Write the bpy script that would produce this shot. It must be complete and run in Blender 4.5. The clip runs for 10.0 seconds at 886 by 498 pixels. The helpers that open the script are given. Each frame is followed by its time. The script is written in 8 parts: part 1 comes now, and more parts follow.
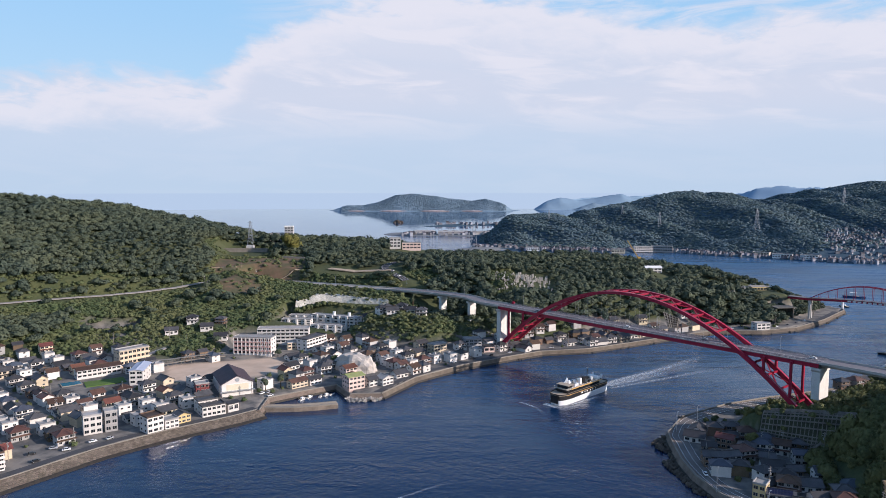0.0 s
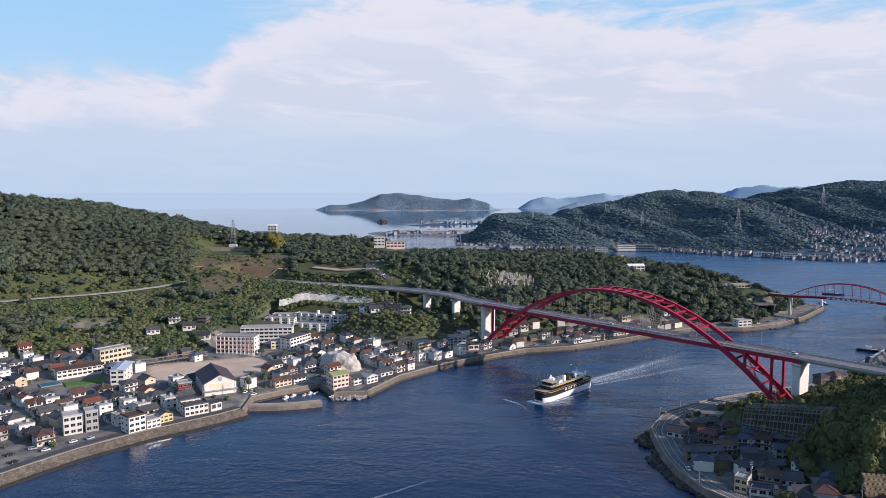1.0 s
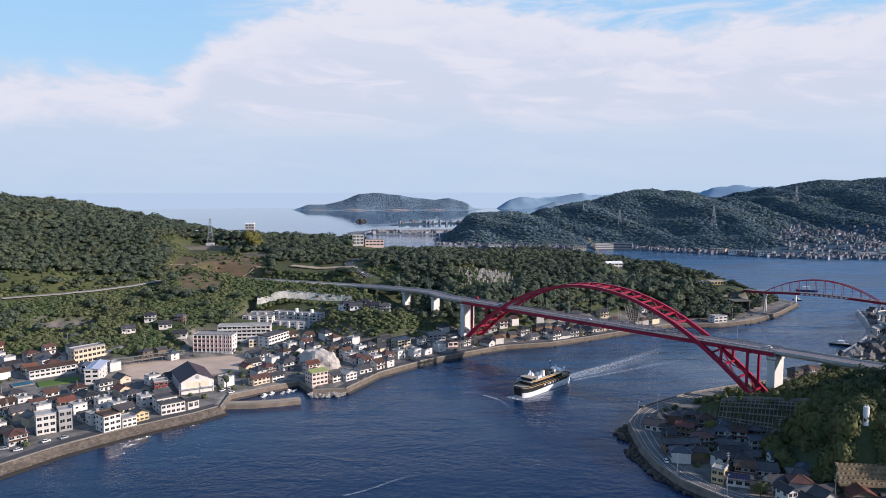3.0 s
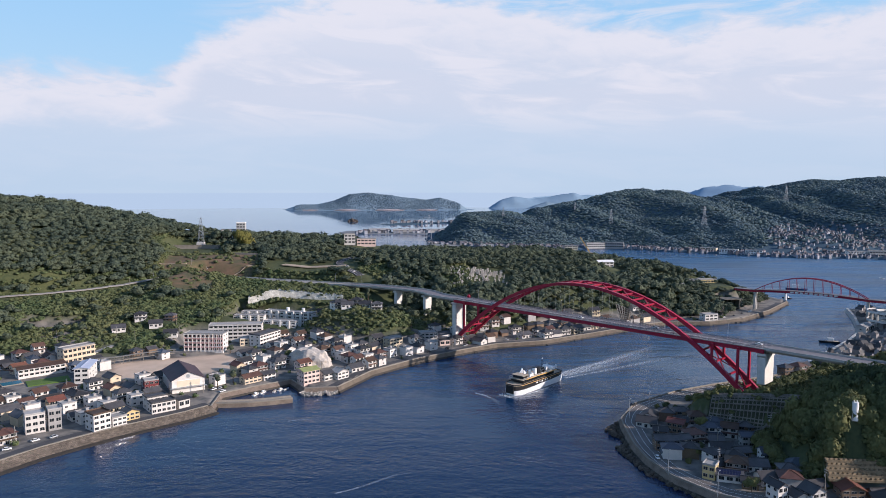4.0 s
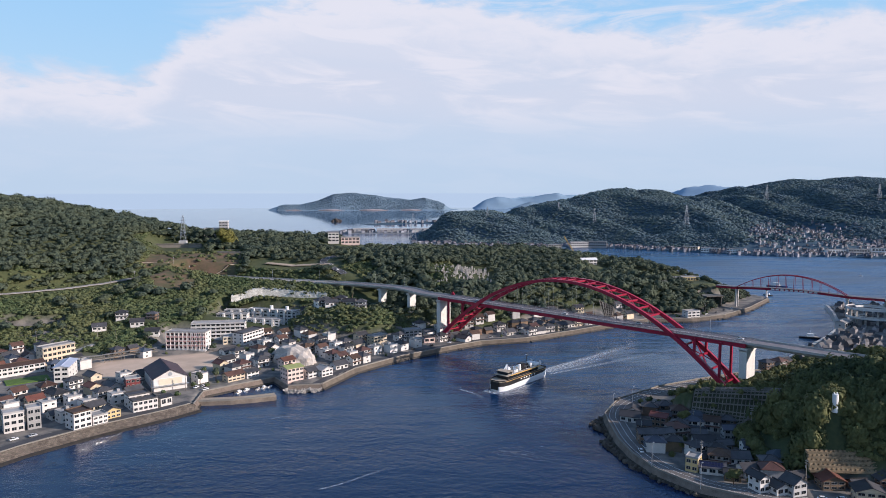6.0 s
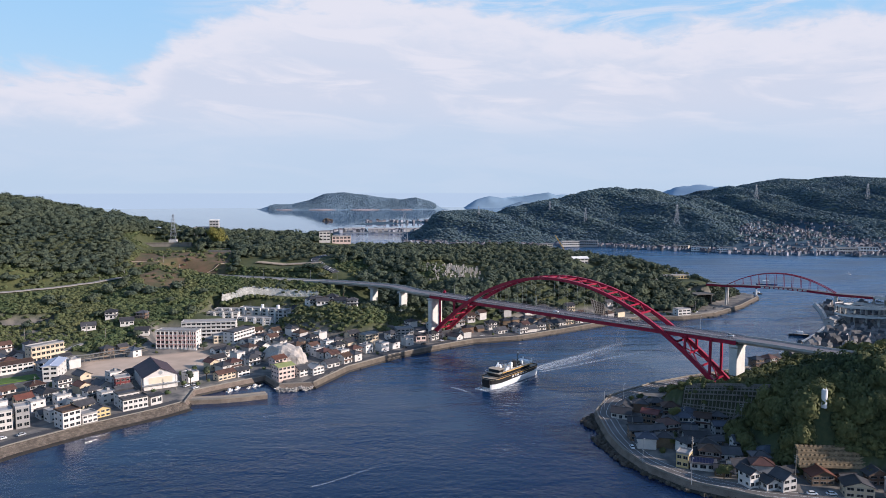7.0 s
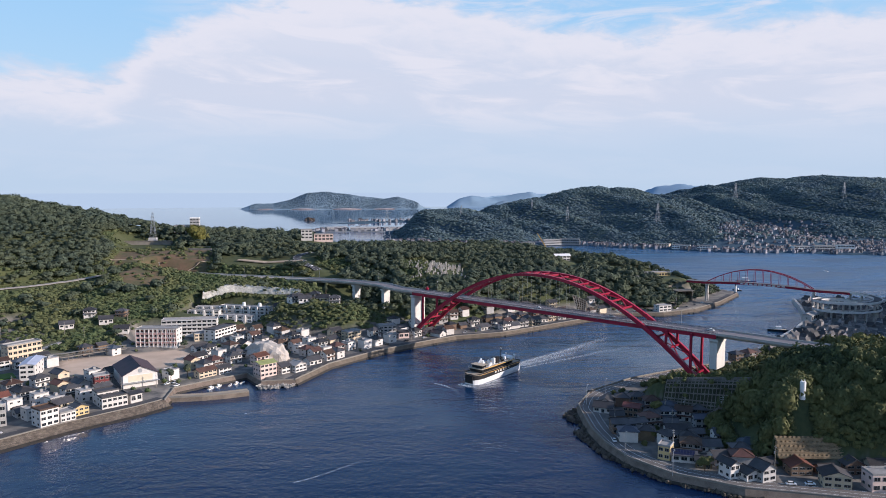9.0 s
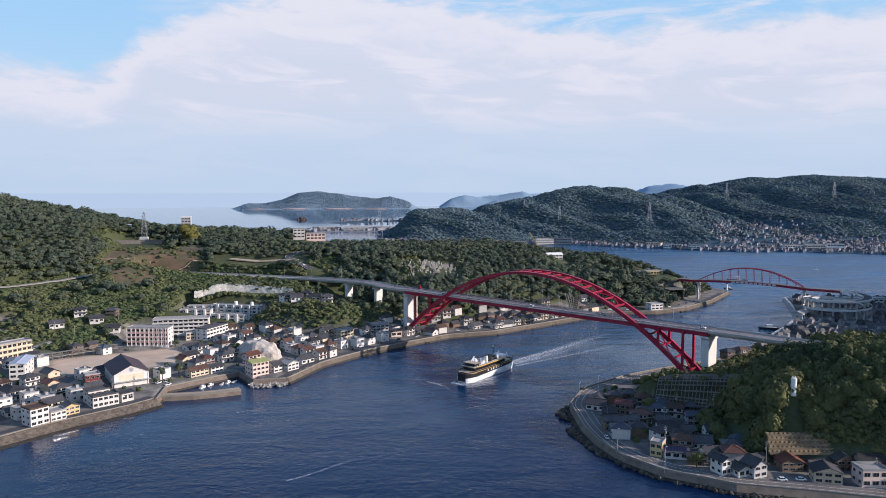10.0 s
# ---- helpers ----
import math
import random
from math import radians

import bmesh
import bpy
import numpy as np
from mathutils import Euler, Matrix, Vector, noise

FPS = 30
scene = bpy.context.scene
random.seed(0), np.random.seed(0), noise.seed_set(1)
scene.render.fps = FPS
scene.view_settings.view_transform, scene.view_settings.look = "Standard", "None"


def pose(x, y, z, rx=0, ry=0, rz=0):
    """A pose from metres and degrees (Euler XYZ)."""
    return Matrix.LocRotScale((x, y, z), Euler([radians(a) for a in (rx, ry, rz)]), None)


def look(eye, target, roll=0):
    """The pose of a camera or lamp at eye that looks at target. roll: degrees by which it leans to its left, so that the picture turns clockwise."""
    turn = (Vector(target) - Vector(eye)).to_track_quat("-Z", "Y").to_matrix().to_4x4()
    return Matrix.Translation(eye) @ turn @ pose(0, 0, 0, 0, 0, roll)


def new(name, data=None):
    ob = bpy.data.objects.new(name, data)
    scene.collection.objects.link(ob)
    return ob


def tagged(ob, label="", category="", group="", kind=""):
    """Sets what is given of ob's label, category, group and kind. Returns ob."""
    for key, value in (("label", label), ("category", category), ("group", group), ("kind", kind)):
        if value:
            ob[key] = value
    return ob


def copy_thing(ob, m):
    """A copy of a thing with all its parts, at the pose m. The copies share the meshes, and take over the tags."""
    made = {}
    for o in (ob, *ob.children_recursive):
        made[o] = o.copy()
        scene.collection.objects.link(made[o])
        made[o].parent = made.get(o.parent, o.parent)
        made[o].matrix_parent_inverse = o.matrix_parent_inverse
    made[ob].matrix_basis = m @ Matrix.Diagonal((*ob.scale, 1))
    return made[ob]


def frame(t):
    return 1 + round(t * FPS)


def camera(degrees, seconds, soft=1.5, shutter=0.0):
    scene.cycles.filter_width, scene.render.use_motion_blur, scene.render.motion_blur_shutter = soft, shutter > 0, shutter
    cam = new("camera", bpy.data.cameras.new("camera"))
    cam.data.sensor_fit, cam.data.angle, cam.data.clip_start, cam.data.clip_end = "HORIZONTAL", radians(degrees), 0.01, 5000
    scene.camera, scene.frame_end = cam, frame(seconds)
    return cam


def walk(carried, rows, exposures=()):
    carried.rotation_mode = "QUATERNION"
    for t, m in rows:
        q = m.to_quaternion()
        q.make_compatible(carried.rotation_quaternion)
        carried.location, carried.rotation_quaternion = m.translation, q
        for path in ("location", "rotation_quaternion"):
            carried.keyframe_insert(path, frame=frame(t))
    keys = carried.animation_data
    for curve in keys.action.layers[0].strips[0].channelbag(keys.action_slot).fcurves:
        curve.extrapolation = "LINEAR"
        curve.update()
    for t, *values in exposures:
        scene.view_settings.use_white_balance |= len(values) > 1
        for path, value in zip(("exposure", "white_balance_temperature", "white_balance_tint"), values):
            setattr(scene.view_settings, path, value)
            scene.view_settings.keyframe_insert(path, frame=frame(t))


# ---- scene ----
cam = camera(64.7, 10.0, soft=0.65)
PATH = [
    (0, (-14.714, -15.272, 141.759), (-14.7145, -13.2791, 141.5863), 0.0),
    (0.5, (-14.746, -15.226, 141.131), (-14.7217, -13.2340, 140.9573), 0.0),
    (1, (-14.777, -15.184, 140.488), (-14.7321, -13.1917, 140.3140), 0.0),
    (1.5, (-14.808, -15.144, 139.832), (-14.7449, -13.1523, 139.6585), 0.0),
    (2, (-14.839, -15.107, 139.166), (-14.7595, -13.1157, 138.9926), 0.0),
    (2.5, (-14.868, -15.073, 138.492), (-14.7754, -13.0819, 138.3186), 0.0),
    (4, (-14.954, -14.986, 136.441), (-14.8257, -12.9977, 136.2676), 0.0),
    (4.5, (-14.982, -14.963, 135.754), (-14.8422, -12.9753, 135.5812), 0.0),
    (5, (-15.009, -14.943, 135.070), (-14.8580, -12.9558, 134.8969), 0.0),
    (5.5, (-15.035, -14.925, 134.389), (-14.8731, -12.9392, 134.2166), 0.0),
    (7, (-15.111, -14.889, 132.394), (-14.9130, -12.9063, 132.2215), 0.0),
    (7.5, (-15.135, -14.882, 131.752), (-14.9246, -12.9010, 131.5786), 0.0),
    (8, (-15.159, -14.879, 131.124), (-14.9355, -12.8986, 130.9503), 0.0),
    (8.5, (-15.182, -14.878, 130.512), (-14.9460, -12.8991, 130.3385), 0.0),
    (9, (-15.204, -14.880, 129.919), (-14.9564, -12.9024, 129.7456), 0.0),
    (9.5, (-15.226, -14.884, 129.347), (-14.9670, -12.9085, 129.1735), 0.0),
    (10, (-15.247, -14.892, 128.798), (-14.9782, -12.9175, 128.6243), 0.0),
]
walk(cam, [(t, look(eye, target, roll)) for t, eye, target, roll in PATH], [(0, 0.22, 5850, 20), (10, 0.22, 5850, 20)])

# ---- sky, sun and exposure ----
SUN_TO = Vector((0.90, -0.35, 0.365)).normalized()
sun_el = math.asin(SUN_TO.z)
sun_az = math.atan2(SUN_TO.x, SUN_TO.y)

world = bpy.data.worlds.new("world")
scene.world = world
world.use_nodes = True
wn, wl = world.node_tree.nodes, world.node_tree.links
wn.clear()


def wnode(kind, **values):
    nd = wn.new(kind)
    for key, value in values.items():
        nd.inputs[key].default_value = value
    return nd


sky = wn.new("ShaderNodeTexSky")
sky.sky_type = "NISHITA"
sky.sun_disc = False
sky.sun_elevation, sky.sun_rotation = sun_el, sun_az
sky.air_density, sky.dust_density, sky.ozone_density = 1.0, 0.4, 1.1
coord = wn.new("ShaderNodeTexCoord")
sep = wn.new("ShaderNodeSeparateXYZ")
wl.new(coord.outputs["Generated"], sep.inputs[0])


def wmath(op, a, b=None, clamp=False):
    nd = wn.new("ShaderNodeMath")
    nd.operation, nd.use_clamp = op, clamp
    for k, v in enumerate((a, b)):
        if v is None:
            continue
        if isinstance(v, (int, float)):
            nd.inputs[k].default_value = v
        else:
            wl.new(v, nd.inputs[k])
    return nd.outputs[0]


# azimuth from the view's first heading and elevation, in degrees
az = wmath("MULTIPLY", wmath("ARCTAN2", sep.outputs["X"], sep.outputs["Y"]), 57.296)
el = wmath("MULTIPLY", wmath("ARCSINE", sep.outputs["Z"]), 57.296)


def wramp(value, lo, hi, a, b, smooth=True):
    nd = wn.new("ShaderNodeMapRange")
    nd.interpolation_type = "SMOOTHSTEP" if smooth else "LINEAR"
    for key, v in (("From Min", lo), ("From Max", hi), ("To Min", a), ("To Max", b)):
        nd.inputs[key].default_value = v
    wl.new(value, nd.inputs["Value"])
    return nd.outputs[0]


def wmix(fac, c1, c2, blend="MIX"):
    nd = wn.new("ShaderNodeMixRGB")
    nd.blend_type = blend
    for k, v in enumerate((fac, c1, c2)):
        if isinstance(v, tuple):
            nd.inputs[k].default_value = (*v, 1)
        elif isinstance(v, float):
            nd.inputs[k].default_value = v
        else:
            wl.new(v, nd.inputs[k])
    return nd.outputs[0]


def wnoise(sx, sy, shift, scale, detail, rough_, distort, slant=0.0):
    """Drawn-out cloud noise over azimuth and elevation."""
    cb = wn.new("ShaderNodeCombineXYZ")
    wl.new(wmath("ADD", wmath("MULTIPLY", az, sx), shift), cb.inputs[0])
    wl.new(wmath("ADD", wmath("MULTIPLY", el, sy), wmath("MULTIPLY", az, slant)), cb.inputs[1])
    nd = wnode("ShaderNodeTexNoise", Scale=scale, Detail=detail, Roughness=rough_, Distortion=distort)
    wl.new(cb.outputs[0], nd.inputs["Vector"])
    return nd.outputs["Fac"]


# the upper edge of the cloud field, by azimuth
edge = wn.new("ShaderNodeValToRGB")
edge.color_ramp.interpolation = "B_SPLINE"
stops = ((-42, 7.0), (-30, 7.6), (-26, 8.9), (-20.5, 8.3), (-17.5, 8.6), (-14.5, 12.2), (-9, 14.0), (-3, 16.2), (4, 15.8), (12, 13.6), (21, 12.6), (30, 12.4), (44, 12.0))
for k, (a, e) in enumerate(stops):
    q = edge.color_ramp.elements[k] if k < 2 else edge.color_ramp.elements.new((a + 60) / 120)
    q.position, q.color = (a + 60) / 120, (e / 20, e / 20, e / 20, 1)
wl.new(wmath("MULTIPLY_ADD", az, 1 / 120), edge.inputs["Fac"])
edge.inputs["Fac"].links[0].from_node.inputs[2].default_value = 0.5
billow = wnoise(0.16, 0.42, 3.7, 1.0, 8, 0.56, 0.5, 0.02)
fine_billow = wnoise(0.5, 1.3, 9.1, 1.0, 6, 0.6, 0.8, 0.06)
wob = wmath("ADD", wmath("MULTIPLY", wmath("SUBTRACT", billow, 0.5), 6.0), wmath("MULTIPLY", wmath("SUBTRACT", fine_billow, 0.5), 2.2))
depth = wmath("SUBTRACT", wmath("ADD", wmath("MULTIPLY", edge.outputs[0], 20.0), wob), el)
cover = wramp(depth, -0.9, 1.5, 0.0, 0.96)
# thin wisps above the edge, none over the clear western part
wisp = wmath("MULTIPLY", wramp(wnoise(0.10, 0.5, 1.2, 1.0, 7, 0.6, 1.0, -0.03), 0.42, 0.66, 0.0, 0.75), wramp(az, -18.0, -6.0, 0.0, 1.0))
cover = wmath("MAXIMUM", cover, wmath("MULTIPLY", wisp, wramp(el, 16.0, 26.0, 1.0, 0.12)))
# clear sky: the atmosphere, paled by haze low down
clear = wmix(1.0, sky.outputs[0], (0.143, 0.146, 0.136), "MULTIPLY")
clear = wmix(wramp(el, 16.0, 30.0, 0.9, 0.25), clear, wmix(wramp(el, 6.0, 15.0, 0.0, 1.0), (0.385, 0.57, 0.665), wmix(wramp(el, 15.0, 28.0, 0.0, 1.0), (0.315, 0.54, 0.69), (0.15, 0.34, 0.62))))
# cloud tone: cool veil at the horizon, pale grey body, white rims and streaks
body = wmix(wramp(el, 0.0, 3.5, 0.0, 1.0), (0.452, 0.555, 0.605), (0.50, 0.58, 0.62))
body = wmix(wramp(el, 3.0, 7.5, 0.0, 1.0), body, (0.57, 0.60, 0.615))
body = wmix(wramp(el, 8.0, 14.0, 0.0, 1.0), body, (0.62, 0.638, 0.635))
patch = wramp(wnoise(0.06, 0.25, 5.5, 1.0, 5, 0.5, 0.6), 0.40, 0.62, 0.0, 0.75)
body = wmix(wmath("MULTIPLY", patch, wramp(el, 1.0, 7.0, 1.0, 0.15)), body, (0.46, 0.56, 0.61))
rim = wmath("MULTIPLY", wramp(depth, 0.2, 1.8, 0.0, 1.0), wramp(depth, 1.8, 4.6, 1.0, 0.0))
glow = wmath("MULTIPLY", wramp(wnoise(0.11, 0.55, 7.3, 1.0, 7, 0.55, 0.7, 0.03), 0.46, 0.66, 0.0, 0.8), wramp(el, 3.5, 7.5, 0.1, 1.0))
body = wmix(wmath("MAXIMUM", wmath("MULTIPLY", rim, 0.8), glow), body, (0.71, 0.69, 0.655))
dome = wmix(cover, clear, body)
# the sea past the edge of sight
dome = wmix(wramp(sep.outputs["Z"], -0.0078, -0.0055, 0.0, 1.0), (0.425, 0.525, 0.60), dome)
bg = wnode("ShaderNodeBackground", Strength=1.0)
out = wn.new("ShaderNodeOutputWorld")
wl.new(dome, bg.inputs["Color"])
wl.new(bg.outputs[0], out.inputs["Surface"])

sun = new("sun", bpy.data.lights.new("sun", "SUN"))
sun.data.energy, sun.data.angle, sun.data.color = 5.3, radians(0.5), (1.0, 0.86, 0.67)
sun.matrix_world = look((0, 0, 500), Vector((0, 0, 500)) - SUN_TO)


# ---- materials ----
def mat(name, rgb, rough=0.7, spread=0.0, scale=0.2, fine=3.0, bump=0.0, metal=0.0, random_tint=0.0, second=None, spec=0.35):
    """A surface with blotches at two scales. second: the colour of the blotches; random_tint: how far single pieces differ."""
    m = bpy.data.materials.new(name)
    m.use_nodes = True
    n, l = m.node_tree.nodes, m.node_tree.links
    b = n["Principled BSDF"]
    b.inputs["Roughness"].default_value, b.inputs["Metallic"].default_value = rough, metal
    b.inputs["Specular IOR Level"].default_value = spec
    tc = n.new("ShaderNodeNewGeometry")
    n1 = n.new("ShaderNodeTexNoise")
    n1.inputs["Scale"].default_value, n1.inputs["Detail"].default_value = scale, 4
    n2 = n.new("ShaderNodeTexNoise")
    n2.inputs["Scale"].default_value, n2.inputs["Detail"].default_value = fine, 3
    l.new(tc.outputs["Position"], n1.inputs["Vector"]), l.new(tc.outputs["Position"], n2.inputs["Vector"])
    mixn = n.new("ShaderNodeMixRGB")
    mixn.inputs["Fac"].default_value = 0.4
    l.new(n1.outputs["Fac"], mixn.inputs["Color1"]), l.new(n2.outputs["Fac"], mixn.inputs["Color2"])
    mr = n.new("ShaderNodeMapRange")
    mr.inputs["From Min"].default_value, mr.inputs["From Max"].default_value = 0.36, 0.64
    l.new(mixn.outputs[0], mr.inputs["Value"])
    mix = n.new("ShaderNodeMixRGB")
    dark = second or tuple(c * (1 - spread) for c in rgb)
    mix.inputs["Color1"].default_value, mix.inputs["Color2"].default_value = (*dark, 1), (*rgb, 1)
    l.new(mr.outputs[0], mix.inputs["Fac"])
    last = mix.outputs[0]
    if random_tint:
        info = n.new("ShaderNodeObjectInfo")
        isl = n.new("ShaderNodeNewGeometry")
        add = n.new("ShaderNodeMath")
        add.operation = "ADD"
        l.new(info.outputs["Random"], add.inputs[0]), l.new(isl.outputs["Random Per Island"], add.inputs[1])
        frac = n.new("ShaderNodeMath")
        frac.operation = "FRACT"
        l.new(add.outputs[0], frac.inputs[0])
        hsv = n.new("ShaderNodeHueSaturation")
        mv = n.new("ShaderNodeMapRange")
        mv.inputs["To Min"].default_value, mv.inputs["To Max"].default_value = 1 - random_tint, 1 + random_tint
        l.new(frac.outputs[0], mv.inputs["Value"]), l.new(mv.outputs[0], hsv.inputs["Value"])
        mh = n.new("ShaderNodeMapRange")
        mh.inputs["To Min"].default_value, mh.inputs["To Max"].default_value = 0.5 - 0.05 * random_tint, 0.5 + 0.05 * random_tint
        l.new(info.outputs["Random"], mh.inputs["Value"]), l.new(mh.outputs[0], hsv.inputs["Hue"])
        l.new(last, hsv.inputs["Color"])
        last = hsv.outputs[0]
    l.new(last, b.inputs["Base Color"])
    if bump:
        bp = n.new("ShaderNodeBump")
        bp.inputs["Strength"].default_value, bp.inputs["Distance"].default_value = 0.6, bump
        l.new(n2.outputs["Fac"], bp.inputs["Height"]), l.new(bp.outputs[0], b.inputs["Normal"])
    return m


RED = mat("red_paint", (0.36, 0.012, 0.042), 0.42, 0.25, 0.05, 0.6, second=(0.26, 0.012, 0.036))
CONCRETE = mat("concrete", (0.50, 0.48, 0.45), 0.85, 0.3, 0.12, 1.5, 0.02)
PIERC = mat("pale_concrete", (0.66, 0.64, 0.60), 0.8, 0.18, 0.15, 1.2, 0.02)
SEAWALL = mat("seawall_stone", (0.18, 0.145, 0.115), 0.9, 0.45, 0.25, 2.5, 0.08, random_tint=0.3)
ASPHALT = mat("asphalt", (0.075, 0.075, 0.08), 0.85, 0.35, 0.1, 2.0, 0.01)
DECKTOP = mat("bridge_asphalt", (0.20, 0.185, 0.195), 0.8, 0.25, 0.1, 2.0)
PAVING = mat("yard_paving", (0.22, 0.20, 0.18), 0.9, 0.4, 0.06, 1.2, 0.02, second=(0.11, 0.105, 0.10))
WHITE = mat("white_paint", (0.78, 0.77, 0.75), 0.6, 0.08, 0.4, 3.0)
CREAM = mat("cream_plaster", (0.66, 0.58, 0.44), 0.75, 0.12, 0.4, 3.0)
ROCK = mat("rock", (0.10, 0.083, 0.066), 0.95, 0.5, 0.3, 2.0, 0.2, random_tint=0.3)
STEEL = mat("galvanised_steel", (0.42, 0.44, 0.46), 0.5, 0.15, 0.5, 4.0, metal=0.6)
GLASS = mat("dark_window_glass", (0.02, 0.025, 0.03), 0.08, 0.3, 0.5, 3.0, spec=0.6)
BLACK = mat("black_paint", (0.015, 0.015, 0.017), 0.45, 0.3, 0.3, 3.0)


def hill_material():
    m = mat("hillside_ground", (0.080, 0.088, 0.036), 0.95, 0.5, 0.03, 0.5, 0.3, second=(0.036, 0.052, 0.024))
    n, l = m.node_tree.nodes, m.node_tree.links
    b = n["Principled BSDF"]
    base = b.inputs["Base Color"].links[0].from_socket
    at = n.new("ShaderNodeAttribute")
    at.attribute_name = "cover"
    sepc = n.new("ShaderNodeSeparateColor")
    l.new(at.outputs["Color"], sepc.inputs[0])
    prev = base
    for sock, c1, c2, sc in (("Red", (0.22, 0.20, 0.175), (0.10, 0.098, 0.095), 0.12), ("Green", (0.155, 0.100, 0.062), (0.085, 0.080, 0.040), 0.07), ("Blue", (0.56, 0.43, 0.325), (0.45, 0.345, 0.26), 0.06)):
        nz = n.new("ShaderNodeTexNoise")
        nz.inputs["Scale"].default_value, nz.inputs["Detail"].default_value = sc, 6
        g = n.new("ShaderNodeNewGeometry")
        l.new(g.outputs["Position"], nz.inputs["Vector"])
        mr = n.new("ShaderNodeMapRange")
        mr.inputs["From Min"].default_value, mr.inputs["From Max"].default_value = 0.38, 0.62
        l.new(nz.outputs["Fac"], mr.inputs["Value"])
        cm = n.new("ShaderNodeMixRGB")
        cm.inputs["Color1"].default_value, cm.inputs["Color2"].default_value = (*c1, 1), (*c2, 1)
        l.new(mr.outputs[0], cm.inputs["Fac"])
        mx = n.new("ShaderNodeMixRGB")
        l.new(sepc.outputs[sock], mx.inputs["Fac"])
        l.new(prev, mx.inputs["Color1"]), l.new(cm.outputs[0], mx.inputs["Color2"])
        prev = mx.outputs[0]
    l.new(prev, b.inputs["Base Color"])
    return m


HILL = hill_material()


def water_material():
    m = bpy.data.materials.new("sea_water")
    m.use_nodes = True
    n, l = m.node_tree.nodes, m.node_tree.links
    b = n["Principled BSDF"]
    b.inputs["Roughness"].default_value = 0.05
    b.inputs["IOR"].default_value = 1.33
    g = n.new("ShaderNodeNewGeometry")
    heights = []
    for sx, sy, sc, det, w in ((1, 1, 0.28, 4, 1.0), (0.5, 1, 0.07, 3, 1.6), (1, 1, 1.4, 2, 0.25)):
        mp = n.new("ShaderNodeMapping")
        mp.inputs["Scale"].default_value = (sx, sy, 1)
        mp.inputs["Rotation"].default_value = (0, 0, 0.5)
        l.new(g.outputs["Position"], mp.inputs[0])
        nz = n.new("ShaderNodeTexNoise")
        nz.inputs["Scale"].default_value, nz.inputs["Detail"].default_value, nz.inputs["Distortion"].default_value = sc, det, 0.6
        l.new(mp.outputs[0], nz.inputs["Vector"])
        mu = n.new("ShaderNodeMath")
        mu.operation, mu.inputs[1].default_value = "MULTIPLY", w
        l.new(nz.outputs["Fac"], mu.inputs[0])
        heights.append(mu.outputs[0])
    a = n.new("ShaderNodeMath")
    l.new(heights[0], a.inputs[0]), l.new(heights[1], a.inputs[1])
    a2 = n.new("ShaderNodeMath")
    l.new(a.outputs[0], a2.inputs[0]), l.new(heights[2], a2.inputs[1])
    bp = n.new("ShaderNodeBump")
    bp.inputs["Distance"].default_value = 0.8
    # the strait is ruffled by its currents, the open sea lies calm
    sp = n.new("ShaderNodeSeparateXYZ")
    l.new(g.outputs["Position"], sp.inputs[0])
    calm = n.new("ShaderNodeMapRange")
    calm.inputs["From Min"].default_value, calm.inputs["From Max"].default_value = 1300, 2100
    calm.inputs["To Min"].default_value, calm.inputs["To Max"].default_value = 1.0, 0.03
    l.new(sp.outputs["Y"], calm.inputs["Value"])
    # gusts and eddies: ruffled and smoother patches drawn out along the stream
    gm = n.new("ShaderNodeMapping")
    gm.inputs["Scale"].default_value, gm.inputs["Rotation"].default_value = (0.3, 1, 1), (0, 0, 0.35)
    l.new(g.outputs["Position"], gm.inputs[0])
    gz = n.new("ShaderNodeTexNoise")
    gz.inputs["Scale"].default_value, gz.inputs["Detail"].default_value, gz.inputs["Distortion"].default_value = 0.014, 5, 1.2
    l.new(gm.outputs[0], gz.inputs["Vector"])
    gust = n.new("ShaderNodeMapRange")
    gust.inputs["From Min"].default_value, gust.inputs["From Max"].default_value = 0.36, 0.66
    gust.inputs["To Min"].default_value, gust.inputs["To Max"].default_value = 0.16, 0.75
    l.new(gz.outputs["Fac"], gust.inputs["Value"])
    # ripples too fine to tell apart roughen the bay; the open sea lies flat
    near = n.new("ShaderNodeMapRange")
    near.inputs["From Min"].default_value, near.inputs["From Max"].default_value = 380, 800
    l.new(sp.outputs["Y"], near.inputs["Value"])
    open_sea = n.new("ShaderNodeMapRange")
    open_sea.inputs["From Min"].default_value, open_sea.inputs["From Max"].default_value = 1300, 1700
    open_sea.inputs["To Min"].default_value, open_sea.inputs["To Max"].default_value = 0.24, 0.0
    l.new(sp.outputs["Y"], open_sea.inputs["Value"])
    # deep clear strait; reflected sky is painted into the bay's colour, paler and streaked
    sky_sheen = n.new("ShaderNodeMapRange")
    sky_sheen.inputs["From Min"].default_value, sky_sheen.inputs["From Max"].default_value = 260, 900
    l.new(sp.outputs["Y"], sky_sheen.inputs["Value"])
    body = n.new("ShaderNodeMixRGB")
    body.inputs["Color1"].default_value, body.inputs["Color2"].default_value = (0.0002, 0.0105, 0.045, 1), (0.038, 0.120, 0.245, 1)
    streaked_sheen = n.new("ShaderNodeMath")
    streaked_sheen.operation = "MULTIPLY"
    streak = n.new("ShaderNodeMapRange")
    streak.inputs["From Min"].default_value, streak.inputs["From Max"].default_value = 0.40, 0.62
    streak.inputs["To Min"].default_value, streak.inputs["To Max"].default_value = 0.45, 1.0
    l.new(gz.outputs["Fac"], streak.inputs["Value"]), l.new(streak.outputs[0], streaked_sheen.inputs[1])
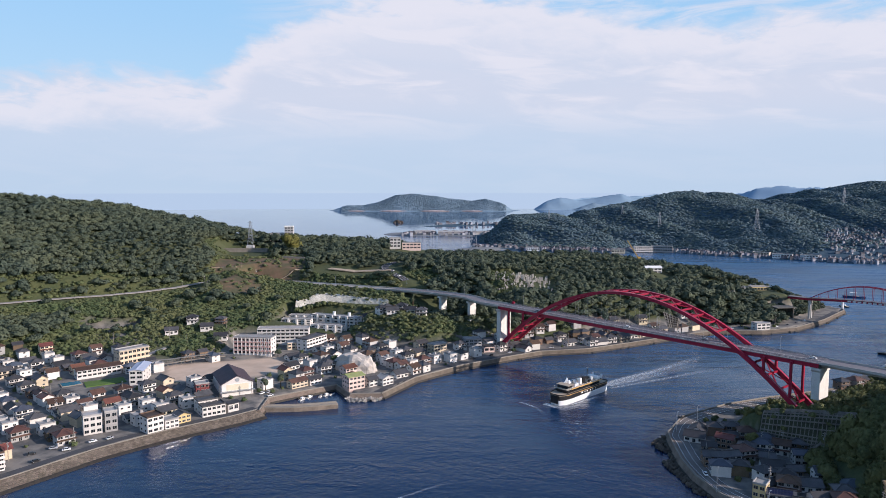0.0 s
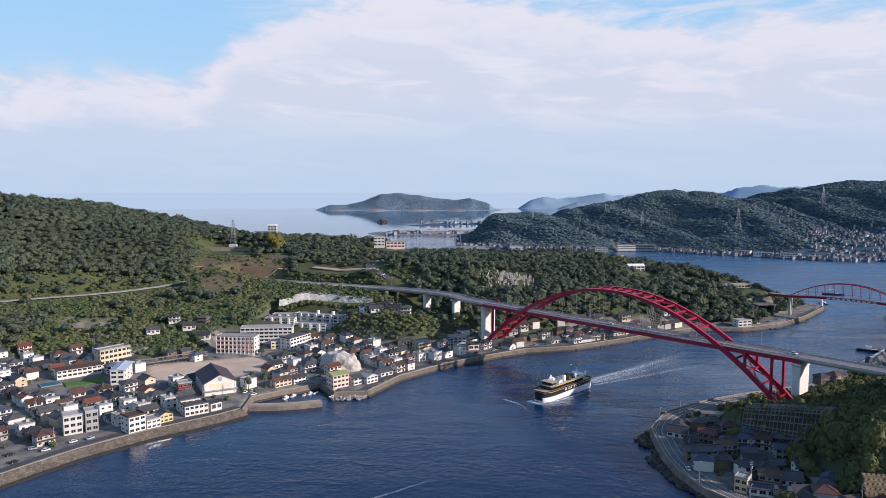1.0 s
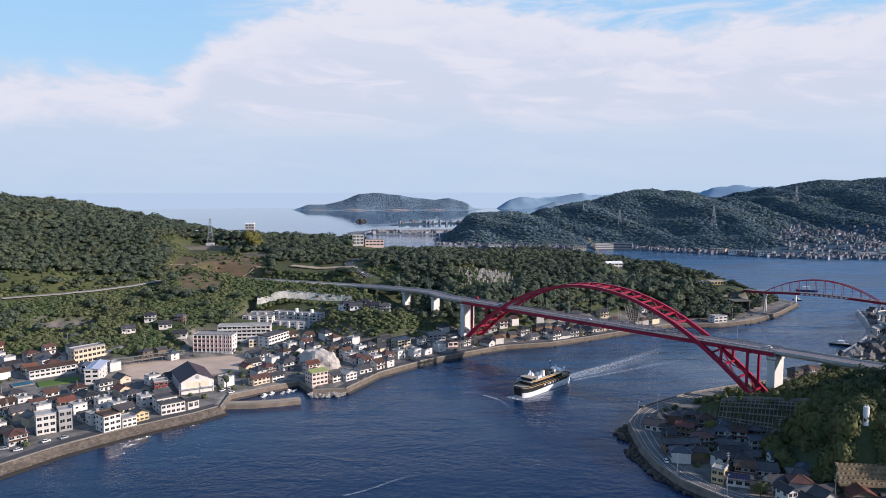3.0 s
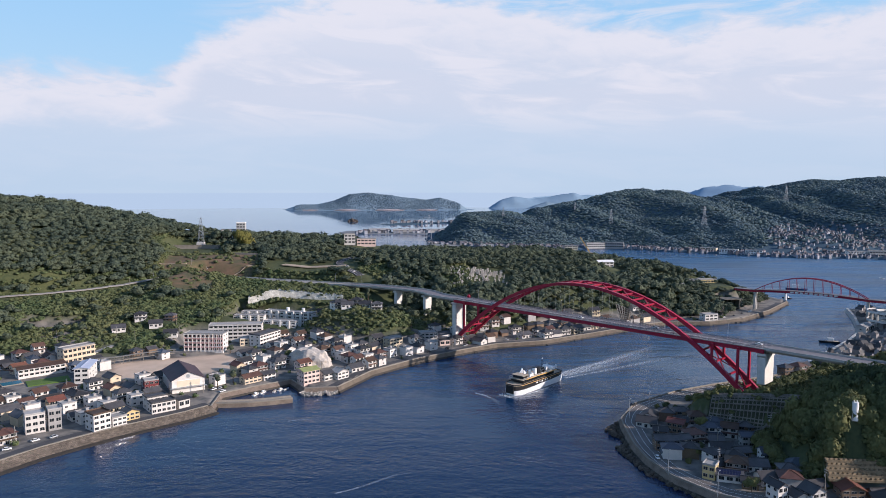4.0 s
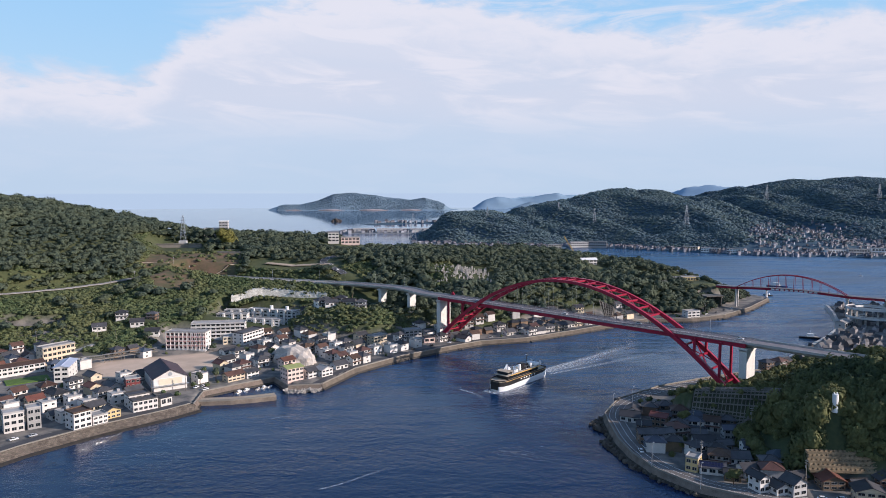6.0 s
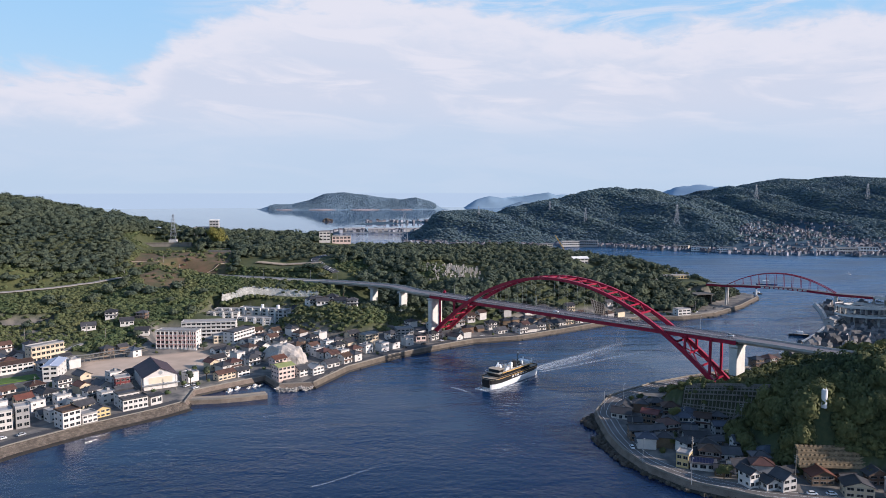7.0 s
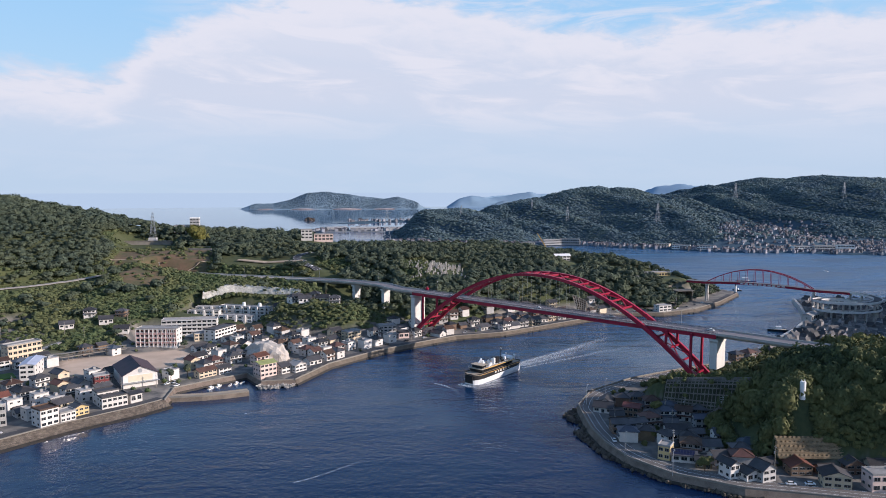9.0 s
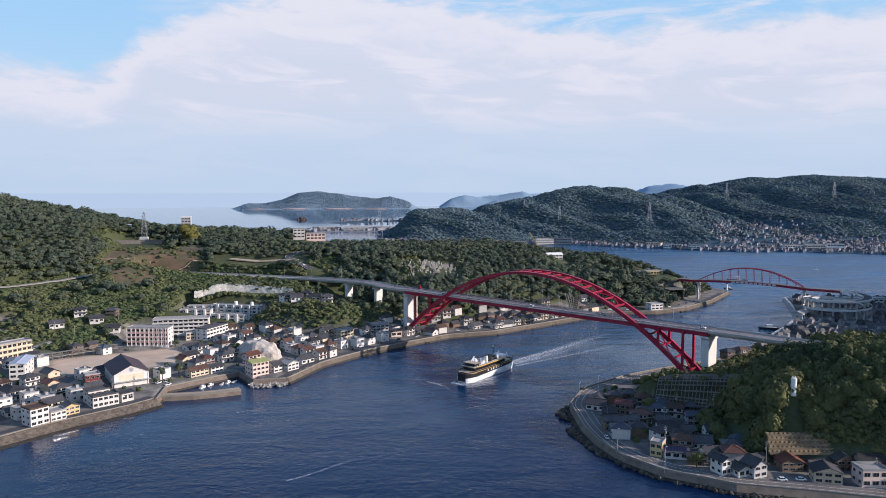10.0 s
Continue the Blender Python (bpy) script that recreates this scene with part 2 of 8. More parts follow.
    l.new(sky_sheen.outputs[0], streaked_sheen.inputs[0])
    l.new(streaked_sheen.outputs[0], body.inputs["Fac"]), l.new(body.outputs[0], b.inputs["Base Color"])
    rg = n.new("ShaderNodeMath")
    rg.operation = "MULTIPLY_ADD"
    rg.inputs[2].default_value = 0.04
    l.new(near.outputs[0], rg.inputs[0]), l.new(open_sea.outputs[0], rg.inputs[1])
    l.new(rg.outputs[0], b.inputs["Roughness"])
    # long low swells in the bay
    sm = n.new("ShaderNodeMapping")
    sm.inputs["Scale"].default_value, sm.inputs["Rotation"].default_value = (0.22, 1, 1), (0, 0, 0.12)
    l.new(g.outputs["Position"], sm.inputs[0])
    sz = n.new("ShaderNodeTexNoise")
    sz.inputs["Scale"].default_value, sz.inputs["Detail"].default_value = 0.05, 4
    l.new(sm.outputs[0], sz.inputs["Vector"])
    swell = n.new("ShaderNodeMath")
    swell.operation = "MULTIPLY"
    l.new(sz.outputs["Fac"], swell.inputs[0])
    sw = n.new("ShaderNodeMapRange")
    sw.inputs["From Min"].default_value, sw.inputs["From Max"].default_value = 330, 800
    sw.inputs["To Min"].default_value, sw.inputs["To Max"].default_value = 0.8, 14.0
    l.new(sp.outputs["Y"], sw.inputs["Value"]), l.new(sw.outputs[0], swell.inputs[1])
    a3 = n.new("ShaderNodeMath")
    l.new(a2.outputs[0], a3.inputs[0]), l.new(swell.outputs[0], a3.inputs[1])
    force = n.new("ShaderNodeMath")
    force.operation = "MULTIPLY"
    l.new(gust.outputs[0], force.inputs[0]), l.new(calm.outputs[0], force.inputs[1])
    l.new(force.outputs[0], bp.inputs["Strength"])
    l.new(a3.outputs[0], bp.inputs["Height"]), l.new(bp.outputs[0], b.inputs["Normal"])
    return m


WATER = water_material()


# ---- mesh helpers ----
def mesh_object(name, verts, faces, material, parent=None, label="", smooth=False):
    me = bpy.data.meshes.new(name)
    me.from_pydata([tuple(map(float, v)) for v in verts], [], [tuple(f) for f in faces])
    me.materials.append(material)
    if smooth:
        me.polygons.foreach_set("use_smooth", [True] * len(me.polygons))
    ob = new(name, me)
    if parent is not None:
        ob.parent = parent
    if label:
        tagged(ob, label)
    return ob


def part(name, bm, material, parent=None, label=""):
    me = bpy.data.meshes.new(name)
    bm.normal_update()
    bm.to_mesh(me)
    bm.free()
    me.materials.append(material)
    ob = new(name, me)
    if parent is not None:
        ob.parent = parent
    if label:
        tagged(ob, label)
    return ob


def part_of(name, me, parent):
    """Another piece on a mesh that exists already."""
    ob = new(name, me)
    ob.parent = parent
    return ob


def empty(name, m=None, label="", category="", group="", kind=""):
    ob = new(name)
    if m is not None:
        ob.matrix_world = m
    return tagged(ob, label, category, group, kind)


def box(bm, x0, x1, y0, y1, z0, z1, bevel=0.0):
    vs = [bm.verts.new((x, y, z)) for z in (z0, z1) for x, y in ((x0, y0), (x1, y0), (x1, y1), (x0, y1))]
    fs = [bm.faces.new([vs[i] for i in f]) for f in ((3, 2, 1, 0), (4, 5, 6, 7), (0, 1, 5, 4), (1, 2, 6, 5), (2, 3, 7, 6), (3, 0, 4, 7))]
    if bevel:
        bmesh.ops.bevel(bm, geom=list({e for f in fs for e in f.edges}), offset=bevel, segments=1, affect="EDGES")
    return bm


def beam(bm, a, b, w, h, upv=Vector((0, 0, 1))):
    """A bar of section w by h from a to b."""
    a, b = Vector(a), Vector(b)
    t = (b - a).normalized()
    if abs(t.dot(upv)) > 0.99:
        upv = Vector((1, 0, 0))
    r = t.cross(upv).normalized() * (w / 2)
    u = r.cross(t).normalized() * (h / 2)
    vs = [bm.verts.new(p + q) for p in (a, b) for q in (-r - u, r - u, r + u, -r + u)]
    for f in ((3, 2, 1, 0), (4, 5, 6, 7), (0, 1, 5, 4), (1, 2, 6, 5), (2, 3, 7, 6), (3, 0, 4, 7)):
        bm.faces.new([vs[i] for i in f])
    return bm


def sweep(bm, line, section):
    """A closed section of (side, up) pairs carried along a line of points, upright."""
    rows = []
    pts = [Vector(p) for p in line]
    for i, p in enumerate(pts):
        t = pts[min(i + 1, len(pts) - 1)] - pts[max(i - 1, 0)]
        r = Vector((t.y, -t.x, 0)).normalized()
        rows.append([bm.verts.new(p + r * s + Vector((0, 0, u))) for s, u in section])
    k = len(section)
    for a, b in zip(rows, rows[1:]):
        for i in range(k):
            bm.faces.new((a[i], a[(i + 1) % k], b[(i + 1) % k], b[i]))
    bm.faces.new(rows[0][::-1])
    bm.faces.new(rows[-1])
    bmesh.ops.recalc_face_normals(bm, faces=bm.faces)
    return bm


def spline(pts, n):
    """Points evenly placed on a smooth curve through pts."""
    P = [Vector(p) for p in pts]
    P = [2 * P[0] - P[1]] + P + [2 * P[-1] - P[-2]]
    res = []
    for i in range(1, len(P) - 2):
        p0, p1, p2, p3 = P[i - 1:i + 3]
        for k in range(n):
            t = k / n
            res.append(0.5 * (2 * p1 + (p2 - p0) * t + (2 * p0 - 5 * p1 + 4 * p2 - p3) * t * t + (3 * p1 - p0 - 3 * p2 + p3) * t ** 3))
    return res + [P[-2]]

# ---- the lie of the land ----
COAST_L = [(-420, 20), (-340, 130), (-262, 245), (-223, 303), (-196, 345), (-171, 372), (-140, 398), (-128, 411), (-129, 436), (-109, 452), (-90, 466), (-78, 444), (-55, 446),
           (-34, 486), (1, 522), (39, 549), (69, 568), (110, 577), (155, 602), (199, 628), (249, 655), (294, 653), (337, 670), (388, 712), (440, 768), (449, 784)]
BACK_L = [(438, 815), (400, 850), (330, 930), (230, 1000), (120, 1060), (0, 1100), (-60, 1180), (-90, 1300), (-200, 1350), (-500, 1300), (-1000, 1200), (-1000, 20)]
COAST_R = [(480, 722), (458, 678), (428, 626), (402, 592), (377, 566), (289, 487), (253, 458), (198, 438), (166, 424), (129, 399), (112, 372), (109, 355), (106, 332), (106, 311), (110, 290), (122, 270),
           (136, 259), (146, 251), (175, 240), (230, 217), (330, 170), (500, 100)]
BACK_R = [(900, 20), (1300, 400), (1000, 620), (760, 690), (620, 700), (540, 712)]


def side_of(X, Y, poly):
    """The distance to a closed outline, positive inside."""
    P = np.array(poly, float)
    Q = np.roll(P, -1, 0)
    d2 = np.full(X.shape, 1e12)
    inside = np.zeros(X.shape, bool)
    for (x0, y0), (x1, y1) in zip(P, Q):
        ex, ey = x1 - x0, y1 - y0
        t = np.clip(((X - x0) * ex + (Y - y0) * ey) / (ex * ex + ey * ey), 0, 1)
        d2 = np.minimum(d2, (X - x0 - t * ex) ** 2 + (Y - y0 - t * ey) ** 2)
        if y0 != y1:
            cross = ((y0 > Y) != (y1 > Y)) & (X < (x1 - x0) * (Y - y0) / (y1 - y0) + x0)
            inside ^= cross
    d = np.sqrt(d2)
    return np.where(inside, d, -d)


def ridge(X, Y, line, width, power):
    """The height of a hill with its crest along a line of (x, y, height)."""
    best = np.zeros(X.shape)
    for (x0, y0, z0), (x1, y1, z1) in zip(line, line[1:]):
        ex, ey = x1 - x0, y1 - y0
        t = np.clip(((X - x0) * ex + (Y - y0) * ey) / (ex * ex + ey * ey), 0, 1)
        d = np.hypot(X - x0 - t * ex, Y - y0 - t * ey) / width
        z = (z0 + t * (z1 - z0)) * np.clip(1 - d ** power, 0, 1)
        best = np.maximum(best, z)
    return best


def rough(X, Y, size, amount):
    """Gentle unevenness from crossing waves."""
    a = np.sin(X / size + 1.3 * np.sin(Y / size / 1.7)) + np.sin(Y / size * 1.3 + 1.1 * np.sin(X / size / 2.1 + 2)) + 0.5 * np.sin((X + Y) / size * 2.3)
    return a * amount


HILLS_L = [
    ([(-950, 760, 118), (-640, 790, 126), (-530, 830, 126), (-470, 880, 119), (-400, 905, 104), (-350, 900, 92)], 365, 1.3),
    ([(-350, 900, 92), (-291, 885, 75), (-245, 880, 65), (-205, 900, 71), (-114, 905, 68), (-80, 910, 52)], 365, 1.35),
    ([(-262, 896, 74), (-205, 894, 74)], 34, 2.0),
    ([(-236, 602, 22), (-200, 600, 20)], 40, 1.6),
    ([(-20, 845, 57), (30, 820, 54), (126, 870, 51), (190, 860, 42), (255, 825, 28), (320, 812, 19), (380, 785, 19), (425, 778, 8)], 250, 2.8),
    ([(-600, 560, 40), (-420, 562, 26), (-330, 580, 18), (-265, 592, 14)], 52, 1.6),
    ([(-70, 614, 33), (-50, 608, 37), (-26, 600, 33), (-10, 592, 20)], 38, 2.6),
]
HILLS_R = [
    ([(222, 374, 14), (218, 348, 20), (214, 324, 30), (210, 303, 43), (222, 290, 49), (245, 272, 52), (290, 255, 54), (350, 240, 55)], 48, 1.6),
    ([(158, 368, 16), (164, 362, 19.5), (199, 329, 28), (206, 320, 31)], 9.5, 3.2),
    ([(246, 296, 47), (300, 280, 52), (360, 275, 60), (480, 290, 72), (620, 330, 80)], 90, 1.5),
    ([(266, 345, 36), (320, 360, 30), (400, 400, 22), (480, 430, 14)], 72, 1.5),
    ([(187, 279, 34.5), (193, 284, 37)], 15, 2.2),
    ([(590, 440, 80), (640, 520, 95), (700, 620, 88)], 120, 1.5),
]


def land(sd, hills, X, Y, plain=3.6, start=18, rise=60):
    z = np.zeros(X.shape)
    for line, width, power in hills:
        z = np.maximum(z, ridge(X, Y, line, width, power))
    fade = np.clip((sd - start) / rise, 0, 1)
    z = plain + np.maximum(z - plain, 0) * fade * fade * (3 - 2 * fade) + (rough(X, Y, 23, 0.5) + rough(X, Y, 52, 1.2)) * np.clip((z - 8) / 30, 0, 1)
    shore = np.clip((sd - 2.2) / 0.8, 0, 1)
    return -4 + (z + 4) * shore


HIGHWAY = [(-43, 683, 38.6), (-66, 697, 38.6), (-102, 713, 38.8), (-147, 731, 39.2), (-190, 746, 40), (-225, 756, 41)]
HILL_ROAD = [(-430, 610, 37), (-375, 641, 38), (-330, 664, 39), (-297, 687, 40.5), (-270, 712, 43), (-255, 726, 46)]


def ground_left(X, Y):
    X, Y = np.asarray(X, float), np.asarray(Y, float)
    sd = side_of(X, Y, COAST_L + BACK_L)
    z = land(sd, HILLS_L, X, Y)
    # levelled ground for the school and the housing estate
    for cx, cy, ang, hx, hy, level, edge in ((-150, 572, -0.05, 50, 28, 5.6, 8), (-126, 638, -0.26, 48, 25, 9.0, 6), (-185, 505, 0.30, 54, 33, 4.3, 6), (-312, 603, 0.2, 27, 13, 15.5, 5), (324, 768, -0.02, 46, 24, 25.2, 10)):
        w = soft_box(X, Y, cx, cy, ang, hx, hy, edge)
        z = z * (1 - w) + level * w
    # the open field falls gently from the crest to the road
    w = soft_box(X, Y, -232, 795, 0.12, 52, 84, 26)
    z = z * (1 - w) + np.minimum(z, 49.5 + 0.096 * (Y - 699)) * w
    # below the hill road the ground drops away
    P = np.array(HILL_ROAD)
    top, level = np.interp(X, P[:, 0], P[:, 1]), np.interp(X, P[:, 0], P[:, 2])
    w = np.clip((X + 500) / 40, 0, 1) * np.clip((-248 - X) / 18, 0, 1) * (Y < top) * np.clip((Y - top + 95) / 30, 0, 1)
    z = z * (1 - w) + np.minimum(z, np.maximum(level - 0.8 - 0.24 * (top - Y), 12)) * w
    # roads cut into the slope
    for line in (HIGHWAY, HILL_ROAD):
        for (x0, y0, z0), (x1, y1, z1) in zip(line, line[1:]):
            ex, ey = x1 - x0, y1 - y0
            t = np.clip(((X - x0) * ex + (Y - y0) * ey) / (ex * ex + ey * ey), 0, 1)
            w = np.clip((17 - np.hypot(X - x0 - t * ex, Y - y0 - t * ey)) / 9, 0, 1)
            z = z * (1 - w) + np.minimum(z, z0 + t * (z1 - z0) - 0.6) * w
    # the small valley that the viaduct crosses
    dip = np.exp(-((X + 6) ** 2 + (Y - 648) ** 2) / 46.0 ** 2)
    return z - 0.62 * dip * np.maximum(z - 6, 0)


def ground_right(X, Y):
    X, Y = np.asarray(X, float), np.asarray(Y, float)
    sd = side_of(X, Y, COAST_R + BACK_R)
    return land(sd, HILLS_R, X, Y, start=27, rise=15)


def grid_mesh(name, x0, x1, y0, y1, step, height, cover, material, **tags):
    xs, ys = np.arange(x0, x1 + step, step), np.arange(y0, y1 + step, step)
    X, Y = np.meshgrid(xs, ys)
    Z = height(X, Y)
    nx, ny = len(xs), len(ys)
    co = np.stack([X, Y, Z], -1).reshape(-1, 3)
    idx = np.arange(nx * ny).reshape(ny, nx)
    quads = np.stack([idx[:-1, :-1], idx[:-1, 1:], idx[1:, 1:], idx[1:, :-1]], -1).reshape(-1, 4)
    keep = co[quads][:, :, 2].max(1) > -3.5
    quads = quads[keep]
    me = bpy.data.meshes.new(name)
    me.vertices.add(len(co)), me.vertices.foreach_set("co", co.ravel())
    me.loops.add(quads.size), me.loops.foreach_set("vertex_index", quads.ravel())
    me.polygons.add(len(quads))
    me.polygons.foreach_set("loop_start", np.arange(len(quads)) * 4)
    me.polygons.foreach_set("use_smooth", np.ones(len(quads), bool))
    me.update(calc_edges=True)
    col = me.attributes.new("cover", "FLOAT_COLOR", "POINT")
    C = np.ones((len(co), 4))
    C[:, :3] = cover(co[:, 0], co[:, 1], co[:, 2])
    col.data.foreach_set("color", C.ravel())
    me.materials.append(material)
    return tagged(new(name, me), kind="structure", **tags)


def soft_box(x, y, cx, cy, ang, hx, hy, edge):
    c, s = math.cos(ang), math.sin(ang)
    u, v = (x - cx) * c + (y - cy) * s, -(x - cx) * s + (y - cy) * c
    return np.clip((hx - np.abs(u)) / edge + 0.5, 0, 1) * np.clip((hy - np.abs(v)) / edge + 0.5, 0, 1)


def cover_left(x, y, z):
    wob = 4 * np.sin(x / 17) + 4 * np.sin(y / 13 + 1)
    town = np.clip((15 + wob - z) / 5, 0, 1)
    town = np.maximum(town, soft_box(x, y, -312, 603, 0.2, 27, 13, 3))
    bare = np.maximum(soft_box(x, y, -222, 775, 0.12, 50, 32, 14), soft_box(x, y, -226, 704, 0.4, 20, 30, 12))
    sand = soft_box(x, y, -180, 508, 0.30, 44, 27, 5)
    return np.stack([town, bare, sand], -1)


def cover_right(x, y, z):
    return np.stack([np.clip((10 - z) / 4, 0, 1), x * 0, x * 0], -1)


grid_mesh("ground", -760, 470, 200, 1200, 4.0, ground_left, cover_left, HILL, label="wooded hills above a harbour town by the strait", category="ground")
grid_mesh("ground_west", 96, 760, 60, 880, 2.5, ground_right, cover_right, HILL, label="wooded headland with houses on its shore", category="ground")

# the sea, one sheet to the horizon
bm = bmesh.new()
rings = [1, 60, 150, 300, 500, 800, 1200, 1800, 2600, 3600, 4960]
seg = 96
loops = [[bm.verts.new((r * math.cos(2 * math.pi * k / seg) - 15, r * math.sin(2 * math.pi * k / seg) - 15, 0)) for k in range(seg)] for r in rings]
bm.faces.new(loops[0])
for a, b in zip(loops, loops[1:]):
    for k in range(seg):
        bm.faces.new((a[k], b[k], b[(k + 1) % seg], a[(k + 1) % seg]))
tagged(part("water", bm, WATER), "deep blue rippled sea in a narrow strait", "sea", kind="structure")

# far shore and islands; aerial haze is mixed into their base colours
HAZED_TREES = mat("far_woods", (0.078, 0.115, 0.145), 1.0, 0.5, 0.012, 0.08, 3.0, second=(0.055, 0.088, 0.12), spec=0.0)
HAZEWOODS = mat("hazed_island_woods", (0.20, 0.275, 0.34), 1.0, 0.2, 0.012, 0.05, 5.0, second=(0.16, 0.23, 0.295), spec=0.0)
HAZEHILLS = mat("haze_blue_hills", (0.25, 0.36, 0.48), 1.0, 0.1, 0.002, 0.01, spec=0.0)
COAST_F = [(90, 1600), (178, 1566), (278, 1543), (360, 1507), (461, 1544), (544, 1450), (642, 1389), (682, 1348), (763, 1283), (872, 1270), (924, 1238), (1100, 1150), (1700, 900)]
BACK_F = [(2900, 900), (2900, 3000), (1200, 3000), (700, 2700), (420, 2500), (230, 2450), (130, 2330), (70, 2100), (45, 1750)]
FRONT_F = [(94, 1800, 49), (153, 1800, 56), (195, 1820, 72), (268, 1840, 74), (334, 1850, 63), (371, 1880, 71), (429, 1890, 86), (496, 1900, 102), (561, 1900, 117), (619, 1900, 130), (665, 1890, 133), (693, 1890, 122), (715, 1870, 130), (736, 1840, 128), (760, 1780, 110), (776, 1710, 84), (797, 1640, 60), (812, 1580, 38), (808, 1530, 19)]
BACK_RIDGE_F = [(1007, 2350, 86), (1081, 2330, 96), (1108, 2300, 108), (1142, 2250, 98), (1166, 2200, 101), (1192, 2150, 129), (1243, 2120, 147), (1280, 2100, 162), (1356, 2080, 158), (1391, 2060, 165), (1455, 2040, 168), (1509, 2020, 164), (1604, 1980, 159), (1634, 1950, 146), (1760, 1900, 140), (2000, 1850, 120)]


def ground_far(X, Y):
    sd = side_of(X, Y, COAST_F + BACK_F)
    z, crest = np.zeros(X.shape), np.zeros(X.shape)
    for line, width, power in ((FRONT_F, 330, 1.25), (BACK_RIDGE_F, 620, 1.15)):
        for (x0, y0, z0), (x1, y1, z1) in zip(line, line[1:]):
            ex, ey = x1 - x0, y1 - y0
            t = np.clip(((X - x0) * ex + (Y - y0) * ey) / (ex * ex + ey * ey), 0, 1)
            near = 1 - np.clip(np.hypot(X - x0 - t * ex, Y - y0 - t * ey) / width, 0, 1) ** power
            top = (z0 + t * (z1 - z0)) * near
            crest = np.where(top > z, near, crest)
            z = np.maximum(z, top)
    fade = np.clip((sd - 18) / 100, 0, 1)
    fade = fade * fade * (3 - 2 * fade)
    # gullies and spurs run down the flanks and die out at the crest
    flank = np.clip((0.97 - crest) / 0.25, 0, 1) * np.clip(z / 40, 0, 1)
    warp = X + 0.25 * (Y - 1700) + 22 * np.sin(Y / 90.0)
    gully = 8 * np.sin(warp / 34.0 + 0.8 * np.sin(Y / 70.0)) + 4.5 * np.sin(warp / 15.5 + 1.4 * np.sin(Y / 45.0)) + rough(X, Y, 33, 2.4) + rough(X + 40, Y, 70, 3.0)
    z = 3 + np.maximum(z - 3 + gully * flank, 0) * fade
    return -6 + (z + 6) * np.clip((sd - 2) / 6, 0, 1)


def far_town_zone(x, y, z):
    """The valley that the far houses climb, and the strip along the shore."""
    u = x - 0.55 * (y - 1450)
    return ((u > 785) & (u < 1075) & (z < 46)) | ((x > 780) & (z < 13))


grid_mesh("far_shore", 20, 2600, 900, 2700, 14.0, ground_far, lambda x, y, z: np.stack([x * 0, x * 0, x * 0], -1), HAZED_TREES, label="wooded hills on the far side of the bay", category="hills")


def island(name, line, width, power, material, label, step=14.0):
    L = np.array(line)
    m = width + 40

    def height(X, Y):
        z = ridge(X, Y, line, width, power) * (1 + rough(X, Y, 55, 0.03)) + rough(X, Y, 40, 1.2)
        return z - 3

    return grid_mesh(name, L[:, 0].min() - m, L[:, 0].max() + m, L[:, 1].min() - m, L[:, 1].max() + m, step, height, lambda x, y, z: np.stack([x * 0, x * 0, x * 0], -1), material, label=label, category="island")


LONG_ISLE = [(-655, 4450, 8), (-620, 4450, 36), (-518, 4450, 36), (-414, 4450, 64), (-309, 4450, 106), (-170, 4450, 109), (-65, 4450, 99), (76, 4450, 74), (165, 4450, 66), (255, 4450, 80), (326, 4450, 62), (380, 4450, 12)]
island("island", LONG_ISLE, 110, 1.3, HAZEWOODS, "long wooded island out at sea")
shore_stone = mat("pale_shore_rock", (0.42, 0.36, 0.36), 0.95, 0.3, 0.02, 0.1)
bm = bmesh.new()
L = [(x, 4450 - 104, 0) for x in range(LONG_ISLE[0][0] - 20, LONG_ISLE[-1][0] + 20, 24)]
sweep(bm, [(x, y + 9 * math.sin(x / 41) + 60 * (abs(x - L[len(L) // 2][0]) / 580) ** 4, 0) for x, y, z in L], [(7, -2), (7, 2.6), (-9, 6.5), (-9, -2)])
tagged(part("rocky_shore", bm, shore_stone), "pale rocky shoreline at the island's foot", "shore", kind="structure")

# ---- the great red arch bridge ----
AX = Vector((0.647, -0.762, 0)).normalized()
NX = Vector((-AX.y, AX.x, 0))  # away from the near rib, towards the far one
BRIDGE = Matrix(((AX.x, NX.x, 0, 32.4), (AX.y, NX.y, 0, 584.2), (0, 0, 1, 0), (0, 0, 0, 1)))
SPAN, RISE, FOOT, MID = 256.0, 61.0, 5.0, 130.5
RIBS = (0.6, 18.0)
DECK_Z = 40.0


def rib_z(s):
    return FOOT + RISE * (1 - ((s - MID) / (SPAN / 2)) ** 2)


def rib_depth(s):
    return 2.0 + 1.2 * abs((s - MID) / (SPAN / 2)) ** 1.5


bridge = empty("arch_bridge", BRIDGE, "bright red half-through steel arch road bridge over the strait", "bridge")
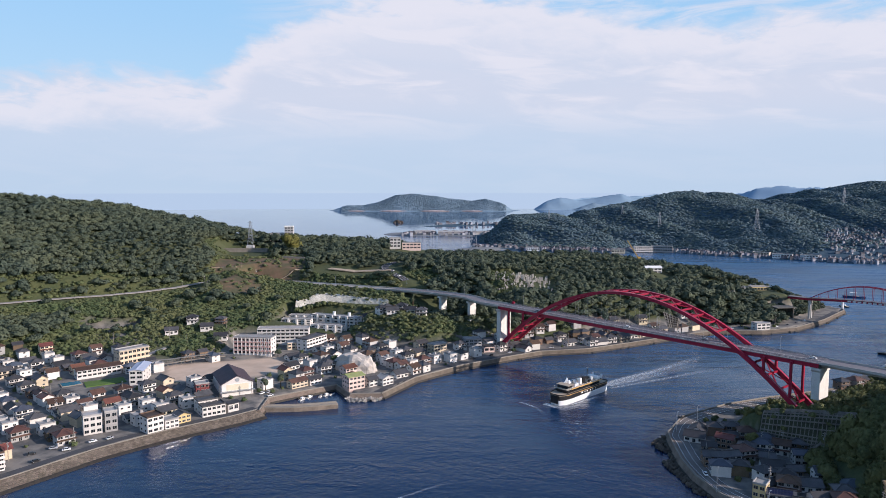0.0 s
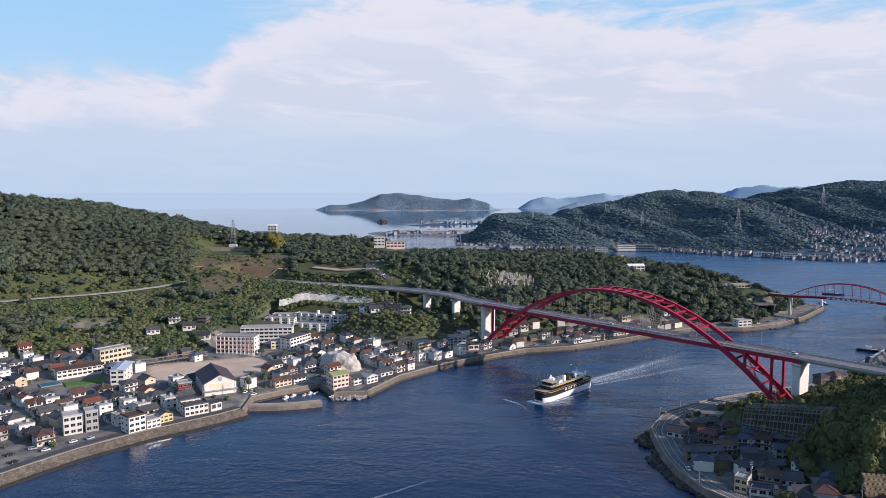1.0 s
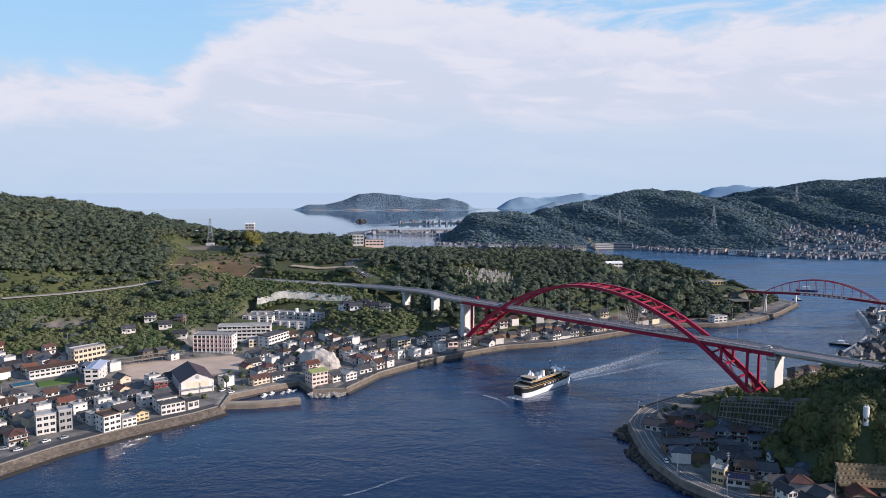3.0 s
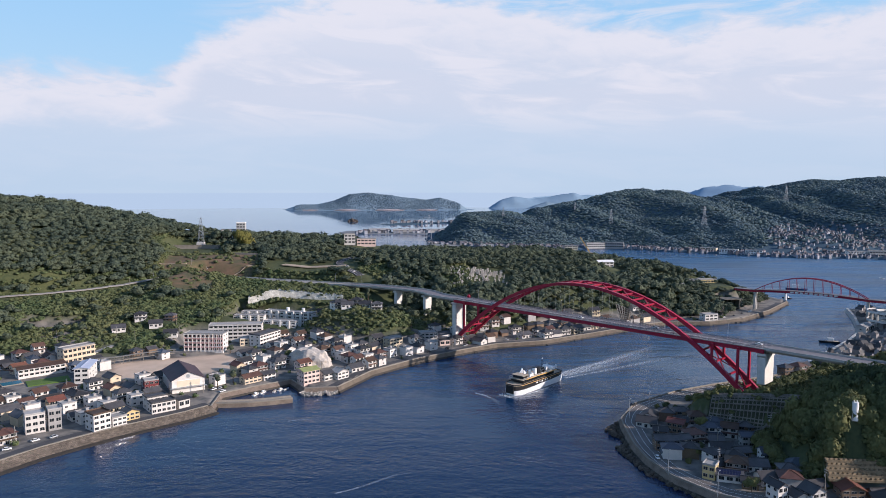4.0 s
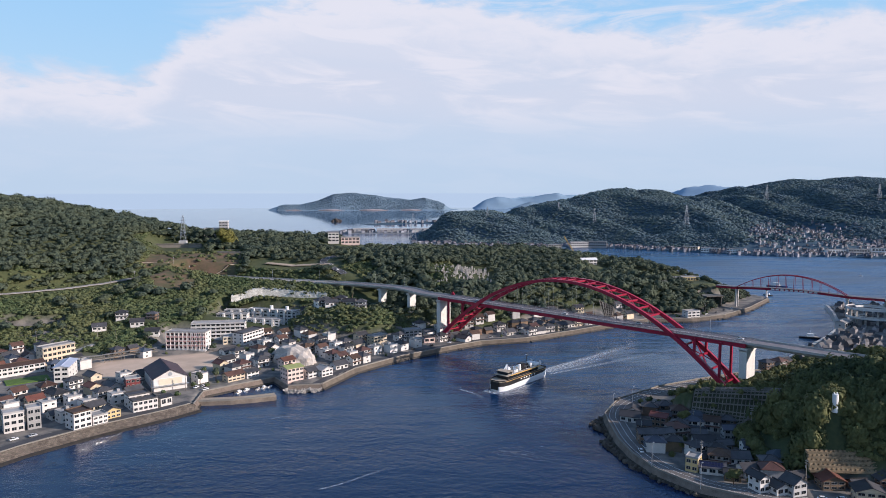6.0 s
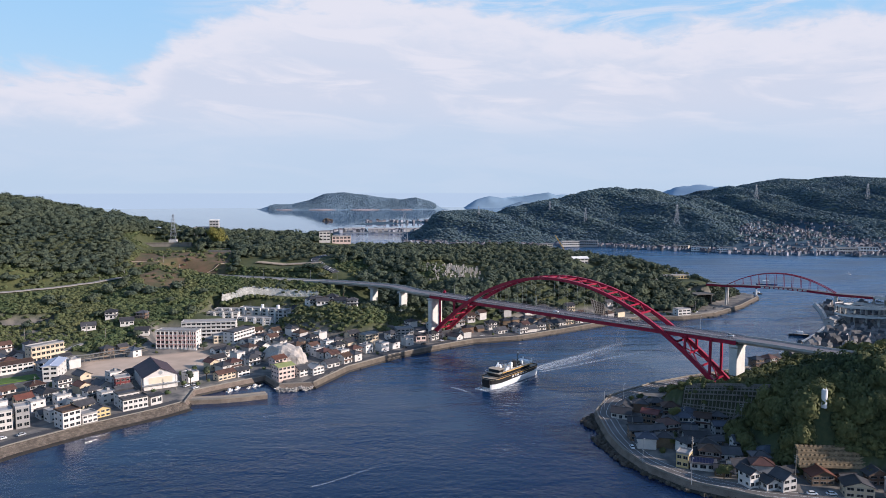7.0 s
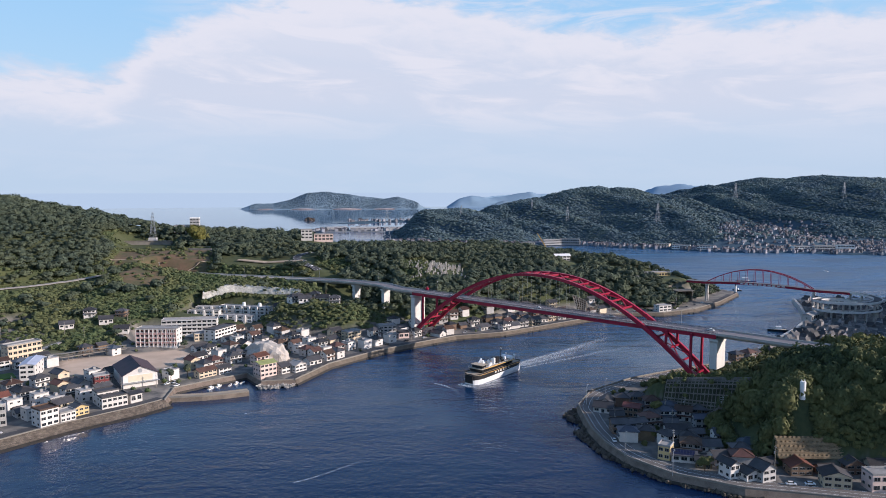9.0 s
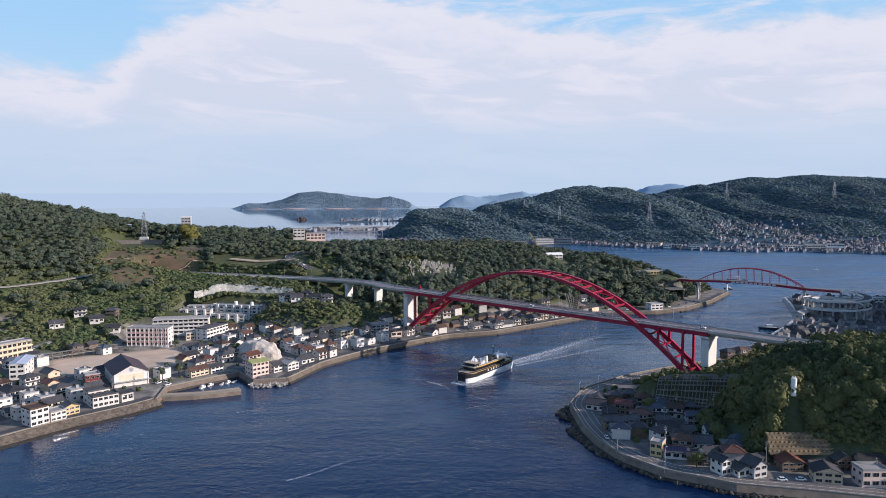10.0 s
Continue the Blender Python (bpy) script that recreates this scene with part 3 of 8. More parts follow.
for y in RIBS:
    bm = bmesh.new()
    rows = []
    for k in range(57):
        s = MID - SPAN / 2 + SPAN * k / 56
        sl = -2 * RISE * (s - MID) / (SPAN / 2) ** 2
        nrm = Vector((-sl, 0, 1)).normalized() * (rib_depth(s) / 2)
        c = Vector((s, y, rib_z(s)))
        rows.append([bm.verts.new(c + q) for q in (nrm + Vector((0, -1.0, 0)), nrm + Vector((0, 1.0, 0)), -nrm + Vector((0, 1.0, 0)), -nrm + Vector((0, -1.0, 0)))])
    for a, b in zip(rows, rows[1:]):
        for i in range(4):
            bm.faces.new((a[i], a[(i + 1) % 4], b[(i + 1) % 4], b[i]))
    bm.faces.new(rows[0][::-1]), bm.faces.new(rows[-1])
    bmesh.ops.recalc_face_normals(bm, faces=bm.faces)
    part("arch_rib", bm, RED, bridge)


def free_of_deck(s):
    return abs(rib_z(s) - DECK_Z) > 6.5


# sway bracing between the ribs: struts with diagonals
stations = [MID - SPAN / 2 + SPAN * k / 30 for k in range(31)]
for k, s in enumerate(stations):
    if not free_of_deck(s) or k in (0, 30):
        continue
    bm = bmesh.new()
    beam(bm, (s, RIBS[0], rib_z(s)), (s, RIBS[1], rib_z(s)), 0.9, 1.1)
    part("strut", bm, RED, bridge)
mid_y = sum(RIBS) / 2
for k in range(0, 30):
    a, b = stations[k], stations[k + 1]
    if not (free_of_deck(a) and free_of_deck(b)) or k in (0, 29):
        continue
    for y in RIBS:
        bm = bmesh.new()
        p, q = ((a, y, rib_z(a)), (b, mid_y, rib_z(b))) if k % 2 == 0 else ((a, mid_y, rib_z(a)), (b, y, rib_z(b)))
        beam(bm, p, q, 0.6, 0.6)
        part("diagonal_brace", bm, RED, bridge)
# spandrel columns between ribs and deck
for s in (13, 29.5, 231.5, 248):
    for y in RIBS:
        bm = bmesh.new()
        beam(bm, (s, y, rib_z(s)), (s, y, DECK_Z - 1.2), 1.5, 1.3)
        part("column", bm, RED, bridge)
    bm = bmesh.new()
    beam(bm, (s, RIBS[0], DECK_Z - 2.4), (s, RIBS[1], DECK_Z - 2.4), 1.0, 1.6)
    part("crossbeam", bm, RED, bridge)
# hangers
for k in range(1, 30):
    s = stations[k]
    if rib_z(s) > DECK_Z + 4:
        for y in RIBS:
            bm = bmesh.new()
            beam(bm, (s, y, rib_z(s)), (s, y, DECK_Z - 0.5), 0.05, 0.05)
            part("hanger", bm, STEEL, bridge)
# stiffening girders, road deck, edge beams
for y in (1.9, 16.7):
    bm = bmesh.new()
    box(bm, -1, 263, y - 0.25, y + 0.25, DECK_Z - 2.7, DECK_Z - 0.25)
    part("girder", bm, RED, bridge)
bm = bmesh.new()
box(bm, -1, 263, 1.4, 17.2, DECK_Z - 0.25, DECK_Z + 0.05)
part("road_deck", bm, DECKTOP, bridge, "pale grey asphalt roadway")
KERBS = mat("deck_kerb", (0.40, 0.37, 0.38), 0.8, 0.2, 0.2, 2)
for y in (1.5, 4.4, 14.2, 17.1):
    bm = bmesh.new()
    box(bm, -1, 263, y - 0.15, y + 0.15, DECK_Z, DECK_Z + 0.35)
    part("kerb", bm, KERBS, bridge)
for y in (1.5, 17.1):
    for zr in (0.75, 1.15):
        bm = bmesh.new()
        box(bm, -1, 263, y - 0.05, y + 0.05, DECK_Z + zr - 0.05, DECK_Z + zr + 0.05)
        part("handrail", bm, STEEL, bridge)
RAILDARK = mat("dark_rail", (0.10, 0.10, 0.115), 0.6, 0.2, 0.5, 3)
for y, hh in ((1.5, 1.1), (4.4, 0.8), (14.2, 0.8), (17.1, 1.1)):
    bm = bmesh.new()
    for k in range(133):
        box(bm, -1 + 1.98 * k, -0.85 + 1.98 * k, y - 0.06, y + 0.06, DECK_Z + 0.35, DECK_Z + hh + 0.1)
    for zz in (0.5, 0.75, 1.0):
        if zz < hh:
            box(bm, -1, 263, y - 0.04, y + 0.04, DECK_Z + zz + 0.1, DECK_Z + zz + 0.2)
    part("guard_fence", bm, RAILDARK, bridge)
for y in (2.95, 15.65):
    bm = bmesh.new()
    box(bm, -1, 263, y - 1.25, y + 1.25, DECK_Z + 0.05, DECK_Z + 0.16)
    part("footway", bm, mat("pinkish_footway", (0.36, 0.29, 0.29), 0.85, 0.2, 0.2, 2), bridge)
bm = bmesh.new()
box(bm, -1, 263, 9.25, 9.4, DECK_Z + 0.05, DECK_Z + 0.06)
part("centre_line", bm, WHITE, bridge)
# end piers
PIERS = [(-1.2, 20.5, 3.0, 2.2), (261.5, 20.5, 18.0, 2.4)]
for s, w, zb, hl in PIERS:
    bm = bmesh.new()
    box(bm, s - hl, s + hl, 2.3, 15.6, zb, DECK_Z - 5.5, 0.25)
    part("pier", bm, PIERC, bridge, "pale concrete pier")
    bm = bmesh.new()
    prof = [(1.6, DECK_Z - 3.0), (17.0, DECK_Z - 3.0), (17.0, DECK_Z - 4.2), (15.6, DECK_Z - 5.6), (3.0, DECK_Z - 5.6), (1.6, DECK_Z - 4.2)]
    va = [bm.verts.new((s - hl - 0.3, y, z)) for y, z in prof]
    vb = [bm.verts.new((s + hl + 0.3, y, z)) for y, z in prof]
    for i in range(6):
        bm.faces.new((va[i], va[(i + 1) % 6], vb[(i + 1) % 6], vb[i]))
    bm.faces.new(va[::-1]), bm.faces.new(vb)
    bmesh.ops.recalc_face_normals(bm, faces=bm.faces)
    part("pier_head", bm, PIERC, bridge)
    for y in RIBS:
        bm = bmesh.new()
        box(bm, (s + 2.6 if s < 100 else s - 10.5), (s + 10 if s < 100 else s - 2.6), y - 2.4, y + 2.4, -2, 6.5 if s < 100 else 7.5, 0.3)
        part("arch_footing", bm, CONCRETE, bridge)


def approach(line, label, piers):
    """A concrete approach viaduct along a line of deck points."""
    v = empty("approach_viaduct", None, label, "viaduct")
    L = spline(line, 8)
    for nm, sec, m in (("girder", [(-5.2, -0.35), (5.2, -0.35), (3.6, -2.5), (-3.6, -2.5)], CONCRETE), ("road_deck", [(-7.2, 0), (7.2, 0), (7.2, -0.35), (-7.2, -0.35)], DECKTOP),
                       ("parapet", [(-7.4, 1.0), (-7.15, 1.0), (-7.15, -0.5), (-7.4, -0.5)], CONCRETE), ("parapet", [(7.15, 1.0), (7.4, 1.0), (7.4, -0.5), (7.15, -0.5)], CONCRETE)):
        bm = bmesh.new()
        sweep(bm, L, sec)
        part(nm, bm, m, v)
    for (x, y, z0, ztop, ang, wx, wy) in piers:
        bm = bmesh.new()
        box(bm, -wx, wx, -wy, wy, z0, ztop - 3.6, 0.2)
        box(bm, -wx - 0.2, wx + 0.2, -wy - 1.6, wy + 1.6, ztop - 3.8, ztop - 2.5)
        bm.transform(pose(x, y, 0, 0, 0, ang))
        part("pier", bm, PIERC, v)
    return v


def on_bridge(s, y, z):
    return BRIDGE @ Vector((s, y, z))


pl, pr = on_bridge(-1, 9.3, DECK_Z), on_bridge(263, 9.3, DECK_Z)
approach([pl, pl - AX * 24 + Vector((-1, 0, 0)), (8, 641, 39.6), (-20, 668, 39.2), (-52, 690, 38.8), (-80, 704, 38.4)], "grey concrete approach viaduct on tall pale piers",
         [(12, 630, 8, 39.8, -48, 1.8, 4.0), (-15, 662, 18, 39.5, -42, 1.8, 4.0)])
approach([pr, pr + AX * 25, pr + AX * 52, pr + AX * 80 + Vector((4, 0, 0))], "grey concrete approach viaduct running into the wooded headland", [])

# ---- shore works ----
def ground_at(x, y):
    return max(float(ground_left(x, y)), float(ground_right(x, y)))


def inset(line, d):
    """The line moved to its left by d."""
    res = []
    pts = [Vector((p[0], p[1], 0)) for p in line]
    for i, p in enumerate(pts):
        t = (pts[min(i + 1, len(pts) - 1)] - pts[max(i - 1, 0)]).normalized()
        res.append(p + Vector((-t.y, t.x, 0)) * d)
    return res


def resample(line, step):
    pts = [Vector(p) if len(p) == 3 else Vector((*p, 0)) for p in line]
    res, carry = [], 0.0
    for a, b in zip(pts, pts[1:]):
        n = (b - a).length
        s = carry
        while s < n:
            res.append(a.lerp(b, s / n))
            s += step
        carry = s - n
    return res


def sea_wall(name, line, section, material, label):
    bm = bmesh.new()
    sweep(bm, line, section)
    return tagged(part(name, bm, material), label, "sea wall", kind="structure")


WEED = mat("tidal_weed_stone", (0.045, 0.038, 0.030), 0.7, 0.5, 0.4, 2.5, 0.1)


def weed_band(line, section):
    bm = bmesh.new()
    sweep(bm, line, section)
    tagged(part("weed_band", bm, WEED), "dark weedy foot of the quay wall at the tide line", "sea wall", kind="structure")


WALLTOP = mat("wall_coping", (0.26, 0.235, 0.20), 0.85, 0.25, 0.2, 2.0, 0.02)
# sloping revetment of square blocks along the town quay
rev = COAST_L[1:8]
rev_line = [Vector((*p, 0)) for p in rev]
slope = empty("revetment", None, "sloping revetment of weathered grey-brown concrete blocks", "sea wall", kind="structure")
bm = bmesh.new()
sweep(bm, rev_line, [(5.6, -2.0), (5.6, 0.2), (-3.6, 3.6), (-3.6, -2.0)])
part("bed", bm, SEAWALL, slope)
weed_band(rev_line, [(6.3, -2), (6.3, 0.15), (4.5, 0.95), (3.5, 0.95), (3.5, -2)])
bm = bmesh.new()
sweep(bm, [p + Vector((0, 0, 3.6)) for p in inset(rev, 4.1)], [(0.5, 0.0), (0.5, 0.4), (-0.25, 0.4), (-0.25, -0.5), (0.5, -0.5)])
part("coping", bm, WALLTOP, slope, "pale concrete parapet")
bm = bmesh.new()
box(bm, -0.8, 0.8, -0.52, 0.52, -0.2, 0.16)
for v in bm.verts:
    if v.co.z > 0:
        v.co.x *= 0.8
        v.co.y *= 0.74
block_me = bpy.data.meshes.new("block")
bm.to_mesh(block_me)
bm.free()
block_me.materials.append(SEAWALL)
pts = resample(rev_line, 1.75)
rest_v, rest_f = [], []
count = 0
base_v = np.array([v.co for v in block_me.vertices])
base_f = [tuple(p.vertices) for p in block_me.polygons]
tilt = math.atan2(3.4, 9.2)
for i, p in enumerate(pts[:-1]):
    t = (pts[i + 1] - p).normalized()
    nn = Vector((-t.y, t.x, 0))
    for r in range(7):
        off = -4.4 + r * 1.16
        c = p + t * (0.87 if r % 2 else 0.0) + nn * off + Vector((0, 0, 0.22 + (off + 5.6) * 3.4 / 9.2))
        rot = Matrix((t, nn, Vector((0, 0, 1)))).transposed().to_4x4() @ Matrix.Rotation(tilt + random.uniform(-0.05, 0.05), 4, "X")
        m = Matrix.Translation(c) @ rot
        if 280 < p.y < 372 and count < 300:
            ob = part_of("block", block_me, slope)
            ob.matrix_local = m
            count += 1
        else:
            k = len(rest_v)
            rest_v += [tuple(m @ Vector(v)) for v in base_v]
            rest_f += [tuple(k + j for j in f) for f in base_f]
tagged(mesh_object("blocks", rest_v, rest_f, SEAWALL, slope), kind="stuff")

# upright stone walls round the basin, the point and the long quay under the bridge
for line, nm in ((COAST_L[7:13], "quay_wall"), (COAST_L[12:19], "quay_wall"), (COAST_L[18:26], "quay_wall")):
    L = [Vector((*p, 0)) for p in line]
    sea_wall(nm, L, [(0.9, -2), (0.9, 0.5), (-0.9, 3.7), (-3.2, 3.7), (-3.2, -2)], SEAWALL, "weathered stone quay wall along the water")
    weed_band(L, [(1.35, -2), (1.35, 0.25), (0.72, 1.25), (0.2, 1.25), (0.2, -2)])
    bm = bmesh.new()
    sweep(bm, [p + Vector((0, 0, 3.7)) for p in inset(line, 1.5)], [(0.35, -0.02), (0.35, 0.7), (-0.35, 0.7), (-0.35, -0.02)])
    tagged(part("coping", bm, WALLTOP), "pale concrete parapet on the quay", "parapet", kind="structure")
LR = [Vector((*p, 0)) for p in COAST_R[5:20]]
sea_wall("headland_wall", LR, [(0.9, -2), (0.9, 0.4), (-0.8, 3.7), (-3.2, 3.7), (-3.2, -2)], SEAWALL, "dark stone wall below the coast road")
weed_band(LR, [(1.35, -2), (1.35, 0.25), (0.72, 1.2), (0.2, 1.2), (0.2, -2)])
bm = bmesh.new()
sweep(bm, [p + Vector((0, 0, 3.7)) for p in inset(COAST_R[5:20], 1.2)], [(0.3, -0.02), (0.3, 0.8), (-0.3, 0.8), (-0.3, -0.02)])
tagged(part("coping", bm, WALLTOP), "concrete parapet along the coast road", "parapet", kind="structure")
LR2 = [Vector((*p, 0)) for p in COAST_R[0:6]]
sea_wall("harbour_wall", LR2, [(0.9, -2), (0.9, 0.4), (-0.8, 3.7), (-3.2, 3.7), (-3.2, -2)], CONCRETE, "concrete quay below the ramp bridge")

# breakwater with a sandy top
SAND = mat("worn_concrete_top", (0.42, 0.34, 0.25), 0.9, 0.25, 0.2, 2.0, 0.03)
bw = empty("breakwater", None, "low concrete breakwater with a worn sandy top", "breakwater")
L = [Vector(p) for p in ((-131, 423, 0), (-110, 424, 0), (-96, 427, 0), (-84, 431, 0))]
bm = bmesh.new()
sweep(bm, L, [(5.2, -2), (4.6, 2.4), (-4.6, 2.4), (-5.2, -2)])
part("body", bm, SEAWALL, bw)
bm = bmesh.new()
sweep(bm, [p + Vector((0, 0, 2.4)) for p in L], [(4.4, 0.0), (4.4, 0.12), (-3.2, 0.12), (-3.2, 0.0)])
part("top", bm, SAND, bw)
bm = bmesh.new()
sweep(bm, [p + Vector((0, 0, 2.4)) for p in L], [(4.6, 0.1), (4.6, 1.1), (3.6, 1.1), (3.6, 0.1)])
part("parapet", bm, WALLTOP, bw)


def boulder_mesh(seed, r):
    rnd = random.Random(seed)
    bm = bmesh.new()
    bmesh.ops.create_icosphere(bm, subdivisions=1, radius=r)
    for v in bm.verts:
        v.co *= rnd.uniform(0.72, 1.2)
        v.co.z *= 0.75
    return bm


def rocks(name, line, n, spread, size, label, seed):
    rnd = random.Random(seed)
    temps = []
    for k in range(5):
        b = boulder_mesh(seed + k, 1.0)
        temps.append((np.array([v.co[:] for v in b.verts]), [tuple(v.index for v in f.verts) for f in b.faces]))
        b.free()
    pts = resample(line, max(0.2, sum((Vector(b) - Vector(a)).length for a, b in zip(line, line[1:])) / n))
    V, Fc = [], []
    for p in pts:
        tv, tf = temps[rnd.randrange(5)]
        s = size * rnd.uniform(0.5, 1.4)
        m = pose(p.x + rnd.uniform(-spread, spread), p.y + rnd.uniform(-spread, spread), rnd.uniform(-0.4, 0.7) * size, rnd.uniform(0, 360), rnd.uniform(0, 360), rnd.uniform(0, 360))
        k = len(V)
        V += [tuple(m @ Vector(v * s)) for v in tv]
        Fc += [tuple(k + j for j in f) for f in tf]
    return tagged(mesh_object(name, V, Fc, ROCK), label, "rocks", kind="stuff")


rocks("toe_rocks", [(*p, 0) for p in COAST_L[13:25]], 700, 1.6, 0.8, "weedy brown boulders at the foot of the quay", 3)
rocks("toe_rocks", [(*p, 0) for p in COAST_R[10:19]], 520, 2.2, 1.1, "dark boulders at the foot of the headland wall", 9)
rocks("rock_spit", [(110, 370, 0), (104, 364, 0), (104, 354, 0), (108, 350, 0)], 60, 2.0, 1.6, "dark rocks jutting from the headland", 21)
rocks("rock_spit", [(106, 338, 0), (101, 337, 0), (101, 328, 0), (103, 316, 0), (106, 298, 0)], 170, 2.0, 1.2, "dark boulder mound at the foot of the wall", 22)

# four-legged concrete armour blocks off the point
TETRA = mat("armour_concrete", (0.40, 0.37, 0.33), 0.9, 0.3, 0.4, 2, 0.03, random_tint=0.25)
bm = bmesh.new()
dirs = [Vector((0, 0, 1)), Vector((0.94, 0, -0.33)), Vector((-0.47, 0.82, -0.33)), Vector((-0.47, -0.82, -0.33))]
for dv in dirs:
    beam(bm, (0, 0, 0), dv * 1.3, 0.75, 0.75)
tet_me = bpy.data.meshes.new("armour_block")
bm.to_mesh(tet_me)
bm.free()
tet_me.materials.append(TETRA)
rnd = random.Random(5)
for p in resample([(-79, 442, 0), (-70, 440.5, 0), (-57, 443, 0)], 0.55):
    ob = new("armour_block", tet_me)
    ob.matrix_world = pose(p.x + rnd.uniform(-1, 1), p.y + rnd.uniform(-2.2, 1.6), rnd.uniform(0.3, 1.9), rnd.uniform(0, 360), rnd.uniform(0, 360), rnd.uniform(0, 360))
    tagged(ob, "grey four-legged concrete armour block piled off the point", "armour block", "armour blocks off the point")


# ---- roads ----
def road(name, line, width, label, material=ASPHALT, z=None, lines=True, lift=0.15, smooth=6):
    L = spline([(*p[:2], 0) for p in line], smooth)
    R = []
    for p in L:
        R.append(Vector((p.x, p.y, (ground_at(p.x, p.y) if z is None else z) + lift)))
    r = empty(name, None, label, "road", kind="structure")
    bm = bmesh.new()
    sweep(bm, R, [(-width / 2, 0), (width / 2, 0), (width / 2, -0.8), (-width / 2, -0.8)])
    part("surface", bm, material, r)
    if lines:
        for off in (-width / 2 + 0.5, 0, width / 2 - 0.5):
            bm = bmesh.new()
            sweep(bm, [p + Vector((0, 0, 0.02)) for p in R], [(off - 0.07, 0), (off + 0.07, 0), (off + 0.07, -0.05), (off - 0.07, -0.05)])
            part("road_line", bm, WHITE, r)
    return R


coast_road = road("coast_road", [tuple(p[:2]) for p in inset(COAST_R[6:20], 7.0)], 7.5, "two-lane coast road round the headland with white lines", mat("worn_coast_asphalt", (0.17, 0.155, 0.145), 0.9, 0.35, 0.1, 1.5, 0.02), z=3.75, lift=0.05)
quay_road = road("quay_road", [tuple(p[:2]) for p in inset(COAST_L[2:8], 8.0)], 5.5, "narrow asphalt quay road behind the parapet", z=3.62, lift=0.05, lines=False)
road("shore_road", [tuple(p[:2]) for p in inset(COAST_L[12:25], 6.5)], 5.0, "narrow shore road behind the quay wall", z=3.62, lift=0.05, lines=False)
ROADGREY = mat("pale_road", (0.33, 0.31, 0.29), 0.9, 0.25, 0.1, 1.5)
bmr = empty("hill_highway", None, "pale highway along the hillside with a low parapet", "road", kind="structure")
L = spline(HIGHWAY[1:], 6)
for nm, sec, m in (("surface", [(-6, 0), (6, 0), (6, -6), (-6, -6)], ROADGREY), ("parapet", [(5.7, 1.0), (6.1, 1.0), (6.1, -1.2), (5.7, -1.2)], CONCRETE)):
    bm = bmesh.new()
    sweep(bm, L, sec)
    part(nm, bm, m, bmr)
road("hill_road", [p[:2] for p in HILL_ROAD], 6, "pale concrete road along the wooded hillside", ROADGREY, lines=False, lift=0.9)
road("junction_road", [(-54, 716), (-60, 726), (-72, 745), (-80, 775), (-66, 800)], 9, "dark asphalt junction road on the hill", lines=True, lift=0.5)
road("car_park", [(-142, 770), (-106, 762), (-72, 757)], 15, "pale gravel car park on the hillside", SAND, lines=False, lift=0.7)
road("terrace_road", [(-430, 478), (-370, 492), (-310, 508), (-270, 530), (-245, 556)], 4.5, "lane with a white wall along the slope above the town", ROADGREY, lines=False, lift=0.4)
road("path_field", [(-285, 748), (-250, 756), (-215, 754), (-175, 764)], 2.0, "pale footpath across the dry field", SAND, lines=False, lift=0.3)
bm = bmesh.new()
sweep(bm, [Vector((x, y, ground_at(x, y) + 0.2)) for x, y in ((-430, 474.8), (-370, 488.8), (-310, 504.6), (-276, 523))], [(0.2, -1.5), (0.2, 0.6), (-0.2, 0.6), (-0.2, -1.5)])
tagged(part("lane_wall", bm, WHITE), "white retaining wall along the lane above the town", "wall", kind="structure")

# ---- houses ----
ROOF_TILE = mat("grey_roof_tiles", (0.070, 0.068, 0.072), 0.55, 0.4, 0.3, 2.5, 0.05, random_tint=0.45)
ROOF_BROWN = mat("brown_roof_tiles", (0.105, 0.058, 0.042), 0.6, 0.4, 0.3, 2.5, 0.05, random_tint=0.35)
ROOF_BLUE = mat("blue_roof_tiles", (0.075, 0.088, 0.115), 0.5, 0.3, 0.3, 2.5, 0.05, random_tint=0.3)
ROOF_RED = mat("red_roof_tiles", (0.15, 0.058, 0.042), 0.6, 0.35, 0.3, 2.5, 0.05, random_tint=0.25)
ROOF_PALE = mat("pale_flat_roof", (0.36, 0.35, 0.34), 0.8, 0.3, 0.2, 1.5, random_tint=0.2)
WALL_W = mat("white_house_wall", (0.65, 0.62, 0.585), 0.8, 0.15, 0.3, 2.5, random_tint=0.12)
WALL_C = mat("cream_house_wall", (0.60, 0.50, 0.36), 0.8, 0.18, 0.3, 2.5, random_tint=0.2)
WALL_B = mat("timber_house_wall", (0.20, 0.14, 0.095), 0.85, 0.35, 0.3, 2.5, random_tint=0.35)
WALL_G = mat("grey_house_wall", (0.42, 0.41, 0.40), 0.8, 0.25, 0.3, 2.5, random_tint=0.2)
WALL_Y = mat("yellow_house_wall", (0.58, 0.45, 0.22), 0.8, 0.18, 0.3, 2.5)
FRAME = mat("window_frame", (0.35, 0.34, 0.33), 0.5, 0.1, 1, 5)


def window_mesh(w, h, frame_mat=None):
    """A framed pane that stands a little proud, facing -y."""
    me = bpy.data.meshes.new("window")
    bm = bmesh.new()
    box(bm, -w / 2, w / 2, -0.10, 0.02, -h / 2, h / 2)
    k = len(bm.faces)
    for x0, x1 in ((-w / 2 + 0.1, -0.05), (0.05, w / 2 - 0.1)):
        box(bm, x0, x1, -0.115, 0.0, -h / 2 + 0.1, h / 2 - 0.1)
    bm.faces.ensure_lookup_table()
    for f in bm.faces[k:]:
        f.material_index = 1
    bm.to_mesh(me)
    bm.free()
    me.materials.append(frame_mat or FRAME), me.materials.append(GLASS)
    return me


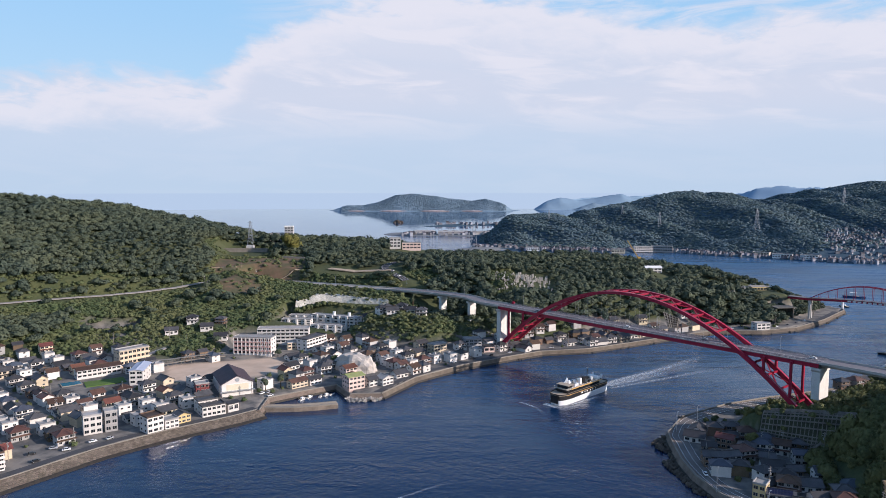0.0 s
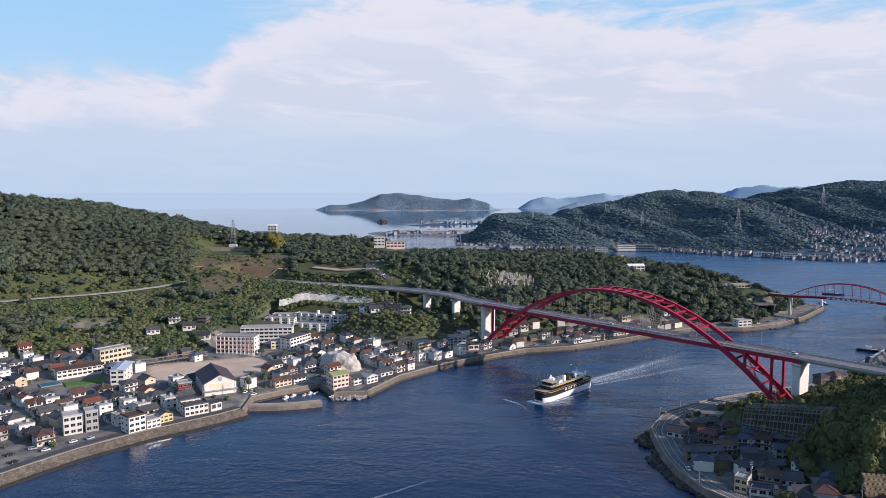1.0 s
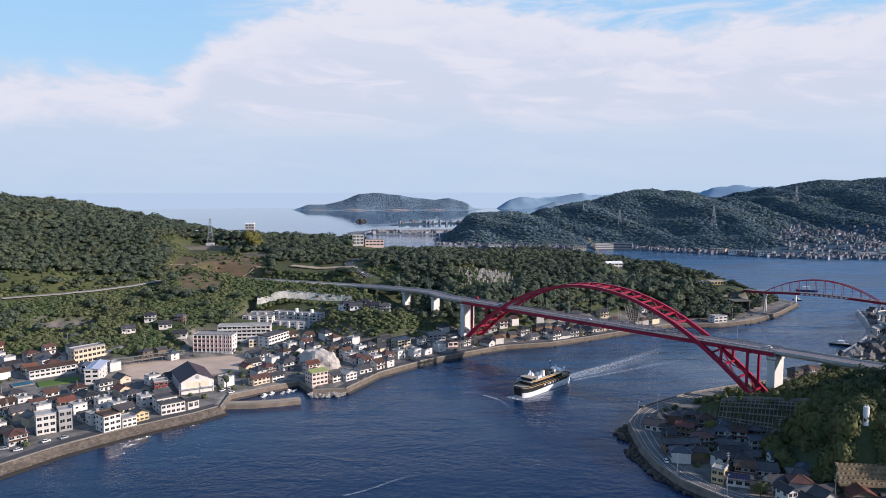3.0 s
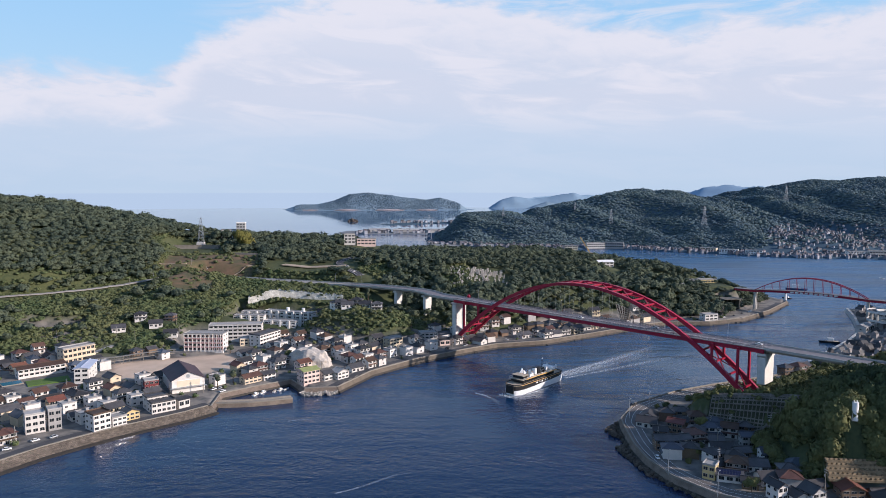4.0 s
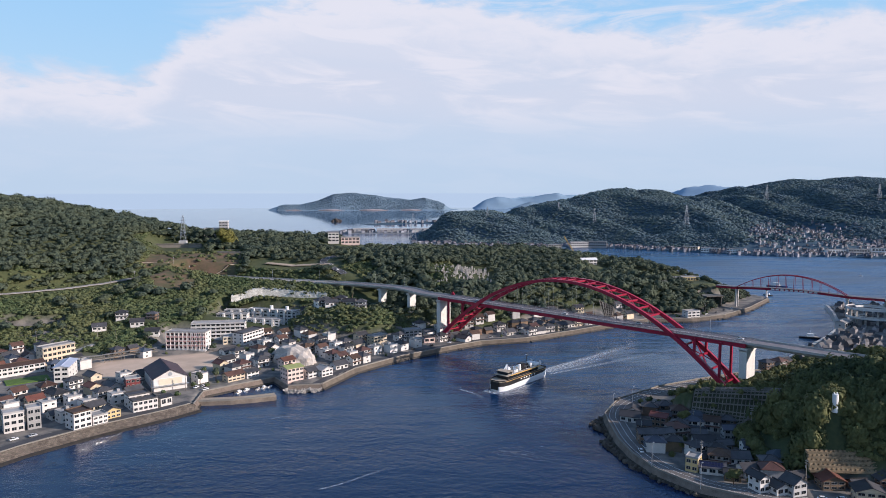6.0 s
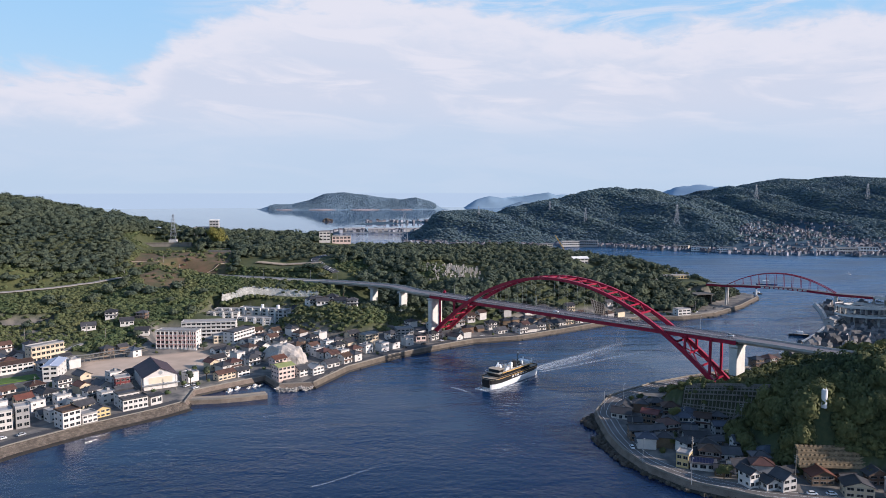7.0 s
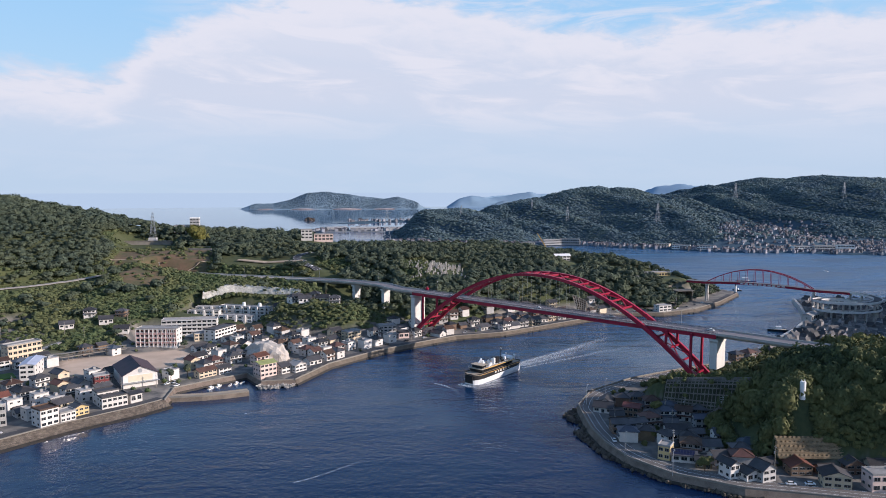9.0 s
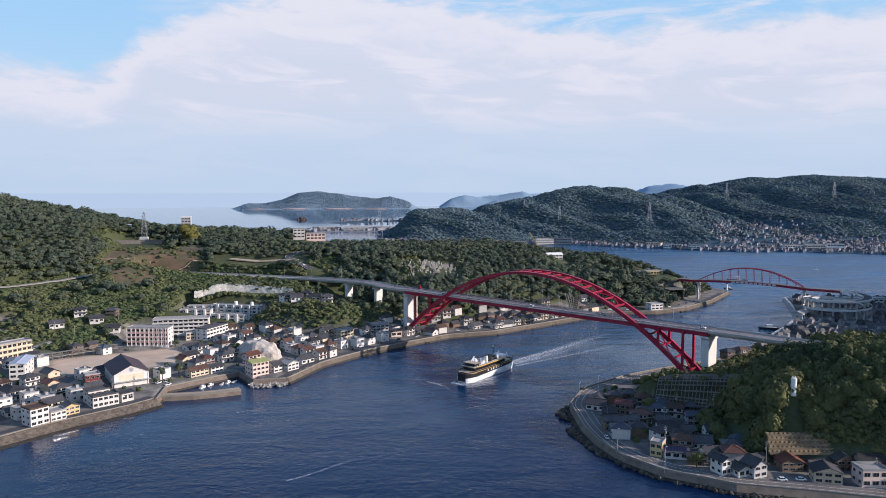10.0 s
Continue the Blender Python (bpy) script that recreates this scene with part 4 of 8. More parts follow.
WIN_S, WIN_L, WIN_D = window_mesh(1.5, 1.1), window_mesh(2.4, 1.5), window_mesh(1.7, 2.0)


def gable_roof(bm, w, d, z, rise, over, thick=0.22):
    """A saddle roof over w by d with its ridge along x, with verges, eaves and a ridge cap."""
    X, Y = w / 2 + over, d / 2 + over
    drop = rise * over / (d / 2)
    for sgn in (-1, 1):
        pts = [(-X, sgn * Y, z - drop), (X, sgn * Y, z - drop), (X, 0, z + rise), (-X, 0, z + rise)]
        lo = [bm.verts.new(p) for p in pts]
        hi = [bm.verts.new((p[0], p[1], p[2] + thick)) for p in pts]
        for f in ((0, 1, 2, 3),):
            bm.faces.new([lo[i] for i in f]), bm.faces.new([hi[i] for i in f[::-1]])
        for i in range(4):
            bm.faces.new((lo[i], lo[(i + 1) % 4], hi[(i + 1) % 4], hi[i]))
    beam(bm, (-X, 0, z + rise + thick + 0.05), (X, 0, z + rise + thick + 0.05), 0.5, 0.35)
    bmesh.ops.recalc_face_normals(bm, faces=bm.faces)


def hip_roof(bm, w, d, z, rise, over, thick=0.22):
    X, Y = w / 2 + over, d / 2 + over
    r = max(w / 2 - d / 2, 0.6)
    base = [(-X, -Y), (X, -Y), (X, Y), (-X, Y)]
    lo = [bm.verts.new((x, y, z - 0.25)) for x, y in base]
    hi = [bm.verts.new((x, y, z - 0.25 + thick)) for x, y in base]
    a, b = bm.verts.new((-r, 0, z + rise)), bm.verts.new((r, 0, z + rise))
    bm.faces.new(lo[::-1])
    for i in range(4):
        bm.faces.new((lo[i], lo[(i + 1) % 4], hi[(i + 1) % 4], hi[i]))
    bm.faces.new((hi[0], hi[1], b, a)), bm.faces.new((hi[2], hi[3], a, b))
    bm.faces.new((hi[1], hi[2], b)), bm.faces.new((hi[3], hi[0], a))
    beam(bm, (-r - 0.2, 0, z + rise + 0.08), (r + 0.2, 0, z + rise + 0.08), 0.5, 0.32)
    for (x, y), e in ((base[0], -r), (base[1], r), (base[2], r), (base[3], -r)):
        beam(bm, (x * 0.98, y * 0.98, z - 0.25 + thick), (e, 0, z + rise + 0.03), 0.4, 0.25)


def house(w, d, h, roof, rise, wall_m, roof_m, label, annex=True, name="house", seed=0):
    """A house with its front on -y: body, roof, eaves, windows and door."""
    rnd = random.Random(seed)
    hs = empty(name, None, label, "house")
    bm = bmesh.new()
    box(bm, -w / 2, w / 2, -d / 2, d / 2, -1.5, h)
    if roof == "gable":
        for sx in (-w / 2, w / 2):
            v = [bm.verts.new(p) for p in ((sx, -d / 2, h), (sx, d / 2, h), (sx, 0, h + rise))]
            bm.faces.new(v)
    part("wall", bm, wall_m, hs)
    bm = bmesh.new()
    if roof == "gable":
        gable_roof(bm, w, d, h, rise, 0.7)
    elif roof == "hip":
        hip_roof(bm, w, d, h, rise, 0.8)
    else:
        box(bm, -w / 2 - 0.12, w / 2 + 0.12, -d / 2 - 0.12, d / 2 + 0.12, h, h + 0.15)
        for x0, x1, y0, y1 in ((-w / 2 - 0.12, w / 2 + 0.12, -d / 2 - 0.12, -d / 2 + 0.1), (-w / 2 - 0.12, w / 2 + 0.12, d / 2 - 0.1, d / 2 + 0.12), (-w / 2 - 0.12, -w / 2 + 0.1, -d / 2 + 0.1, d / 2 - 0.1), (w / 2 - 0.1, w / 2 + 0.12, -d / 2 + 0.1, d / 2 - 0.1)):
            box(bm, x0, x1, y0, y1, h + 0.15, h + 0.7)
        box(bm, w * 0.1, w * 0.3, d * 0.05, d * 0.3, h + 0.15, h + 1.7)
    part("roof", bm, roof_m, hs)
    if annex and h > 4.5:
        # the lower skirt roof between the storeys
        bm = bmesh.new()
        zz = 3.0
        for x0, x1, y0, y1, ax in ((-w / 2 - 0.9, w / 2 + 0.9, -d / 2 - 1.0, -d / 2, "y"), (w / 2, w / 2 + 0.9, -d / 2, d / 2, "x")):
            if ax == "y":
                q = [(x0, y0, zz - 0.5), (x1, y0, zz - 0.5), (x1 - 0.9, y1, zz), (x0 + 0.9, y1, zz)]
            else:
                q = [(x1, y0 - 1.0, zz - 0.5), (x1, y1, zz - 0.5), (x0, y1, zz), (x0, y0, zz)]
            lo = [bm.verts.new(p) for p in q]
            hi = [bm.verts.new((p[0], p[1], p[2] + 0.18)) for p in q]
            bm.faces.new(lo[::-1]), bm.faces.new(hi)
            for i in range(4):
                bm.faces.new((lo[i], lo[(i + 1) % 4], hi[(i + 1) % 4], hi[i]))
        part("lower_roof", bm, roof_m, hs)
    floors = max(1, int(h // 2.6))
    for fl in range(floors):
        z = 1.55 + fl * (h / floors)
        nw = max(1, int(w // 3.0))
        for k in range(nw):
            x = -w / 2 + (k + 0.5) * w / nw
            if fl == 0 and k == nw // 2:
                o = part_of("door", WIN_D, hs)
                o.matrix_local = pose(x, -d / 2, 1.05)
                continue
            o = part_of("window", WIN_L if rnd.random() < 0.6 else WIN_S, hs)
            o.matrix_local = pose(x, -d / 2, z)
        for sx, a in ((w / 2, 90), (-w / 2, -90)):
            o = part_of("window", WIN_S, hs)
            o.matrix_local = pose(sx, rnd.uniform(-d / 5, d / 5), z, 0, 0, a)
    return hs


KINDS = [  # width, depth, wall height, roof, rise, wall, roof tiles, label, lower roof
    (9, 7.5, 5.6, "hip", 2.0, WALL_W, ROOF_TILE, "white two-storey house with a dark grey tiled hip roof", True),
    (10, 7.5, 5.6, "gable", 2.1, WALL_C, ROOF_TILE, "cream two-storey house with a grey tiled saddle roof", True),
    (8, 7, 5.4, "hip", 1.9, WALL_B, ROOF_TILE, "brown timber house with a dark tiled hip roof", True),
    (10.5, 8, 3.2, "gable", 2.2, WALL_W, ROOF_TILE, "low white house with a dark tiled saddle roof", False),
    (8, 7, 5.5, "gable", 1.8, WALL_W, ROOF_BROWN, "white two-storey house with a brown tiled roof", True),
    (8, 7.5, 6.2, "flat", 0, WALL_W, ROOF_PALE, "white concrete house with a flat parapet roof", False, "concrete_house"),
    (9, 8, 5.6, "hip", 2.1, WALL_G, ROOF_BROWN, "grey two-storey house with a brown hip roof", True),
    (7, 6, 3.0, "gable", 1.6, WALL_B, ROOF_TILE, "small weathered timber house with a tiled roof", False, "cottage"),
    (9, 7, 5.5, "hip", 2.0, WALL_W, ROOF_BLUE, "white two-storey house with a blue-grey tiled roof", True),
    (9, 7, 5.5, "gable", 1.8, WALL_C, ROOF_RED, "cream house with a faded red tiled roof", True),
]
made = {}
taken = []


def place(kind, x, y, ang, group, scale=1.0, z=None):
    z = ground_at(x, y) if z is None else z
    m = pose(x, y, z, 0, 0, ang)
    taken.append((x, y, 5.5 * scale))
    if kind not in made:
        made[kind] = house(*KINDS[kind], seed=kind)
        made[kind].matrix_world = m
        ob = made[kind]
    else:
        ob = copy_thing(made[kind], m)
    tagged(ob, group=group)
    return ob


def building(name, a, ang, w, d, h, floors, bays, wall_m, roof_m, label, category="building", side_bays=2, gz=None, win=None, roof="flat", rise=0, bands=None):
    """A larger building from its front left corner a, its front running at ang degrees."""
    gz = ground_at(*a) if gz is None else gz
    b = empty(name, pose(a[0], a[1], gz, 0, 0, ang), label, category)
    c, s = math.cos(radians(ang)), math.sin(radians(ang))
    steps = max(1, int(max(w, d) / 6))
    for i in range(steps + 1):
        for j in range(steps + 1):
            u, v = w * i / steps, d * j / steps
            taken.append((a[0] + u * c - v * s, a[1] + u * s + v * c, 3.0))
    bm = bmesh.new()
    box(bm, 0, w, 0, d, -2, h)
    if roof == "gable":
        for sy in (0, d):
            bm.faces.new([bm.verts.new(p) for p in ((0, sy, h), (w, sy, h), (w / 2, sy, h + rise))])
    if roof == "ridge":
        for sx in (0, w):
            bm.faces.new([bm.verts.new(p) for p in ((sx, 0, h), (sx, d, h), (sx, d / 2, h + rise))])
    part("wall", bm, wall_m, b)
    bm = bmesh.new()
    if roof == "flat":
        box(bm, -0.15, w + 0.15, -0.15, d + 0.15, h, h + 0.2)
        for x0, x1, y0, y1 in ((-0.15, w + 0.15, -0.15, 0.12), (-0.15, w + 0.15, d - 0.12, d + 0.15), (-0.15, 0.12, 0.12, d - 0.12), (w - 0.12, w + 0.15, 0.12, d - 0.12)):
            box(bm, x0, x1, y0, y1, h + 0.2, h + 0.9)
    elif roof == "gable":
        gable_roof(bm, d, w, h, rise, 0.8, 0.3)
        bm.transform(pose(w / 2, d / 2, 0, 0, 0, 90))
    else:
        gable_roof(bm, w, d, h, rise, 0.7, 0.3)
        bm.transform(pose(w / 2, d / 2, 0))
    part("roof", bm, roof_m, b)
    fh = h / floors
    if bays:
        me = win or window_mesh(w / bays * 0.72, fh * 0.5)
        for fl in range(floors):
            for k in range(bays):
                o = part_of("window", me, b)
                o.matrix_local = pose((k + 0.5) * w / bays, 0, fh * (fl + 0.55))
    if side_bays:
        me = window_mesh(min(1.6, d / side_bays * 0.5), min(1.3, fh * 0.4))
        for fl in range(floors):
            for k in range(side_bays):
                for sx, an in ((w, 90), (0, -90)):
                    o = part_of("window", me, b)
                    o.matrix_local = pose(sx, (k + 0.5) * d / side_bays, fh * (fl + 0.55), 0, 0, an)
    if bands:
        for fl in range(1, floors + 1):
            bm = bmesh.new()
            box(bm, -0.1, w + 0.1, -1.3, -0.005, fh * fl - 0.25, fh * fl)
            box(bm, -0.1, w + 0.1, -1.3, -1.18, fh * fl, fh * fl + 0.95) if fl < floors else None
            part("balcony", bm, bands, b)
    return b


def fitting(b, name, x0, x1, y0, y1, z0, z1, m, bevel=0.0, label=""):
    bm = bmesh.new()
    box(bm, x0, x1, y0, y1, z0, z1, bevel)
    return part(name, bm, m, b, label)


PINK = mat("pale_pink_wall", (0.68, 0.52, 0.46), 0.8, 0.12, 0.3, 2.5)
PURPLE = mat("dark_purple_metal_roof", (0.078, 0.050, 0.058), 0.6, 0.3, 0.3, 2.0)
REDWIN = mat("reddish_window_frame", (0.40, 0.12, 0.10), 0.6, 0.2, 1, 4)
GREENROOF = mat("green_flat_roof", (0.30, 0.33, 0.13), 0.8, 0.2, 0.3, 2)
BRICKRED = mat("dark_red_wall", (0.19, 0.045, 0.045), 0.8, 0.25, 0.5, 3)
SOLAR = mat("solar_panel", (0.015, 0.018, 0.05), 0.25, 0.2, 0.5, 3)
SKYROOF = mat("pale_blue_metal_roof", (0.45, 0.49, 0.60), 0.45, 0.12, 0.4, 2)

sa = building("school_building", (-187, 551), -8, 32, 11, 13.8, 4, 9, WALL_W, ROOF_PALE, "white four-storey school block with red window bays", "school", 2, 6.0, window_mesh(2.5, 1.9, REDWIN))
for k in range(10):
    fitting(sa, "pilaster", 3.2 * k * 32 / 32 - 0.2 + 0.16 * k, 3.2 * k + 0.2 + 0.16 * k, -0.45, -0.003, 0, 13.8, WALL_W)
for k in range(1, 4):
    fitting(sa, "floor_band", 0, 32, -0.3, -0.004, 3.45 * k - 0.75, 3.45 * k + 0.45, mat("faded_red_panel", (0.58, 0.36, 0.32), 0.8, 0.2, 0.5, 3) if k == 1 else bpy.data.materials["faded_red_panel"])
sb = building("school_building", (-176, 583), 4, 44, 11, 12.5, 4, 11, WALL_W, ROOF_PALE, "long white school block with open corridors on each storey", "school", 2, 7.5, bands=WALL_W)
building("school_building", (-129, 562), 62, 27, 11, 9, 3, 7, WALL_W, ROOF_TILE, "white three-storey school block with a dark flat roof", "school", 2, 6.0)
building("school_building", (-146, 566), 20, 16, 7, 5.5, 2, 5, WALL_C, ROOF_PALE, "low cream school link building with a flat roof", "school", 1, 6.0)

gym = building("gymnasium", (-161.5, 438.5), 27, 20.5, 34, 8.0, 1, 0, WALL_W, PURPLE, "white gymnasium with a dark purple metal saddle roof", "gymnasium", 0, 4.0, roof="gable", rise=5.0)
fitting(gym, "canopy", -1.2, 21.5, -2.2, -0.02, 2.9, 3.2, STEEL)
fitting(gym, "panel", 3, 17.5, -0.12, -0.02, 3.5, 7.4, CREAM)
bm = bmesh.new()
bmesh.ops.create_cone(bm, cap_ends=True, segments=24, radius1=1.3, radius2=1.3, depth=0.2)
bm.transform(pose(10.25, -0.08, 10.2, 90))
part("round_emblem", bm, STEEL, gym)
for k in range(6):
    o = part_of("window", WIN_L, gym)
    o.matrix_local = pose(20.5, 4 + k * 5.2, 6.2, 0, 0, 90)

# apartment rows of the housing estate behind the school
for (ax, ay, ang, w, h, gz, fl) in ((-167, 634, -5, 28, 9.8, 9, 4), (-134, 607, -12, 29, 10.6, 8.2, 4), (-163, 648, -5, 24, 10.8, 9, 4), (-141, 646, -22, 50, 12.2, 9, 4)):
    fb = building("apartment_block", (ax, ay), ang, w, 9, h, fl, int(w // 4), WALL_W, ROOF_PALE, "white stepped housing block with rows of dark windows", "apartment block", 1, gz)
    for k in range(int(w // 8)):
        fitting(fb, "stair_tower", 7 + 8 * k - 0.9, 7 + 8 * k + 0.9, -1.4, -0.02, 0, h + 1.2, WALL_W, 0.05)
for tx in (-118, -103):
    tk = empty("roof_tank", pose(tx, 641 if tx < -110 else 635, 19), "white water tank on the housing block", "water tank")
    bm = bmesh.new()
    bmesh.ops.create_cone(bm, cap_ends=True, segments=14, radius1=1.6, radius2=1.5, depth=3.6)
    bm.transform(pose(0, 0, 4.4))
    part("barrel", bm, WHITE, tk)
    fitting(tk, "stand", -1.7, 1.7, -1.7, 1.7, -1, 2.8, CONCRETE)

kg = building("kindergarten", (-279, 480), 40, 30, 10, 5.6, 2, 9, WALL_W, ROOF_BROWN, "long white two-storey nursery with a brown metal roof", "school", 1, 4.5, roof="ridge", rise=1.6, bands=WALL_W)
br = building("hall", (-235, 466), 10, 9, 24, 9.5, 3, 2, WALL_W, SKYROOF, "tall white hall with a pale blue metal roof", "building", 3, 4.5, roof="gable", rise=0.9)
building("office_building", (-263, 512), 52, 24, 9, 11.5, 3, 7, WALL_C, ROOF_PALE, "cream three-storey building with flat roof and balconies", "building", 2, 5.5, bands=WALL_C)
wb = building("apartment_house", (-216, 366), 33, 9.5, 9, 10.5, 3, 3, WALL_W, ROOF_PALE, "white three-storey house with garages below", "building", 2)
building("apartment_house", (-206.5, 371.5), 33, 6.5, 8, 11.5, 3, 2, WALL_G, ROOF_PALE, "grey three-storey house joined to a white one", "building", 2)
building("apartment_block", (-244, 305), 44, 19, 9, 8.8, 4, 7, WALL_W, ROOF_BROWN, "white four-storey apartment block with balconies and a brown roof", "apartment block", 2, bands=WALL_W)
building("apartment_house", (-181, 368), 48, 9.5, 10, 9.2, 3, 3, WALL_W, ROOF_BROWN, "white three-storey house with dark window openings", "building", 2)
building("townhouse", (-174, 375.5), 45, 8, 8, 5, 2, 3, WALL_W, ROOF_PALE, "low white townhouse beside the quay", "building", 2)
building("warehouse", (-160, 397), 36, 14, 9, 6.2, 2, 5, WALL_W, ROOF_TILE, "white two-storey warehouse with a flat dark roof on the quay", "warehouse", 2)
building("warehouse", (-165, 404), 36, 12, 9, 7.6, 2, 3, WALL_W, ROOF_TILE, "white block behind the quay warehouse", "warehouse", 1)
building("warehouse", (-147.5, 407), 43, 7, 8, 5.2, 1, 2, WALL_W, ROOF_TILE, "white quay store with a dark shallow roof", "warehouse", 1, roof="ridge", rise=0.9)
building("townhouse", (-171, 385), 45, 8.5, 7, 4.6, 2, 3, WALL_Y, ROOF_TILE, "yellow house with a dark tiled roof by the quay", "house", 1, roof="gable", rise=1.7)
building("townhouse", (-178, 437), 28, 8.5, 8, 8.8, 3, 3, BRICKRED, ROOF_PALE, "dark red three-storey house with a flat roof", "house", 2)
pg = building("apartment_house", (-79, 454), 36, 12, 10, 9.0, 3, 4, PINK, GREENROOF, "pale pink apartment house with a green roof on the point", "building", 3, gz=3.7, roof="ridge", rise=1.0)
building("townhouse", (-66, 462), 43, 7.5, 7, 5, 2, 2, WALL_W, ROOF_TILE, "white house with a grey roof on the point", "house", 2, roof="ridge", rise=1.8, gz=3.6)
building("townhouse", (-57, 465), 44, 9.5, 7.5, 5, 2, 3, WALL_W, ROOF_PALE, "white house with a pale grey saddle roof", "house", 2, roof="gable", rise=1.8, gz=3.6)
building("townhouse", (-119, 457), 44, 13, 7, 4.6, 2, 4, WALL_C, ROOF_BROWN, "cream long house with a brown roof above the basin", "house", 1, roof="ridge", rise=1.5)
building("townhouse", (-108, 466), 44, 9.5, 7, 4.2, 2, 3, WALL_W, ROOF_TILE, "white house with a dark roof above the basin", "house", 1, roof="ridge", rise=1.4)
building("townhouse", (-86, 489), 44, 10, 8, 6, 2, 3, PINK, ROOF_RED, "pink house with a red-brown roof behind the point", "house", 2, roof="ridge", rise=1.6)
building("apartment_house", (-22, 556), 42, 14, 9, 8, 3, 4, WALL_C, ROOF_PALE, "long pale three-storey apartment house by the shore road", "building", 2)
building("store_building", (4, 574), 12, 15, 10, 5, 2, 4, WALL_G, ROOF_PALE, "grey-white storage building below the bridge pier", "building", 1)
building("store_building", (20, 566), 12, 9, 8, 4.5, 1, 2, PINK, ROOF_TILE, "pale pink shed beside the arch footing", "building", 1)
building("boat_office", (292, 659), 14, 15, 9, 6.0, 2, 3, WALL_W, ROOF_PALE, "white two-storey boat yard office on the far quay", "building", 1)
building("hotel", (338.5, 780), 2, 21, 8, 4.6, 1, 6, WALL_Y, ROOF_PALE, "long pale yellow building on the wooded point", "building", 1, gz=24.4)
building("park_hall", (286, 771), -1, 46, 9, 3.6, 1, 8, WALL_W, ROOF_PALE, "long low pale building on the wooded ridge", "building", 1, gz=26.2)
building("hillside_villa", (225, 806), 4, 19, 9, 6.5, 2, 4, WALL_W, WHITE, "white villa among the trees on the ridge", "building", 1, gz=41.5, roof="ridge", rise=1.8)
building("community_hall", (-84, 890), 4, 14, 9, 12, 3, 3, WALL_W, ROOF_PALE, "white hill-top building with a flat roof", "building", 1, gz=65)
building("community_hall", (-68, 895), 4, 24, 9, 8, 2, 5, PINK, ROOF_PALE, "pink hill-top building beside the road", "building", 1, gz=62.5)
building("lookout_house", (-219, 884), 4, 11, 9, 20.5, 6, 3, WALL_G, WHITE, "greyish lookout building rising over the hill trees", "building", 1, gz=72)
building("hill_lodge", (-238, 886), 4, 20, 9, 11.5, 3, 6, WALL_W, ROOF_PALE, "long white hill-top lodge with a flat roof", "building", 1, gz=72)
taken += [(x, y, 6.5) for x in range(286, 364, 9) for y in (754, 763)]
taken += [(236, 796, 8), (244, 790, 7), (-76, 880, 9), (-60, 884, 9), (-46, 886, 9), (-76, 862, 12), (-60, 862, 12), (-46, 864, 11), (-90, 860, 10), (238, 778, 10), (230, 764, 9),
          (-258, 850, 14), (-280, 852, 14), (-238, 850, 12), (-262, 834, 12), (-240, 832, 12), (-285, 838, 9)]
# shelter in the slope below the point road
LATTD = mat("dark_mottled_concrete", (0.16, 0.15, 0.13), 0.9, 0.4, 0.3, 2)
sh = empty("bus_shelter_hall", pose(334, 708, 9, 0, 0, 8), "open-fronted concrete hall set into the wooded slope", "building")
fitting(sh, "roof", -1, 21, -3, 12, 8, 8.8, LATTD, 0.1)
fitting(sh, "wall", -1, 20, 10, 11, -3, 8, LATTD)
fitting(sh, "wall", -1, 0, 0, 10, -3, 8, LATTD)
fitting(sh, "wall", 19, 20, 0, 10, -3, 8, LATTD)

# the headland houses
HEAD = [
    ("townhouse", (131, 349), -35, 8.5, 8, 5.6, 2, 3, WALL_B, ROOF_RED, "brown house with an orange-red roof storey", "ridge", 1.2),
    ("townhouse", (124, 321), 12, 10.5, 8, 5.4, 2, 3, WALL_W, ROOF_TILE, "white house with a grey flat-pitched roof", "ridge", 1.3),
    ("townhouse", (115, 322), -8, 8.0, 8, 5.6, 2, 2, WALL_B, ROOF_TILE, "timber house with a dark tiled roof by the coast road", "ridge", 1.6),
    ("townhouse", (124, 288), -39, 5.5, 7, 6.4, 2, 2, WALL_Y, ROOF_PALE, "cream shop house with a flat roof", "flat", 0),
    ("townhouse", (161, 324), -8, 6.5, 6, 5.6, 2, 2, WALL_G, ROOF_BLUE, "grey house with a dark blue tiled roof", "ridge", 1.5),
    ("townhouse", (160, 301), -7, 9.5, 8, 5.0, 2, 3, WALL_W, ROOF_BLUE, "house with a pale blue tiled roof in the shade", "ridge", 2.2),
    ("townhouse", (145, 261), 15, 5, 7, 6.6, 2, 2, WALL_W, ROOF_TILE, "narrow white house with a blue awning", "gable", 1.4),
    ("townhouse", (151, 258), 11, 6.5, 6, 3.6, 1, 2, WALL_W, ROOF_TILE, "low white house with a dark roof", "gable", 1.5),
    ("townhouse", (157, 256), 16, 7.5, 7, 5.8, 2, 2, WALL_G, ROOF_TILE, "grey house with a tall dark roof", "gable", 2.4),
    ("townhouse", (174, 262), -7, 9.5, 8, 4.2, 2, 3, WALL_B, ROOF_RED, "brown timber house with a reddish tiled roof", "gable", 2.2),
    ("townhouse", (180, 249), -20, 11, 8, 5.2, 2, 3, WALL_C, ROOF_TILE, "large tan house with balconies and a grey tiled roof", "gable", 2.0),
    ("townhouse", (197, 242), -7, 11, 8, 7.2, 2, 3, PINK, ROOF_PALE, "pink house with a white roof terrace", "flat", 0),
    ("townhouse", (198, 259), -7, 8, 7, 5.0, 2, 2, WALL_B, ROOF_TILE, "brown house with a grey tiled roof below the terraces", "gable", 2.2),
]
